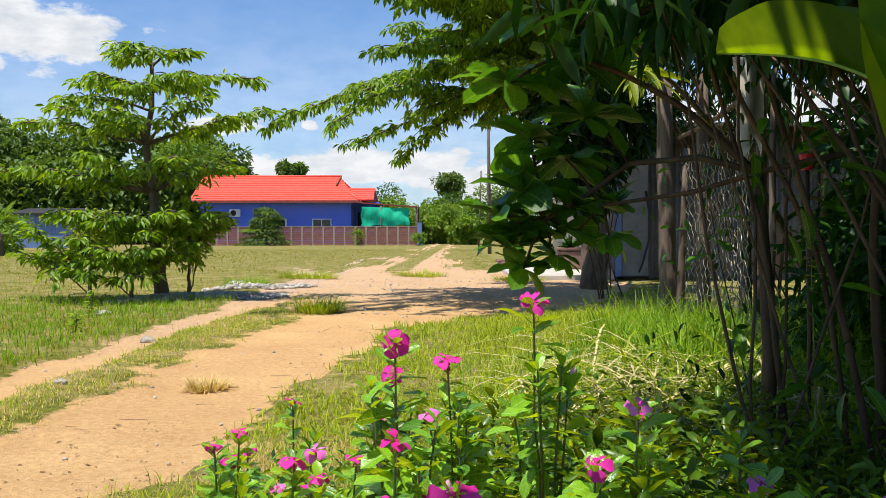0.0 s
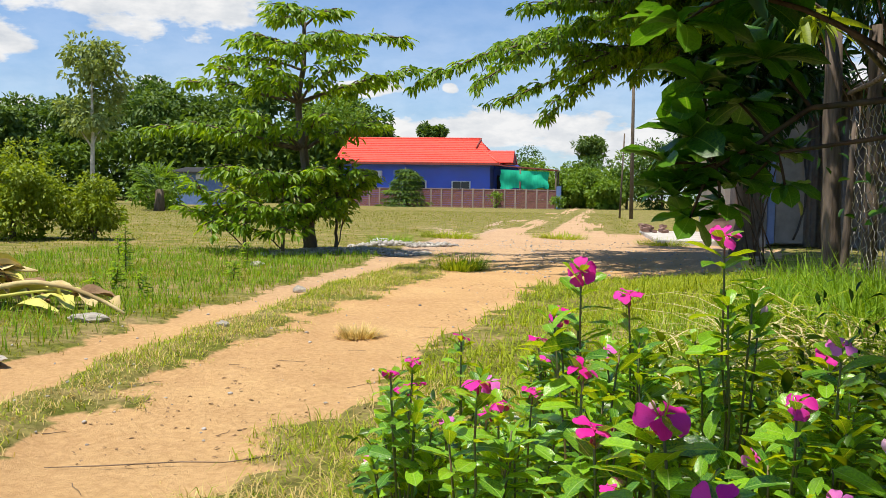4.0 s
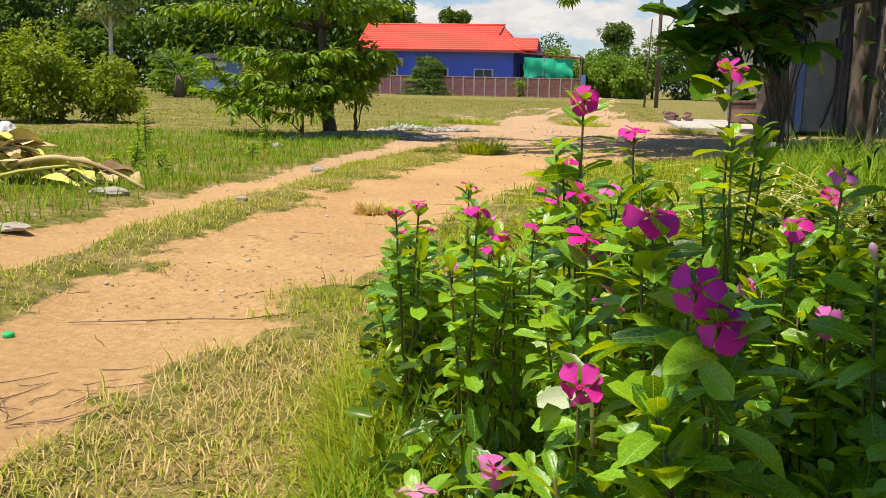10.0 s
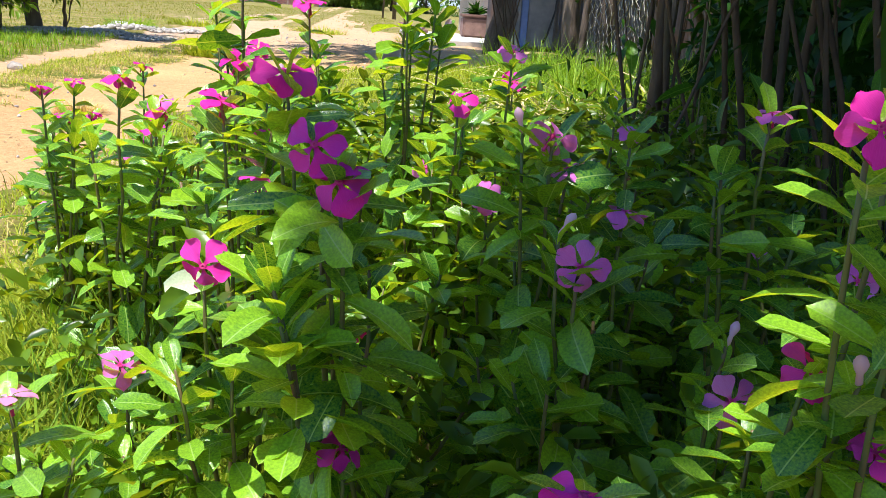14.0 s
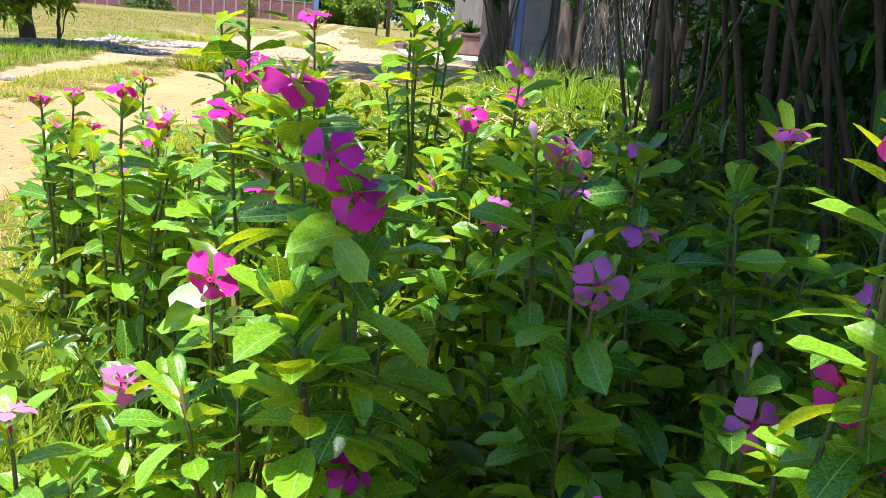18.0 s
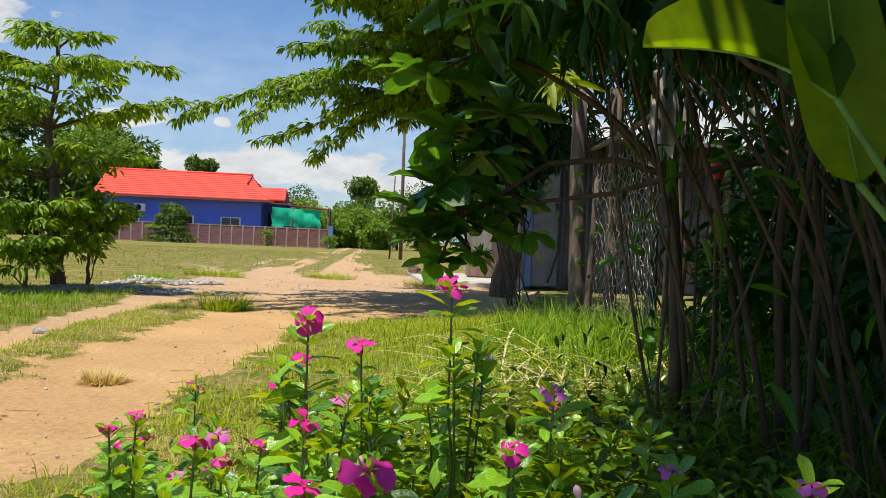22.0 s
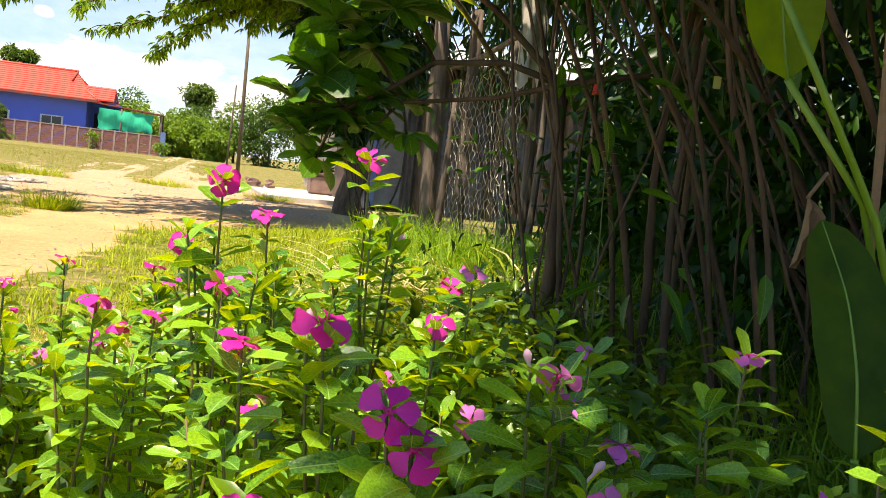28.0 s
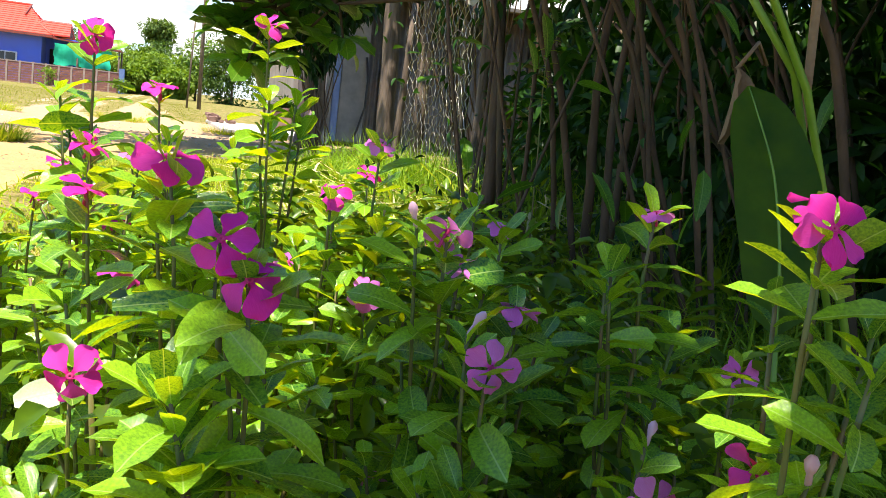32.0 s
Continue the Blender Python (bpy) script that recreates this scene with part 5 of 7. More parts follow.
    off = sphere_dirs(n, r) * r.uniform(.05, .34, n)[:, None]
    P = C[idx] + off
    P = P[(P[:, 2] > 1.06 + .25 * smooth01(P[:, 0], .75, .45) * 0) & (P[:, 1] > 1.30)]
    n = len(P)
    d = r.normal(0, .55, (n, 3)); d[:, 2] -= .8
    part("foliage", mesh_data("foliage", *scatter(small_leaf(.30, .15, .3), P - o, frames_for(d, roll=r.normal(0, .5, n)), r.uniform(.06, .125, n)), M_CANE_LEAF), None, t)
    # thin climbing growth between the stems
    n = 1900
    P = np.stack([r.uniform(.62, 1.7, n), r.uniform(1.35, 2.7, n), .12 + r.uniform(0, 1, n) ** 1.3 * 1.15], 1)
    P = P[soft_noise(P[:, 0] + P[:, 1] * .5, P[:, 2], 6.0) > .52]
    n = len(P)
    d = r.normal(0, .6, (n, 3)); d[:, 2] -= .4
    tagged(part("climber", mesh_data("climber", *scatter(small_leaf(.42, .15, .3), P - o, frames_for(d, roll=r.normal(0, .5, n)), r.uniform(.02, .048, n)), M_CANE_LEAF), None, t, "thin green climber between the stems"), kind="stuff")
    # scattered lower leaves, each large enough to be told apart
    lm = mesh_data("leaf", *leaf_shape(.42, .5, 6, .10, .3), M_BROAD)
    for k in range(46):
        x, y, z = r.uniform(.6, 1.25), r.uniform(1.25, 1.9), r.uniform(.35, 1.05)
        d = np.array([r.normal(0, .6), r.normal(-.2, .5), r.normal(-.5, .4)])
        m = Matrix(frames_for([d], roll=np.array([r.normal(0, .4)]))[0].tolist()).to_4x4()
        part("leaf", lm, None, t, m=Matrix.Translation((x - .85, y - 1.65, z)) @ m @ Matrix.Scale(r.uniform(.05, .10), 4))


cane_shrub()
# added unseen tree behind the viewpoint, its crown placed to shade the bed's right-hand half
SHADE_EDGE = lambda y: float(np.interp(y, (-.4, .16, .30, .42, .68, .80, 1.16, 1.5), (-.36, -.35, -.29, -.19, -.05, .06, .22, .35)))
SHADE = [(x - .046, y - .050, 2.32 + .1 * ((3 * i + j) % 3), .15) for j, y in enumerate(np.arange(-.32, 1.5, .19)) for i, x in enumerate(SHADE_EDGE(y) + .13 + .20 * np.arange(8)) if x < 1.25]
# more added crown, to shade the verge before the fence
SHADE += [(x, y, 2.34 + .1 * ((i + 2 * j) % 3), .15) for j, y in enumerate(np.arange(1.5, 2.4, .2)) for i, x in enumerate(.36 + .10 * j + .21 * np.arange(5)) if x < 1.3]
gap_rng = np.random.default_rng(90)
# holes cut in the added crown so that chosen flowers and leaves catch sun
LIT = ((.241, .64, .37), (.322, .56, .311), (.401, .722, .471), (.237, .737, .442), (.294, .462, .384), (.300, .43, .497), (.467, .681, .356), (.33, .47, .50), (.188, .934, .445), (.180, .385, .345), (.299, .733, .387), (.213, .872, .365))
GAPS = [(*q, .030) for q in LIT] + [(.294, .462, .384, .06)] + [(0.425, 1.08, 0.945, .06), (0.41, 1.13, 0.95, .06), (.45, 1.01, .925, .05)] + [(gap_rng.uniform(.05, .65), gap_rng.uniform(.40, 1.25), .35, gap_rng.uniform(.004, .018)) for k in range(18)]
GAPS += [(gap_rng.uniform(.55, 1.3), gap_rng.uniform(1.2, 2.5), gap_rng.uniform(.3, 1.3), gap_rng.uniform(.02, .05)) for k in range(34)]
GAPS += [(.78 + gap_rng.normal(0, .16), 2.6 + gap_rng.normal(0, .25), .3, gap_rng.uniform(.03, .07)) for k in range(14)]
leaf_mass("shade_tree", (1.5, -1.1, 0), "unseen tree added so that its crown shades part of the flower bed and verge", "tree", SHADE, 41000, .085, M_CANE_LEAF, 63, .42, .2, shell=.2, stems=False, gaps=GAPS)
shade_tree = bpy.data.objects["shade_tree"]
part("trunk", tube(arc((0, 0, -.05), (-.6, .45, 2.5), .2, 12, .03), np.linspace(.11, .04, 12), 9), M_BARK, shade_tree)
for x, y in ((-.1, .0), (.3, .5), (.6, 1.1), (.9, .2), (.2, .1), (1.1, .9)):
    part("limb", tube(arc((-.6, .45, 2.45), (x - 1.55, y + 1.05, 2.4), .08, 7, .02), np.linspace(.03, .008, 7), 6), M_BARK, shade_tree)
leaf_mass("dark_shrub", (1.7, 1.6, 0), "leafy dark shrub beside the canes", "shrub",
          ((1.45, .95, .55, .3), (1.6, 1.2, 1.15, .36), (1.35, 1.35, 1.5, .3), (1.7, .7, 1.0, .4), (1.9, 1.5, 1.6, .45), (1.3, 1.95, 1.75, .36), (1.75, 2.1, 1.6, .42), (1.05, 2.4, 1.72, .32), (1.45, 2.7, 1.75, .42), (1.2, 3.2, 1.85, .38), (1.8, 3.2, 1.8, .4), (.8, 2.1, 1.68, .28), (.5, 2.0, 1.55, .24), (1.6, 4.0, 1.9, .4), (1.15, 4.5, 2.2, .4), (1.25, 5.2, 2.3, .4), (1.3, 3.6, 2.3, .4), (1.0, 2.9, 2.1, .34), (1.6, 2.2, .45, .38), (1.5, 3.0, .4, .35), (1.75, 1.5, .4, .38), (1.9, 3.6, .6, .4), (1.8, 2.6, 1.0, .4)), 6200, .13, M_CANE_LEAF, 64, .36, .55)
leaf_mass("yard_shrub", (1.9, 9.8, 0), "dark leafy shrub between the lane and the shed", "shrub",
          ((1.35, 9.6, 1.75, .35), (1.75, 9.9, 1.55, .40), (2.1, 10.0, 1.9, .40), (1.5, 9.7, 2.2, .45), (1.2, 9.4, 1.4, .25), (2.4, 10.4, 2.2, .45), (1.15, 9.5, 2.0, .3), (1.6, 9.6, 1.15, .28)), 2600, .17, M_MANGO_DARKENED, 65, .34, .6)


def broad_shrub():
    """Rosettes of large spoon-shaped leaves on thin forking branches."""
    r = np.random.default_rng(18)
    o = np.array([.66, 1.95, 0])
    t = thing("broad_leaved_shrub", tuple(o), "shrub with rosettes of large glossy spoon-shaped leaves", "shrub")
    root = np.array([.70, 1.92, .83])
    part("branch", tube(arc((.74, 1.85, 0), root, 0, 7, .01, r) - o, np.linspace(.02, .012, 7), 7), M_CANE, t)
    part("branch", tube(np.array([root, (.60, 1.98, .865), (.48, 2.15, .865), (.38, 2.18, .79), (.28, 2.19, .73), (.18, 2.2, .72)]) - o, np.linspace(.009, .004, 6), 6), M_CANE, t)
    part("branch", tube(np.array([(.86, 1.8, .86), (.72, 1.9, .83), (.60, 2.03, .79), (.47, 2.16, .772), (.42, 2.2, .765), (.36, 2.2, .70)]) - o, np.linspace(.008, .003, 6), 6), M_CANE, t)
    part("branch", tube(arc(root, (.30, 2.15, 1.12), .05, 7, .01, r) - o, np.linspace(.010, .005, 7), 6), M_CANE, t)
    lm = [mesh_data("leaf", *spoon_leaf(wd, 9, .12, dr, .02), M_BROAD) for wd, dr in ((.50, .10), (.46, .26), (.54, .42))]
    for cx, cy, cz, n, ln, el in ((.10, 2.15, 1.06, 9, .15, .0), (.16, 2.2, .93, 10, .15, -.1), (.27, 2.12, 1.10, 10, .15, .0), (.14, 2.2, .80, 11, .14, .1), (.25, 2.2, .88, 10, .14, .0), (.13, 2.22, .70, 10, .12, .1),
                                  (.34, 2.18, .98, 10, .14, .0), (.31, 2.2, .76, 9, .12, .2), (.42, 2.25, .765, 11, .085, .4), (.40, 2.2, .69, 7, .10, -.4), (.38, 2.1, 1.17, 10, .15, .0),
                                  (.20, 2.1, 1.22, 10, .15, .1), (.50, 2.05, 1.22, 9, .14, .0), (.08, 2.2, .74, 8, .11, .15), (.10, 2.2, .66, 8, .10, .2), (.14, 2.2, .61, 7, .09, .2), (.22, 2.2, .64, 7, .10, .1), (.60, 1.95, 1.25, 9, .13, .0), (.30, 2.0, 1.30, 10, .15, .0), (.12, 2.05, 1.33, 9, .15, .0), (.45, 1.9, 1.33, 9, .14, .0), (.24, 2.22, .70, 8, .12, -.1)):
        c = np.array([cx + (.085 if cx < .3 else .04), cy, cz])
        near = min((np.array([.28, 2.19, .73]), np.array([.42, 2.2, .765]), np.array([.30, 2.15, 1.12]), np.array([.48, 2.15, .865])), key=lambda p: np.linalg.norm(p - c))
        part("twig", tube(arc(near, c, .01, 5, .004, r) - o, np.linspace(.005, .003, 5), 5), M_CANE, t)
        for k in range(int(n * 1.5)):
            az = 2.4 * k + r.uniform(-.3, .3)
            e = el + r.normal(.15, .35)
            d = np.array([math.cos(az) * math.cos(e), math.sin(az) * math.cos(e), math.sin(e)])
            m = Matrix(frames_for([d], roll=np.array([r.normal(0, .3)]))[0].tolist()).to_4x4()
            part("leaf", lm[k % 3], None, t, m=Matrix.Translation(tuple(c - o)) @ m @ Matrix.Scale(ln * r.uniform(.65, 1.1), 4))
    # two leaves of its own twig before the wire
    tw = thing("leafy_twig", (.78, 2.37, ground_z(.78, 2.37)), "single twig with two large leaves before the wire", "plant")
    z0 = float(ground_z(.78, 2.37))
    part("stem", tube(arc((.10, -.02, 0), (-.02, 0, .66 - z0 + .08), 0, 6, .012, r), np.linspace(.0024, .0016, 6), 5), M_CANE, tw)
    for d, z, s in (((.7, -.5, -.05), .74, .12), ((-.8, -.4, -.15), .64, .09), ((.3, -.8, -.3), .68, .08)):
        m = Matrix(frames_for([d])[0].tolist()).to_4x4()
        part("leaf", lm[0], None, tw, m=Matrix.Translation((-.03, 0, z - z0)) @ m @ Matrix.Scale(s, 4))


broad_shrub()


def blade(mid, half, up=(0, 0, 1), rows=18, cup=.25, wave=.02):
    """A big paddle leaf along a midrib polyline; half: half-width at its widest."""
    M = np.array(mid, float)
    s = np.linspace(0, 1, rows)
    tt = np.linspace(0, 1, len(M))
    P = np.stack([np.interp(s, tt, M[:, k]) for k in range(3)], 1)
    for _ in range(3):
        P[1:-1] = (P[:-2] + 2 * P[1:-1] + P[2:]) / 4
    T = np.gradient(P, axis=0); T /= np.linalg.norm(T, axis=1)[:, None]
    X = np.cross(T, up); X /= np.linalg.norm(X, axis=1)[:, None] + 1e-6
    Z = np.cross(X, T)
    prof = (np.clip(s, 0, 1) ** .45) * ((1 - s) ** .5) / .62
    cols = np.linspace(-1, 1, 9)
    V, F = [], []
    for k in range(rows):
        w = half * prof[k] + .002
        for c in cols:
            V.append(P[k] + X[k] * w * c + Z[k] * (w * cup * abs(c) + wave * half * math.sin(k * 1.3 + (2 if c > 0 else 0)) * abs(c)))
    for k in range(rows - 1):
        for j in range(8):
            a = k * 9 + j
            F.append((a, a + 1, a + 10, a + 9))
    return np.array(V), F, P


LEAF_A = ((.497, .88, .822), (.478, .93, .858), (.454, .98, .884), (.437, 1.04, .902), (.423, 1.10, .917), (.398, 1.20, .938))
LEAF_B = ((.548, .92, .742), (.532, .92, .80), (.515, .92, .88), (.500, .92, .96), (.488, .92, 1.05))
LEAF_T = ((.52, .50, .88), (.40, .50, .915), (.29, .495, .905), (.18, .49, .872), (.081, .49, .824))


def heliconia():
    o = np.array([.80, .95, 0])
    t = thing("heliconia", tuple(o), "clump of large paddle-shaped leaves on long green stalks", "plant")
    m_stalk = plain("green_stalk", (0.10, 0.21, 0.012), (0.21, 0.33, 0.022), 12, 0.4, 0.2, 0.003)

    def leaf(mid, half, up, stalk, rad=.0042, cup=.25):
        V, F, P = blade(mid, half, up, cup=cup)
        lf = part("leaf", (V - o, F), M_HELIC, t)
        part("midrib", tube(P - o - np.array([0, 0, .001]), np.linspace(.0026, .0010, len(P)), 6), m_stalk, lf)
        S = np.array(stalk, float)
        part("stalk", tube(S - o, np.linspace(rad * 1.2, rad, len(S)), 7), m_stalk, t)

    leaf(LEAF_A, .046, (.0, .10, 1.0), ((.86, .86, 0), (.76, .88, .35), (.674, .90, .599), (.628, .90, .665), LEAF_A[0]), cup=1.5)
    leaf(LEAF_B, .070, (.1, -.96, .2), ((.92, .98, 0), (.80, .95, .35), (.662, .91, .617), LEAF_B[0]), cup=.10)
    leaf(LEAF_T, .062, (.05, .35, .93), ((.95, .80, 0), (.90, .70, .40), (.72, .58, .76), LEAF_T[0]), cup=.20)
    leaf(((.600, .80, .36), (.603, .815, .44), (.603, .845, .52), (.590, .885, .595)), .050, (-.25, -.95, -.12), ((.66, .84, 0), (.63, .81, .2), (.600, .80, .36)), cup=.12)
    st = thing("hanging_stalk", (.69, .95, .5), "dry brown stalk hanging down from the leaves above", "stalk")
    part("stem", tube(arc((.03, 0, .04), (-.02, 0, .72), 0, 9, .002), np.linspace(.005, .0065, 9), 7), M_DEAD, st)
    dl = thing("dead_leaf", (.625, .957, .53), "curled brown dead leaf hanging from a stem", "leaf")
    V, F = leaf_shape(.55, .5, 8, .9, .25, .1, .05)
    part("blade", (np.stack([V[:, 0] * .045, -V[:, 2] * .06, .09 - V[:, 1] * .085], 1), F), M_DEAD, dl)
    part("leaf_stem", tube([(0, 0, .088), (.03, .01, .12), (.06, .03, .10)], .0025, 5), M_DEAD, dl)


heliconia()


def lit_sprig():
    """Hanging young leaves at the end of a mango limb, out in the sun."""
    r = np.random.default_rng(71)
    o = np.array(SPRIG)
    t = thing("mango_limb", (o[0] + .9, o[1] + .9, 0), "low mango limb with pale young leaves hanging in the sun", "branch")
    off = o - np.array(t.location)
    part("limb", tube(arc((.6, .5, -.02), off + (0, 0, .05), .25, 9, .01, r), np.linspace(.03, .008, 9), 7), M_BARK, t)
    lm = mesh_data("leaf", *leaf_shape(.22, .5, 6, .15, .35), M_BUSH)
    for k in range(26):
        az = 2.4 * k + r.normal(0, .3)
        d = np.array([math.cos(az), math.sin(az) - .3, r.normal(-.35, .5)])
        m = Matrix(frames_for([d], roll=np.array([r.normal(0, .3)]))[0].tolist()).to_4x4()
        part("leaf", lm, None, t, m=Matrix.Translation(tuple(off + r.normal(0, .03, 3))) @ m @ Matrix.Scale(r.uniform(.11, .19), 4))


SPRIG = (0.89, 3.87, 1.41)
lit_sprig()

# ---- grass ----


def blades(name, P, length, width, mat, label, bend=.5, seed=0, lean=.35):
    """Many grass blades in one mesh: each a tapering bent strip of three faces."""
    r = np.random.default_rng(seed)
    n = len(P)
    az = r.uniform(0, 2 * np.pi, n)
    L = length * r.uniform(.45, 1.25, n)
    W = width * r.uniform(.7, 1.3, n)
    side = np.stack([-np.sin(az), np.cos(az), np.zeros(n)], 1)
    out = np.stack([np.cos(az), np.sin(az), np.zeros(n)], 1)
    l0 = lean * r.uniform(.2, 1.3, n); b = bend * r.uniform(.3, 1.5, n)
    V = np.zeros((n, 5, 3))
    a1, a2 = l0, l0 + b
    p1 = P + (out * np.sin(a1)[:, None] + np.array([0, 0, 1]) * np.cos(a1)[:, None]) * (L * .5)[:, None]
    p2 = p1 + (out * np.sin(a2)[:, None] + np.array([0, 0, 1]) * np.cos(a2)[:, None]) * (L * .5)[:, None]
    w = side * (W / 2)[:, None]
    V[:, 0], V[:, 1], V[:, 2], V[:, 3], V[:, 4] = P - w, P + w, p1 + w * .8, p1 - w * .8, p2
    T = np.array([(0, 1, 2), (0, 2, 3), (3, 2, 4)])
    F = (T[None] + (np.arange(n) * 5)[:, None, None]).reshape(-1, 3)
    return thing(name, (0, 0, 0), label, "grass", kind="stuff", geo=(V.reshape(-1, 3), F), mat=mat)


def turf(name, x0, x1, y0, y1, n, length, width, mat, label, seed, keep=None, bend=.5, lean=.35, patch=.25):
    r = np.random.default_rng(seed)
    x, y = r.uniform(x0, x1, n), r.uniform(y0, y1, n)
    k = (bare(x, y) < r.uniform(.02, .75, n) ** 1.3) & (soft_noise(x + seed, y, 3.1) > r.uniform(0, patch * 2, n))
    if keep is not None:
        k &= keep(x, y)
    x, y = x[k], y[k]
    return blades(name, np.stack([x, y, ground_z(x, y) - .004], 1), length, width, mat, label, bend, seed, lean)


turf("verge_grass", -1.1, 1.3, .35, 3.2, 46000, .072, .0028, M_GRASS, "short yellow-green grass of the verge", 201, patch=.45, lean=1.15, bend=1.0)
turf("dry_grass", -1.15, .6, .35, 3.0, 44000, .060, .0024, M_GRASS_DRY, "dry straw-coloured grass along the track", 202, bend=1.0, lean=1.25, keep=lambda x, y: x < .3 - .25 * (y - 1))
turf("tall_bed_grass", -.35, .9, .7, 2.4, 9000, .20, .0042, M_GRASS_LUSH, "tall green grass between the flowers", 203, keep=lambda x, y: x > -.30 + .1 * (y - 1), bend=.6, lean=.3)
turf("verge_grass_far", -.9, 3.2, 3.0, 8.0, 62000, .085, .0052, M_GRASS, "sunlit grass of the verge by the fence", 204, bend=1.0, lean=1.0, patch=.35, keep=lambda x, y: (x < .45) | (y > 4.6) | (soft_noise(x + 7, y, 4.3) > .56))
turf("verge_grass_lush", .2, 1.9, 2.4, 6.2, 14000, .13, .006, M_GRASS, "longer grass at the foot of the fence", 205, bend=.9, lean=.7, patch=.55)
turf("verge_straw", .25, 1.6, 1.7, 4.6, 9000, .13, .0034, M_STRAW, "dry stalks and litter under the verge grass", 217, bend=1.0, lean=1.5, patch=.5)
turf("verge_grass_dark", .05, 1.5, 1.7, 4.6, 12000, .15, .005, M_GRASS_LUSH, "dark green blades in the verge", 216, bend=.9, lean=.6, patch=.6)
turf("median_grass", -1.98, -1.2, .9, 8.2, 42000, .050, .0034, M_GRASS, "grass strip between the wheel tracks", 206, patch=.6, lean=1.0, bend=.8)
turf("median_dry", -1.98, -1.0, .9, 8.2, 36000, .042, .0030, M_GRASS_DRY, "dry grass at the edges of the tracks", 207, bend=.9, lean=1.1, patch=.3)
turf("left_grass", -6.5, -2.0, 1.5, 7.5, 60000, .050, .0045, M_FIELD, "grass on the field side of the track", 208, patch=.5, lean=1.0, bend=.8)
turf("left_lush", -5.5, -2.15, 2.5, 9.5, 24000, .085, .006, M_GRASS_LUSH, "greener weeds and grass on the field side", 209, patch=.45)
turf("field_grass", -14, -1.9, 7.0, 17, 52000, .05, .008, M_FIELD, "thin grass of the field", 210, patch=.6, lean=.9, bend=.8)
turf("field_grass_far", -26, 1.5, 16, 42, 60000, .045, .012, M_FIELD, "thin grass of the far field", 211, patch=.4)
turf("yard_grass", -2.2, 2.6, 7.5, 16.5, 9000, .07, .006, M_GRASS, "sparse grass in the yard", 212, patch=.5)
turf("dark_bank_grass", .75, 2.2, .5, 4.6, 22000, .32, .006, M_GRASS_LUSH, "rank grass in the shade under the canes", 213, bend=.9, lean=.5)


def clump(name, x, y, rad, n, length, width, mat, label, seed, bend=.6, lean=.5):
    r = np.random.default_rng(seed)
    a, q = r.uniform(0, 6.28, n), rad * np.sqrt(r.uniform(0, 1, n))
    px, py = x + q * np.cos(a), y + q * np.sin(a)
    return blades(name, np.stack([px, py, ground_z(px, py) - .005], 1), length, width, mat, label, bend, seed, lean)


for k, (x, y, rd, n, ln, mt) in enumerate(((-1.17, 8.15, .20, 520, .21, M_GRASS), (-1.05, 8.3, .16, 320, .2, M_GRASS_LUSH), (-1.07, 4.1, .09, 420, .07, M_GRASS_DRY), (-2.6, 11.8, .3, 900, .18, M_GRASS_LUSH),
                                           (-2.2, 14.5, .5, 1200, .16, M_GRASS), (-.4, 15.5, .5, 1000, .12, M_GRASS), (1.2, 13.9, .4, 600, .14, M_GRASS))):
    clump("grass_tuft", x, y, rd, n, ln, .006, mt, "tuft of grass standing in the lane", 220 + k, lean=.9)


turf("bed_grass_left", -.45, .12, .55, 1.7, 44000, .15, .0034, M_GRASS, "light green grass among the sunlit flowers", 214, keep=lambda x, y: x > -.20 - .28 * (y - .55), bend=.9, lean=.6)
turf("bed_straw", -.45, .45, .50, 1.7, 9000, .10, .0026, M_GRASS_DRY, "dry straw lying between the flower stems", 215, keep=lambda x, y: x > -.20 - .28 * (y - .55), bend=1.0, lean=1.2)
clump("strap_grass", .20, 1.62, .10, 70, .34, .010, M_GRASS_LUSH, "clump of dark strap-shaped blades behind the flowers", 231, .5, .5)
clump("strap_grass", .42, 1.75, .12, 70, .30, .009, M_GRASS_LUSH, "clump of dark strap-shaped blades behind the flowers", 232, .5, .5)


def arching_grass():
    """Long pale blades that arch out over the verge."""
    r = np.random.default_rng(31)
    pieces = []
    for k in range(620):
        x, y = .74 + r.normal(0, .22), 2.65 + r.normal(0, .46)
        z = float(ground_z(x, y))
        az = r.uniform(0, 6.28); L = r.uniform(.28, .72); h = L * r.uniform(.35, .75)
        t = np.linspace(0, 1, 7)
        P = np.stack([x + np.cos(az) * L * t ** 1.4, y + np.sin(az) * L * t ** 1.4, z + h * 4 * t * (1 - t * .78) * .42], 1)
        s = np.array([-math.sin(az), math.cos(az), 0]) * r.uniform(.0025, .005)
        w = np.sin(np.pi * (.12 + .88 * t)) [:, None]
        V = np.concatenate([P - s * w, P + s * w])
        pieces.append((V, [(i, i + 1, i + 8, i + 7) for i in range(6)]))
    V, F = join(*pieces[:340])
    thing("arching_grass", (0, 0, 0), "long pale grass blades arching over the verge", "grass", kind="stuff", geo=(V, F), mat=M_GRASS)
    V, F = join(*pieces[340:])
    thing("dry_arching_grass", (0, 0, 0), "dry straw stalks lying over the verge", "straw", kind="stuff", geo=(V, F), mat=M_STRAW)


arching_grass()

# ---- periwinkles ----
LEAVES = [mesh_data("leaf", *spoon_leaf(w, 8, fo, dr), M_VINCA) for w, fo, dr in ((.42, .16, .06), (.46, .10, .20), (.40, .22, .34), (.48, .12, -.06))]


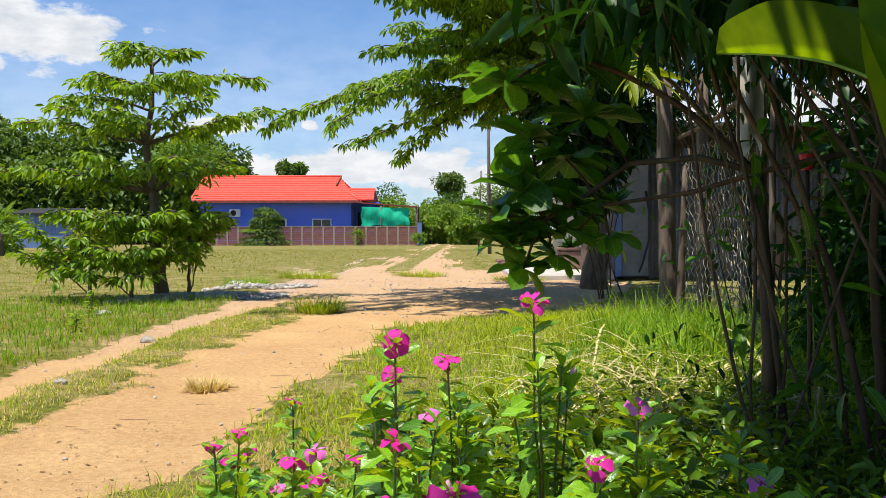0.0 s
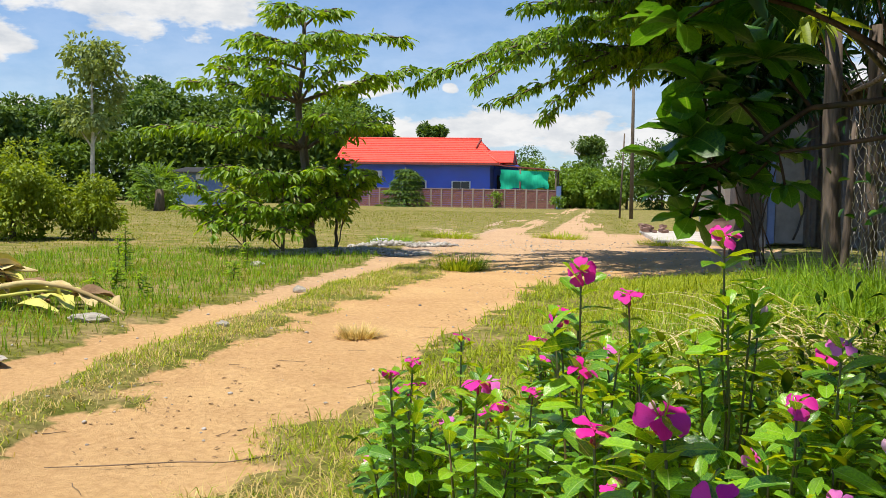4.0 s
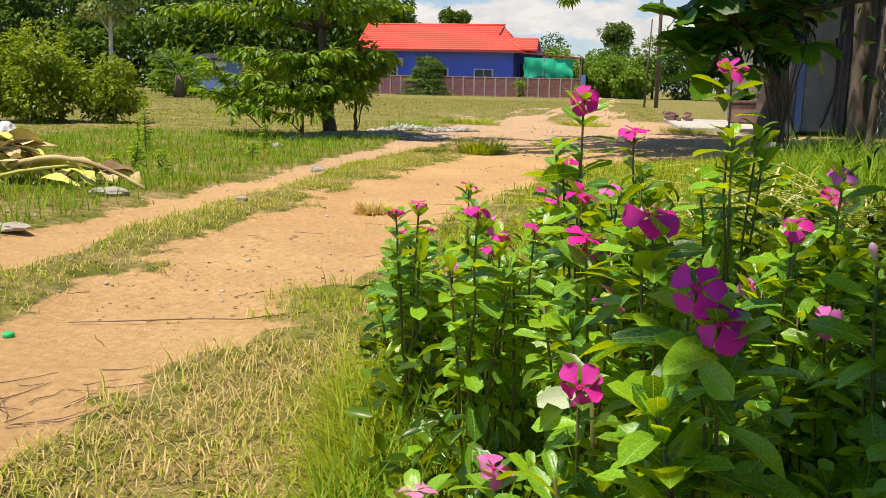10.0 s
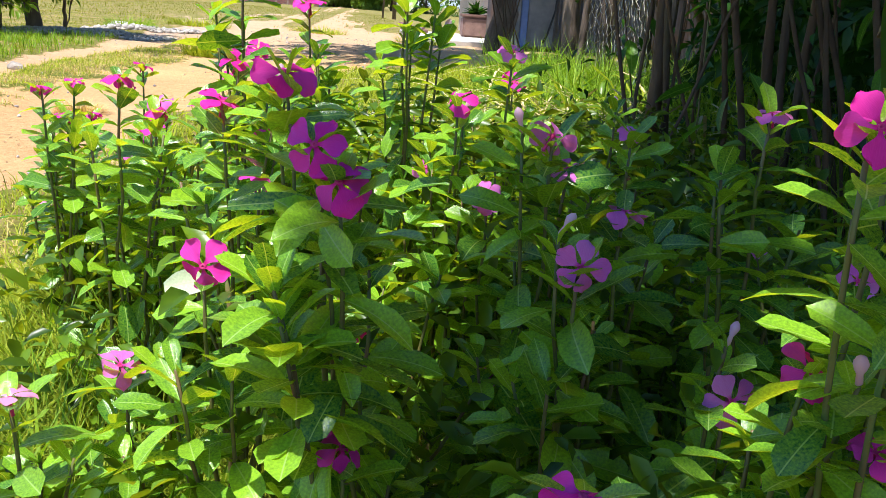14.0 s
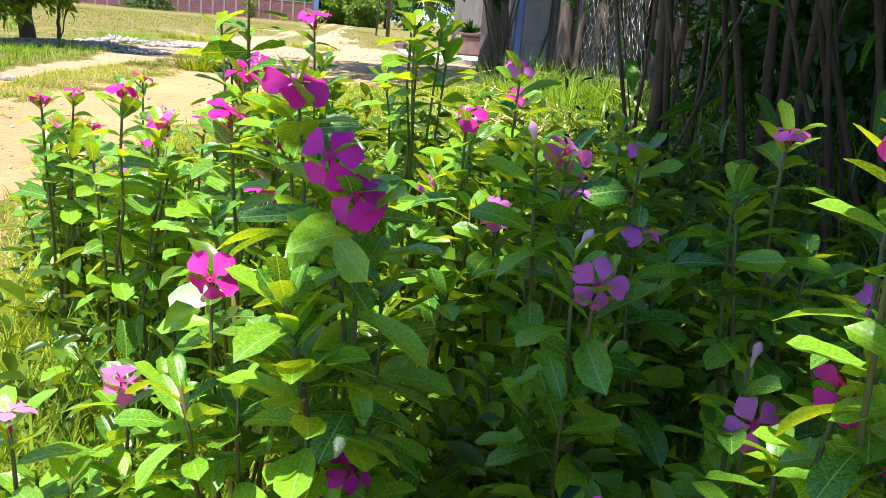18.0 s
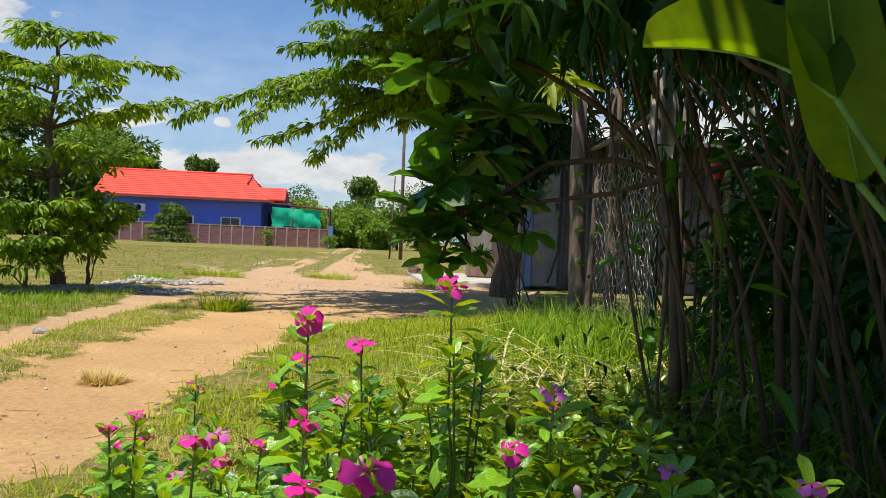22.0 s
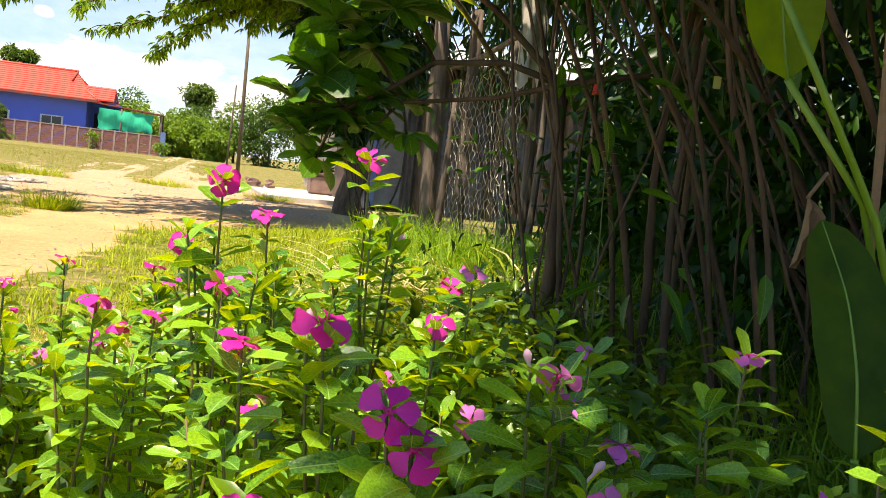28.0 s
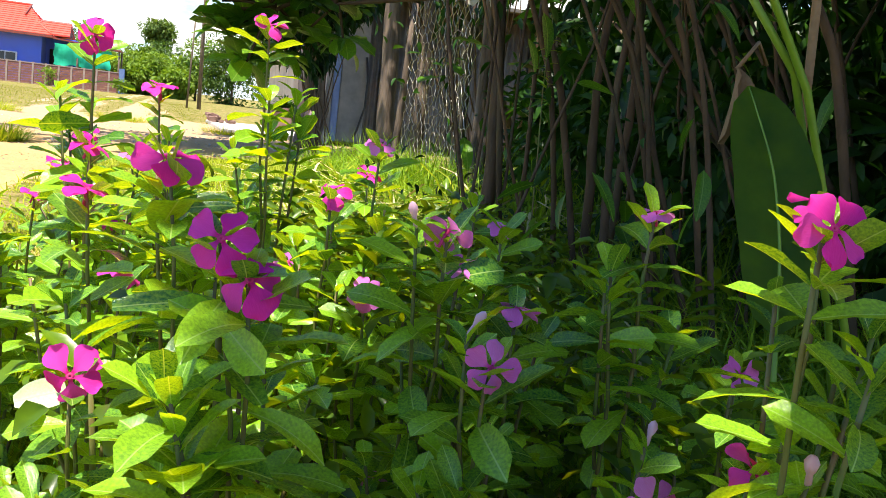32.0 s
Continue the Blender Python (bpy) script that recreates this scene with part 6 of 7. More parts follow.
def petal_shape(curl=.10, twist=0.0, slim=.29, skew=.16):
    """A rounded, lopsided petal of length 1, narrow at the throat, its rim a little crumpled."""
    V, F = [], []
    rows = 9
    for k in range(rows + 1):
        t = k / rows
        w = .06 + slim * smooth01(t, .10, .70) * (1.0 if t < .76 else math.sqrt(max(0.02, 1 - ((t - .76) / .25) ** 2)))
        for c in (-1, -.5, 0, .5, 1):
            z = .07 * t * (1 - t) * 4 - curl * t * t + .07 * abs(c) * t + twist * c * t * t * .3 + .025 * t * math.sin(7 * c + 9 * t)
            V.append((float(w) * (c + skew * t), t - .06 * abs(c) * t - .05 * t * (c > .7), z))
    for k in range(rows):
        for j in range(4):
            a = k * 5 + j
            F.append((a, a + 1, a + 6, a + 5))
    return np.array(V), F


PETAL = {q: [mesh_data("petal", *petal_shape(cu, tw, sl, sk), mt) for cu, tw, sl, sk in ((.08, .2, .38, .16), (.20, -.4, .40, .10), (.32, .4, .36, .20), (.04, .6, .35, .14))]
         for q, mt in (("m", M_PETAL), ("l", M_PETAL_LILAC), ("p", M_PETAL_PALE))}
M_EYE = plain("flower_eye", (0.40, 0.01, 0.10), (0.55, 0.03, 0.16), 30, .6, 0)
EYE_MESH = mesh_data("flower", *lathe([(.0012, -.85), (.075, -.80), (.07, -.15), (.13, 0.0), (.05, .02), (.01, -.04)], 10), M_EYE)
BUD_MESH = mesh_data("bud", *lathe([(.02, 0), (.10, .12), (.085, .45), (.15, .62), (.19, .8), (.12, .97), (.01, 1.06)], 9), M_PETAL_PALE)


def flower(parent, place, normal, size, kind, r, petals=5):
    f = frames_for([np.cross(normal, (1, .2, .1))], up=normal, roll=np.array([0.0]))[0]
    size *= .84
    m = Matrix.Translation(tuple(place)) @ Matrix(f.tolist()).to_4x4() @ pose(0, 0, 0, 0, 0, r.uniform(0, 72)) @ Matrix.Scale(size * .5, 4)
    fl = part("flower", EYE_MESH, None, parent, {"m": "open magenta flower with a dark eye", "l": "lilac-pink flower with a crimson eye", "p": "faded pale pink flower"}[kind], m=m)
    cup = r.uniform(-22, 12)
    for k in range(petals):
        part("petal", PETAL[kind][int(r.integers(0, 4))], None, fl, m=pose(0, 0, 0, 0, 0, 72 * k + r.uniform(-9, 9)) @ pose(0, .06, 0, cup + r.uniform(-26, 10), r.uniform(-16, 16), 0) @ Matrix.Scale(r.uniform(.95, 1.12), 4))


def periwinkle(bx, by, tips, seed, label="pink-flowered periwinkle plant with glossy green leaves"):
    """One plant: stems from one foot to the given tips (x, y, z, what, size); leaves in crossed pairs along each stem."""
    r = np.random.default_rng(seed)
    z0 = float(ground_z(bx, by)) - .01
    o = np.array([bx, by, z0])
    t = thing("periwinkle", tuple(o), label, "flowering plant", "periwinkles on the verge")
    # leafy side shoots round each flower
    more = []
    for x, y, z, what, size in tips:
        if what != "n" and z > .24 and what != "b":
            for q in (0, 1, 2) if bx < .2 and by > .9 else (0, 1):
                a = r.uniform(0, 6.28)
                more.append((x + .038 * math.cos(a), y + .038 * math.sin(a) + .01, z - r.uniform(.042, .085) - .06 * (q > 1), "s", 0))
    for x, y, z, what, size in list(tips) + more:
        tip = np.array([x, y, z]) - o
        P = arc((r.normal(0, .012), r.normal(0, .012), 0), tip, 0, 9, .004, r)
        s = np.linspace(0, 1, 9)
        # rise first, then lean out
        P[:, :2] = tip[:2] * (s ** 1.5)[:, None] + r.normal(0, .003, (9, 2)) * (s * (1 - s) * 4)[:, None]
        P[-1] = tip
        H = tip[2]
        st = part("stem", tube(P, np.linspace(.0026, .0013, 9), 6), M_STEM, t)
        ph = r.uniform(0, 3.14)
        sunny = bx < .06
        big = r.uniform(.037, .049) if sunny else r.uniform(.040, .056) * (.82 if by < .52 else 1)
        down, k = .006, 0
        most = 7 if what == "s" else 8 if sunny and by < .9 else 17 if what != "n" else 9
        while down < H * .86 and k < most:
            v = 1 - down / max(H, .05)
            b = np.array([np.interp(v, s, P[:, q]) for q in range(3)])
            age = min(1, (k + .6) / 3.2)
            for q in (0, 1):
                if k > 3 and r.random() < (.10 if sunny else .28):
                    continue
                az = ph + k * 1.57 + q * 3.14 + r.normal(0, .22)
                el = 1.05 - .80 * age + r.normal(0, .20) - (.12 * (k - 4) if k > 4 else 0)
                d = np.array([math.cos(az) * math.cos(el), math.sin(az) * math.cos(el), math.sin(el)])
                ln = big * (.50 + .50 * age) * r.uniform(.85, 1.15)
                m = Matrix(frames_for([d], roll=np.array([r.normal(0, .32)]))[0].tolist()).to_4x4()
                part("leaf", LEAVES[(k + q + int(az)) % 4], None, st, m=Matrix.Translation(tuple(b)) @ m @ Matrix.Scale(ln, 4))
            down += .009 + .003 * min(k, 4) * r.uniform(.8, 1.2)
            k += 1
        if what in "mlp":
            nrm = np.array([r.normal(0, .35), r.normal(-.25, .35), 1.0])
            flower(t, tip + np.array([0, 0, .004]), nrm / np.linalg.norm(nrm), size, what, r)
        elif what in "MLP":   # turned towards the lane
            nrm = np.array([-.15 + r.normal(0, .1), -1.0, .35 + r.normal(0, .15)])
            flower(t, tip + np.array([0, -.006, .002]), nrm / np.linalg.norm(nrm), size, what.lower(), r)
        elif what == "b":
            m = Matrix.Translation(tuple(tip)) @ pose(0, 0, 0, r.uniform(-25, 25), r.uniform(-25, 25), 0) @ Matrix.Scale(size * .55, 4)
            part("bud", BUD_MESH, None, t, "closed pale pink bud", m=m)


D = .044
periwinkle(-.02, 1.03, ((-.028, 1.022, .566, "M", .042), (-.03, 1.06, .50, "n", 0), (.02, 1.08, .47, "n", 0)), 301)
periwinkle(.16, 1.13, ((.142, 1.123, .604, "m", D), (.19, 1.15, .50, "b", .04), (.12, 1.2, .47, "n", 0)), 302)
periwinkle(.05, 1.18, ((.033, 1.166, .525, "m", .048), (.06, 1.22, .44, "n", 0)), 303)
periwinkle(-.06, 1.54, ((-.062, 1.552, .443, "m", .05), (-.10, 1.57, .40, "m", .042), (-.03, 1.6, .38, "n", 0)), 304)
periwinkle(0, .80, ((-.014, .773, .449, "m", .045), (.01, .83, .38, "m", .04)), 305)
periwinkle(.06, .74, ((.037, .713, .479, "m", .052), (.07, .78, .40, "n", 0), (.03, .74, .47, "b", .03)), 306)
periwinkle(.10, .62, ((.062, .60, .450, "M", .046), (.077, .588, .431, "M", .048), (.10, .66, .36, "n", 0)), 307, "tall periwinkle with two deep magenta flowers")
periwinkle(0, .70, ((-.012, .668, .352, "M", .046), (.04, .70, .30, "n", 0), (-.05, .70, .27, "n", 0)), 308)
periwinkle(-.36, 1.50, ((-.369, 1.47, .20, "p", .04), (-.34, 1.5, .26, "n", 0)), 309)
periwinkle(.25, .67, ((.241, .64, .37, "L", .042), (.226, .645, .39, "b", .036), (.27, .68, .31, "n", 0)), 310)
periwinkle(.33, .60, ((.322, .56, .311, "L", .042), (.318, .565, .345, "b", .03), (.35, .60, .26, "n", 0)), 311)
periwinkle(.41, .75, ((.401, .722, .471, "l", .036), (.39, .76, .41, "n", 0), (.45, .74, .38, "n", 0)), 312)
periwinkle(-.07, .76, ((-.084, .729, .248, "l", .044), (-.05, .75, .20, "n", 0), (-.10, .77, .19, "n", 0)), 313)
periwinkle(.31, 1.27, ((.301, 1.253, .441, "m", .040), (.33, 1.3, .38, "n", 0)), 314)
periwinkle(.19, .96, ((.188, .934, .445, "m", .046), (.198, .962, .43, "b", .03), (.17, 1.0, .39, "n", 0)), 315)
periwinkle(.24, .76, ((.237, .737, .442, "l", .044), (.215, .745, .445, "b", .036), (.255, .75, .415, "l", .034), (.27, .78, .40, "n", 0)), 316)
periwinkle(-.03, .97, ((-.023, .951, .468, "m", .042), (.0, .98, .40, "m", .034)), 317)
periwinkle(.17, 1.06, ((.171, 1.042, .358, "l", .036), (.15, 1.09, .34, "n", 0)), 318)
periwinkle(.22, .89, ((.213, .872, .365, "L", .038), (.25, .92, .33, "n", 0)), 319)
periwinkle(.22, 1.03, ((.215, 1.017, .276, "l", .036), (.25, 1.05, .27, "n", 0)), 320)
periwinkle(.31, .76, ((.299, .733, .387, "l", .044), (.34, .77, .36, "n", 0)), 321)
periwinkle(.10, .97, ((.098, .961, .20, "M", .038), (.08, .92, .25, "n", 0), (.13, .99, .24, "n", 0)), 322)
periwinkle(.09, .60, ((.086, .595, .252, "m", .042), (.12, .62, .22, "n", 0), (.05, .62, .20, "n", 0)), 323)
periwinkle(-.13, .68, ((-.136, .646, .259, "p", .040), (-.10, .66, .21, "n", 0), (-.16, .70, .17, "n", 0)), 324)
periwinkle(-.28, 1.32, ((-.287, 1.301, .36, "m", .04), (-.287, 1.42, .345, "m", .034), (-.25, 1.36, .30, "n", 0)), 325)
periwinkle(-.15, 1.22, ((-.149, 1.215, .392, "l", .042), (-.143, 1.135, .37, "m", .042), (-.11, 1.17, .32, "n", 0)), 326)
periwinkle(-.23, 1.38, ((-.232, 1.379, .295, "l", .03), (-.20, 1.40, .27, "n", 0)), 327)
periwinkle(-.17, 1.36, ((-.171, 1.345, .23, "b", .03), (-.14, 1.34, .28, "n", 0)), 328)
periwinkle(.30, .50, ((.312, .462, .370, "m", .037), (.325, .44, .375, "b", .036), (.33, .47, .355, "n", 0), (.33, .425, .345, "m", .03)), 329, "periwinkle with a bright pink flower lit by the sun")
periwinkle(.33, .46, ((.300, .43, .497, "M", .040), (.335, .47, .50, "m", .040), (.36, .47, .42, "n", 0)), 330)
periwinkle(.20, .42, ((.180, .385, .345, "m", .044), (.22, .43, .31, "n", 0)), 331)
periwinkle(.47, .70, ((.467, .681, .356, "L", .036), (.45, .807, .342, "l", .024), (.5, .72, .33, "n", 0)), 332)
periwinkle(.22, .80, ((.217, .79, .225, "p", .034), (.25, .82, .24, "n", 0)), 333)
periwinkle(-.14, .98, ((-.136, .965, .446, "m", .044), (-.10, 1.0, .36, "n", 0)), 334)
periwinkle(-.11, 1.06, ((-.121, 1.051, .403, "m", .04), (-.086, 1.15, .398, "m", .036)), 335)
periwinkle(-.27, 1.22, ((-.284, 1.199, .405, "m", .034), (-.268, 1.277, .405, "m", .03)), 336)
periwinkle(-.22, 1.47, ((-.222, 1.462, .415, "m", .034), (-.2, 1.5, .34, "n", 0)), 337)
periwinkle(.26, 1.05, ((.256, 1.032, .49, "l", .036), (.28, 1.08, .42, "n", 0)), 338)
periwinkle(.37, .97, ((.37, .949, .422, "l", .034), (.395, 1.12, .34, "b", .03), (.40, 1.0, .36, "n", 0)), 339)
periwinkle(.30, 1.10, ((.294, 1.086, .26, "m", .034), (.33, 1.12, .30, "n", 0)), 340)
periwinkle(.40, 1.14, ((.403, 1.12, .43, "b", .032), (.42, 1.17, .37, "n", 0)), 341)
periwinkle(.06, 1.30, ((.007, 1.201, .446, "l", .036), (-.07, 1.29, .418, "m", .036), (.08, 1.34, .39, "n", 0)), 342)


def fill_bed():
    """Leafy plants without flowers that close the bed: several leaning stems from one foot each."""
    r = np.random.default_rng(44)
    n = 0
    while n < 52:
        x, y = r.uniform(-.42, .78), r.uniform(.46, 1.95)
        if x < -.13 - .28 * (y - .55) or x > .42 + .35 * (y - .45) or math.hypot(x, y - .1) < .42 or (x > .12 and y < .66):
            continue
        if (x < .04 and y < .84) or (x < .04 and r.random() < .72):
            continue
        top = .40 - .45 * max(0, -.05 - x) - .30 * max(0, .75 - y) - .10 * max(0, y - 1.3)
        if x > .3:
            top = min(top, .36)
        h = top * r.uniform(.55, 1.0) + float(ground_z(x, y))
        tips = [(x + r.normal(0, .05), y + r.normal(0, .05), h, "n", 0)]
        for q in range(int(r.integers(1, 3))):
            tips.append((x + r.normal(0, .08), y + r.normal(0, .08), h * r.uniform(.55, .95), "n", 0))
        periwinkle(x, y, tips, 500 + n, "leafy periwinkle plant without flowers")
        n += 1


fill_bed()


def undergrowth():
    """Low leaves and thin shoots that close the bed between the flowering stems."""
    r = np.random.default_rng(45)
    n = 15000
    x, y = r.uniform(-.45, .9, n), r.uniform(.46, 2.0, n)
    k = ((x > .06) | (r.random(n) < .35)) & (x > -.15 - .28 * (y - .55)) & (x < .46 + .35 * (y - .45)) & (np.hypot(x, y - .1) > .40)
    x, y = x[k], y[k]; n = len(x)
    top = .37 - .45 * np.maximum(0, -.02 - x) - .32 * np.maximum(0, .8 - y) - .10 * np.maximum(0, y - 1.3)
    top *= .50 + .85 * soft_noise(x + 4, y, 9.0)
    top = np.minimum(top, .40)
    z = ground_z(x, y) + .01 + np.clip(top, .05, 1) * r.uniform(0, 1, n) ** .75
    d = r.normal(0, 1, (n, 3)); d[:, 2] = r.normal(.35, .45, n)
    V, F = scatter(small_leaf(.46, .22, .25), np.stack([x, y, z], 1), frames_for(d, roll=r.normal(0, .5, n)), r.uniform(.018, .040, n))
    thing("bed_undergrowth", (0, 0, 0), "dense low periwinkle leaves between the flowering stems, darkened to stand for shade", "undergrowth", kind="stuff", geo=(V, F), mat=M_VINCA_SHADED)


undergrowth()


def pale_leaf():
    """Big leaves below the double flower, and one leaf turned over to the sun."""
    lm = mesh_data("leaf", *leaf_shape(.44, .7, 8, .10, .10, .2), M_VINCA)
    lp = mesh_data("leaf", *leaf_shape(.66, .7, 12, .12, .15, .15), M_UNDERSIDE)

    def leaf(t, base, tip, up, mesh):
        b, d = np.array(base, float), np.array(tip, float) - np.array(base, float)
        m = Matrix(frames_for([d], up=up)[0].tolist()).to_4x4()
        part("leaf", mesh, None, t, m=Matrix.Translation(tuple(b - np.array(t.location))) @ m @ Matrix.Scale(float(np.linalg.norm(d)), 4))

    t = thing("periwinkle_shoot", (BLUE[0][0] + .01, BLUE[0][1] + .03, .0), "periwinkle shoot with two broad bluish-green leaves", "flowering plant")
    part("stem", tube(arc((.01, .02, 0), np.array(BLUE[0]) - np.array(t.location), 0, 7, .003), np.linspace(.0035, .002, 7), 6), M_STEM, t)
    leaf(t, BLUE[0], BLUE[1], (0.1, -.35, .9), lm)
    leaf(t, BLUE[0], BLUE[2], (-.5, -.6, .6), lm)
    leaf(t, BLUE[0], np.array(BLUE[0]) + (.055, .02, .0), (0, -.3, 1), lm)
    leaf(t, np.array(BLUE[0]) - (0, 0, .03), np.array(BLUE[0]) + (.02, -.045, -.04), (0, -.3, 1), lm)
    u = thing("periwinkle_shoot", (PALE[0][0] + .01, PALE[0][1] + .02, .0), "periwinkle shoot with one leaf showing its pale underside", "flowering plant")
    part("stem", tube(arc((.01, .02, 0), np.array(PALE[0]) - np.array(u.location), 0, 7, .003), np.linspace(.0035, .002, 7), 6), M_STEM, u)
    leaf(u, PALE[0], PALE[1], (.0, -.75, .65), lp)
    leaf(u, np.array(PALE[0]) - (0, 0, .02), np.array(PALE[0]) + (-.03, -.04, -.03), (0, 0, 1), lm)
    leaf(u, PALE[0], np.array(PALE[0]) + (.05, .02, .01), (0, 0, 1), lm)


PALE = ((-.006, .715, .330), (-.046, .705, .326))
BLUE = ((.068, .622, .411), (.010, .617, .412), (.034, .592, .378))
pale_leaf()

# ---- small things on the ground ----


def pebbles(name, x, y, rx, ry, n, s0, s1, label, mat, seed, mound=0.0, rot=0.0):
    r = np.random.default_rng(seed)
    bm = bmesh.new(); bmesh.ops.create_icosphere(bm, subdivisions=1, radius=1)
    V = np.array([v.co[:] for v in bm.verts]); F = np.array([[v.index for v in f.verts] for f in bm.faces]); bm.free()
    a, q = r.uniform(0, 6.28, n), np.sqrt(r.uniform(0, 1, n))
    dx, dy = rx * q * np.cos(a), ry * q * np.sin(a)
    px, py = x + dx * math.cos(rot) - dy * math.sin(rot), y + dx * math.sin(rot) + dy * math.cos(rot)
    sz = r.uniform(s0, s1, n) * r.uniform(.6, 1, n)
    pz = ground_z(px, py) + mound * (1 - q ** 2) + sz * .25
    W = V[None] * r.uniform(.6, 1.2, (n, 1, 3)) * r.uniform(.8, 1.2, (n, len(V), 1))
    W = W * sz[:, None, None] * np.array([1, 1, .65]) + np.stack([px, py, pz], 1)[:, None]
    FF = F[None] + (np.arange(n) * len(V))[:, None, None]
    return thing(name, (0, 0, 0), label, "gravel", kind="stuff", geo=(W.reshape(-1, 3), FF.reshape(-1, 3)), mat=mat, smooth=False)


pebbles("gravel_heap", -2.62, 9.75, 1.1, .30, 3000, .008, .028, "low heap of pale grey gravel beside the track", M_GRAVEL, 401, .05, .75)
pebbles("rubble", -2.35, 11.6, .8, .22, 500, .015, .06, "scattered white rubble along the track", M_GRAVEL, 402, .03, .6)
pebbles("loose_stones", -1.6, 6.5, 1.3, 5.0, 260, .004, .014, "loose stones on the wheel tracks", M_GRAVEL, 403)
pebbles("yard_stones", 0, 11, 2.2, 3.6, 700, .006, .02, "loose stones in the shaded yard", M_GRAVEL, 404)


def lump(name, x, y, sx, sy, sz, mat, label, category, seed, lift=0.0):
    r = np.random.default_rng(seed)
    bm = bmesh.new(); bmesh.ops.create_icosphere(bm, subdivisions=3, radius=1)
    k = r.uniform(0, 9)
    for v in bm.verts:
        n = noise.noise(v.co * 1.4 + Vector((k, k, 0))) * .35 + noise.noise(v.co * 4 + Vector((k, 0, k))) * .12
        v.co *= 1 + n
        v.co = Vector((v.co.x * sx, v.co.y * sy, max(v.co.z, -.5) * sz))
    for f in bm.faces:
        f.smooth = False
    return thing(name, (x, y, float(ground_z(x, y)) + sz * .45 + lift), label, category, geo=bm, mat=mat)


lump("white_bag", -3.40, 4.62, .085, .07, .075, M_WHITE, "crumpled white plastic bag on the heap of leaves", "bag", 1, .22)
lump("grey_litter", -2.40, 4.0, .10, .06, .03, M_STONE, "crumpled grey litter in the grass", "litter", 2)
lump("flat_stone", -2.23, 3.0, .075, .045, .02, M_STONE, "flat pale stone beside the track", "stone", 3)
lump("white_litter", -2.60, 3.3, .03, .02, .02, M_WHITE, "crumpled white paper in the grass", "litter", 4)
lump("stone", -1.72, 4.02, .03, .02, .02, M_STONE, "small pale stone on the track", "stone", 5)
lump("stone", -1.95, 5.9, .05, .035, .03, M_STONE, "small pale stone on the track", "stone", 6)
lump("stone", -2.9, 7.6, .06, .05, .03, M_STONE, "small pale stone in the grass", "stone", 7)
lump("pale_block", -2.75, 11.9, .14, .09, .06, M_WHITE, "pale broken block on the rubble", "stone", 8)
lump("stone", .06, 3.35, .03, .025, .02, M_STONE, "small stone in the verge grass", "stone", 9)
cap = thing("bottle_cap", (-1.38, 1.83, float(ground_z(-1.38, 1.83))), "bright green plastic bottle cap on the earth", "bottle cap", geo=lathe([(.012, 0), (.0135, .001), (.0135, .011), (.011, .013), (.001, .013)], 18), mat=M_GREEN_CAP)


def leaf_heap():
    """Cut banana leaves and stalks drying in a heap."""
    r = np.random.default_rng(52)
    o = np.array([-3.35, 4.50, 0])
    t = thing("leaf_heap", tuple(o), "heap of cut and drying banana leaves and stalks", "heap of leaves")
    for k in range(46):
        a = r.uniform(0, 6.28); q = abs(r.normal(0, .30)); 
        c = np.array([q * math.cos(a) * 1.55, q * math.sin(a) * .6, .03 + .19 * math.exp(-(q / .33) ** 2) * r.uniform(.3, 1.1)])
        az, L = r.normal(0, .7) + (0 if r.random() < .5 else 3.14), r.uniform(.16, .40)
        d = np.array([math.cos(az), math.sin(az) * .7, 0]) * L / 2
        mid = [c - d + (0, 0, r.uniform(-.05, .02)), c + (0, 0, .04), c + d + (0, 0, r.uniform(-.08, .02))]
        for m in mid:
            m[2] = max(m[2], .015)
        V, F, P = blade(mid, r.uniform(.025, .065), (r.normal(0, .5), r.normal(0, .5), 1), 9, r.uniform(-.5, .8), .25)
        V[:, 2] = np.maximum(V[:, 2], .004)
        part("dry_leaf", (V, F), M_DRYLEAF if r.random() < .50 else (M_DEAD if r.random() < .25 else M_YELLOWLEAF), t)
    for a, b, sag, rad in (((.10, -.10, .10), (.98, -.20, .02), .10, .018), ((-.75, -.15, .03), (-.1, -.05, .17), .05, .016), ((-.6, .1, .05), (.3, .05, .2), .04, .014), ((-.9, -.2, .02), (-.4, -.25, .06), .03, .012), ((.05, -.22, .02), (.55, -.15, .12), .02, .012), ((-.3, -.2, .05), (.2, -.28, .03), .06, .012), ((.3, .1, .1), (.75, .15, .03), .03, .012)):
        part("stalk", tube(arc(a, b, sag, 9, .006, r), np.linspace(rad, rad * .5, 9), 7), M_YELLOWLEAF if rad < .013 else M_DRYLEAF, t)


leaf_heap()


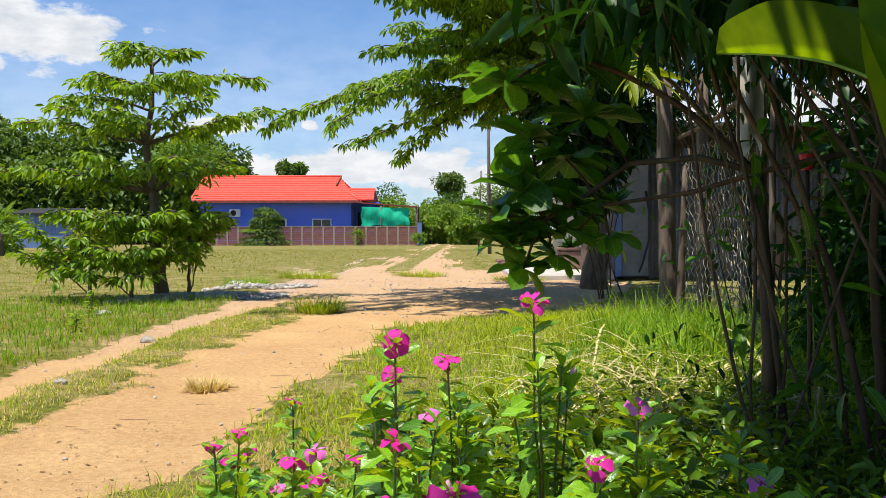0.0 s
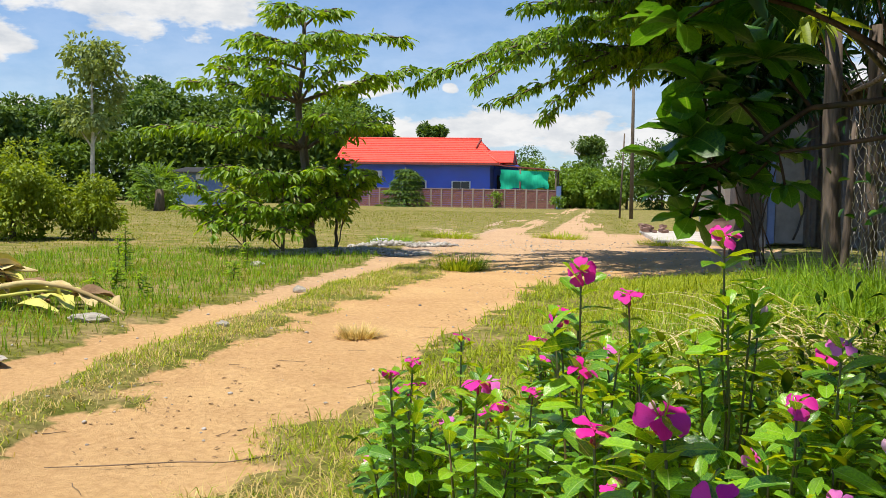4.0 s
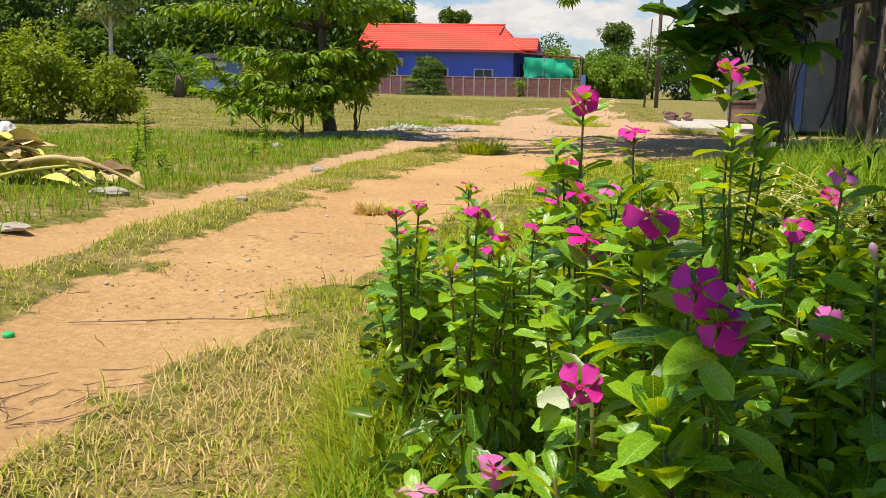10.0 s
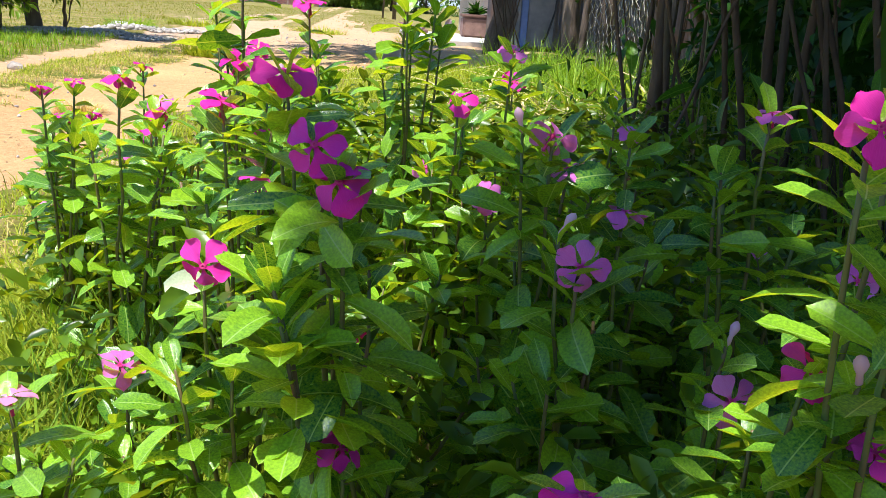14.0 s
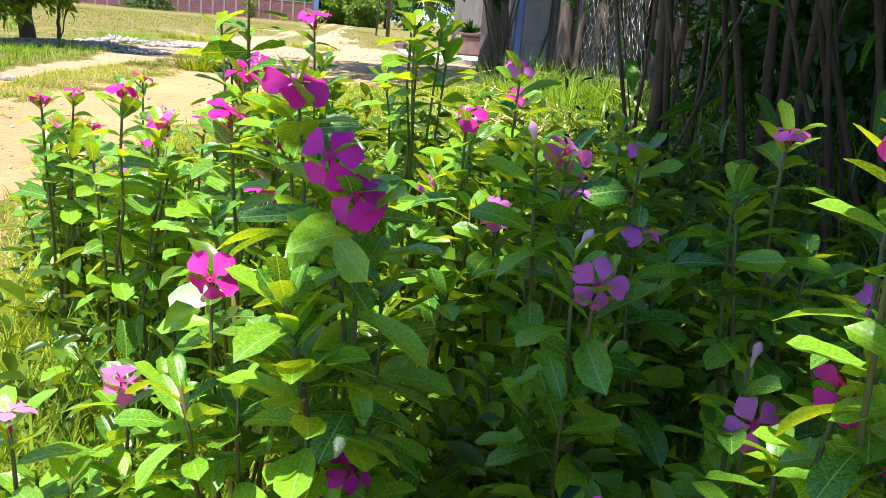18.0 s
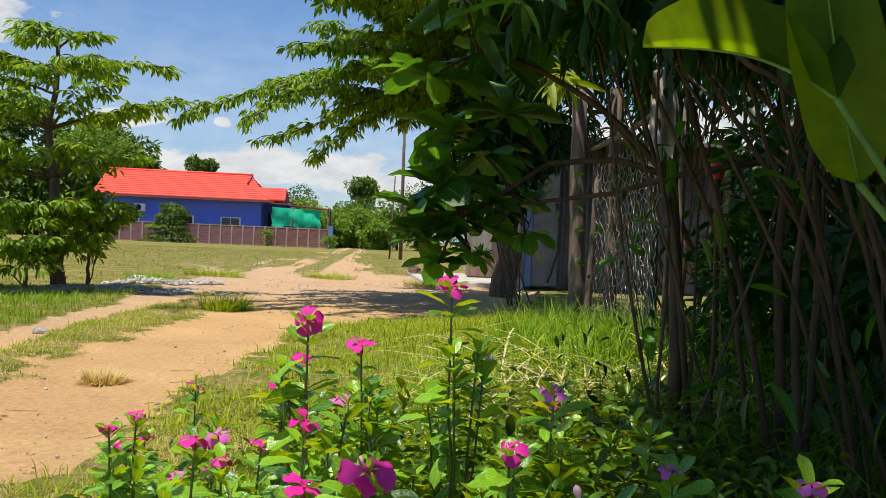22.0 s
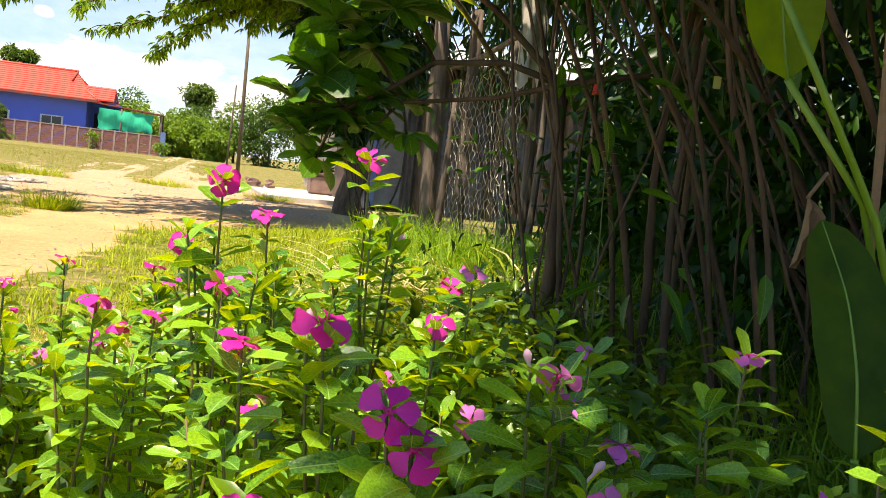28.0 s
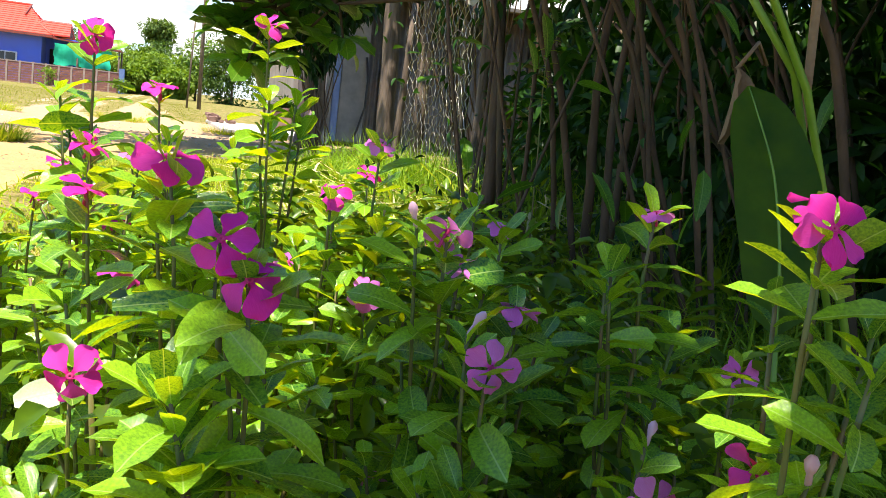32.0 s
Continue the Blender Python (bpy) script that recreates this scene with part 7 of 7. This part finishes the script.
def twigs():
    r = np.random.default_rng(53)
    # long dry stem across the right-hand track
    P = np.array([(-1.32, 1.98), (-1.18, 1.99), (-1.0, 2.06), (-.88, 2.05), (-.74, 2.10), (-.66, 2.12)])
    thing("dry_stem", (0, 0, 0), "long thin dry stem lying across the track", "twig", geo=tube(np.stack([P[:, 0], P[:, 1], ground_z(P[:, 0], P[:, 1]) + .006 + .006 * np.sin(np.arange(6))], 1), [.0012, .0018, .0018, .0016, .0013, .001], 5), mat=M_TWIG)
    for k in range(60):
        if k < 26:
            x, y = -1.0 + r.normal(0, .09), 1.35 + r.uniform(-.3, .35)
        else:
            x, y = r.uniform(-1.5, -.3), r.uniform(1.0, 4.6)
        L, a = r.uniform(.03, .13), r.normal(.5, .6)
        n = 4
        px = x + np.linspace(-.5, .5, n) * L * math.cos(a) + r.normal(0, .003, n)
        py = y + np.linspace(-.5, .5, n) * L * math.sin(a) + r.normal(0, .003, n)
        thing("twig", (0, 0, 0), "dry twig lying on the sandy earth", "twig", "twigs on the track", geo=tube(np.stack([px, py, ground_z(px, py) + .003], 1), np.linspace(.0011, .0007, n), 4), mat=M_TWIG)
    # crumbs of leaf litter on the track
    n = 900
    x, y = r.uniform(-1.5, -.5, n), r.uniform(.9, 7, n)
    k = soft_noise(x + 5, y, 2.3) > .55
    x, y = x[k], y[k]; n = len(x)
    d = np.stack([r.normal(0, 1, n), r.normal(0, 1, n), r.normal(0, .15, n)], 1)
    V, F = scatter(small_leaf(.5), np.stack([x, y, ground_z(x, y) + .003], 1), frames_for(d), r.uniform(.008, .022, n))
    thing("leaf_litter", (0, 0, 0), "dry leaf crumbs on the track", "litter", kind="stuff", geo=(V, F), mat=M_DEAD)


twigs()


def weeds():
    """Upright weeds on the field side of the lane."""
    for k, (x, y, h, n) in enumerate(((-3.62, 6.6, .42, 26), (-3.0, 7.6, .22, 14), (-3.15, 5.6, .18, 14), (-4.4, 7.9, .25, 14), (-2.75, 5.2, .16, 12), (-5.0, 6.6, .2, 12), (-2.6, 6.3, .14, 10), (-2.9, 4.9, .17, 12), (-4.0, 5.5, .18, 12))):
        r = np.random.default_rng(600 + k)
        z = float(ground_z(x, y))
        t = thing("weed", (x, y, z), "upright leafy weed in the grass", "weed", "weeds on the field side")
        part("stem", tube(arc((0, 0, -.01), (r.normal(0, .02), 0, h), 0, 5, .006, r), np.linspace(.006, .002, 5), 5), M_STEM, t)
        zz = np.linspace(.12 * h, h, n * 3); a = np.arange(n * 3) * 2.4
        d = np.stack([np.cos(a), np.sin(a), r.normal(.2, .3, n * 3)], 1)
        part("leaves", mesh_data("leaves", *scatter(small_leaf(.36), np.stack([0 * zz, 0 * zz, zz], 1), frames_for(d), r.uniform(.04, .09, n * 3) * (1.2 - .5 * zz / h)), M_SAPLING), None, t)


weeds()
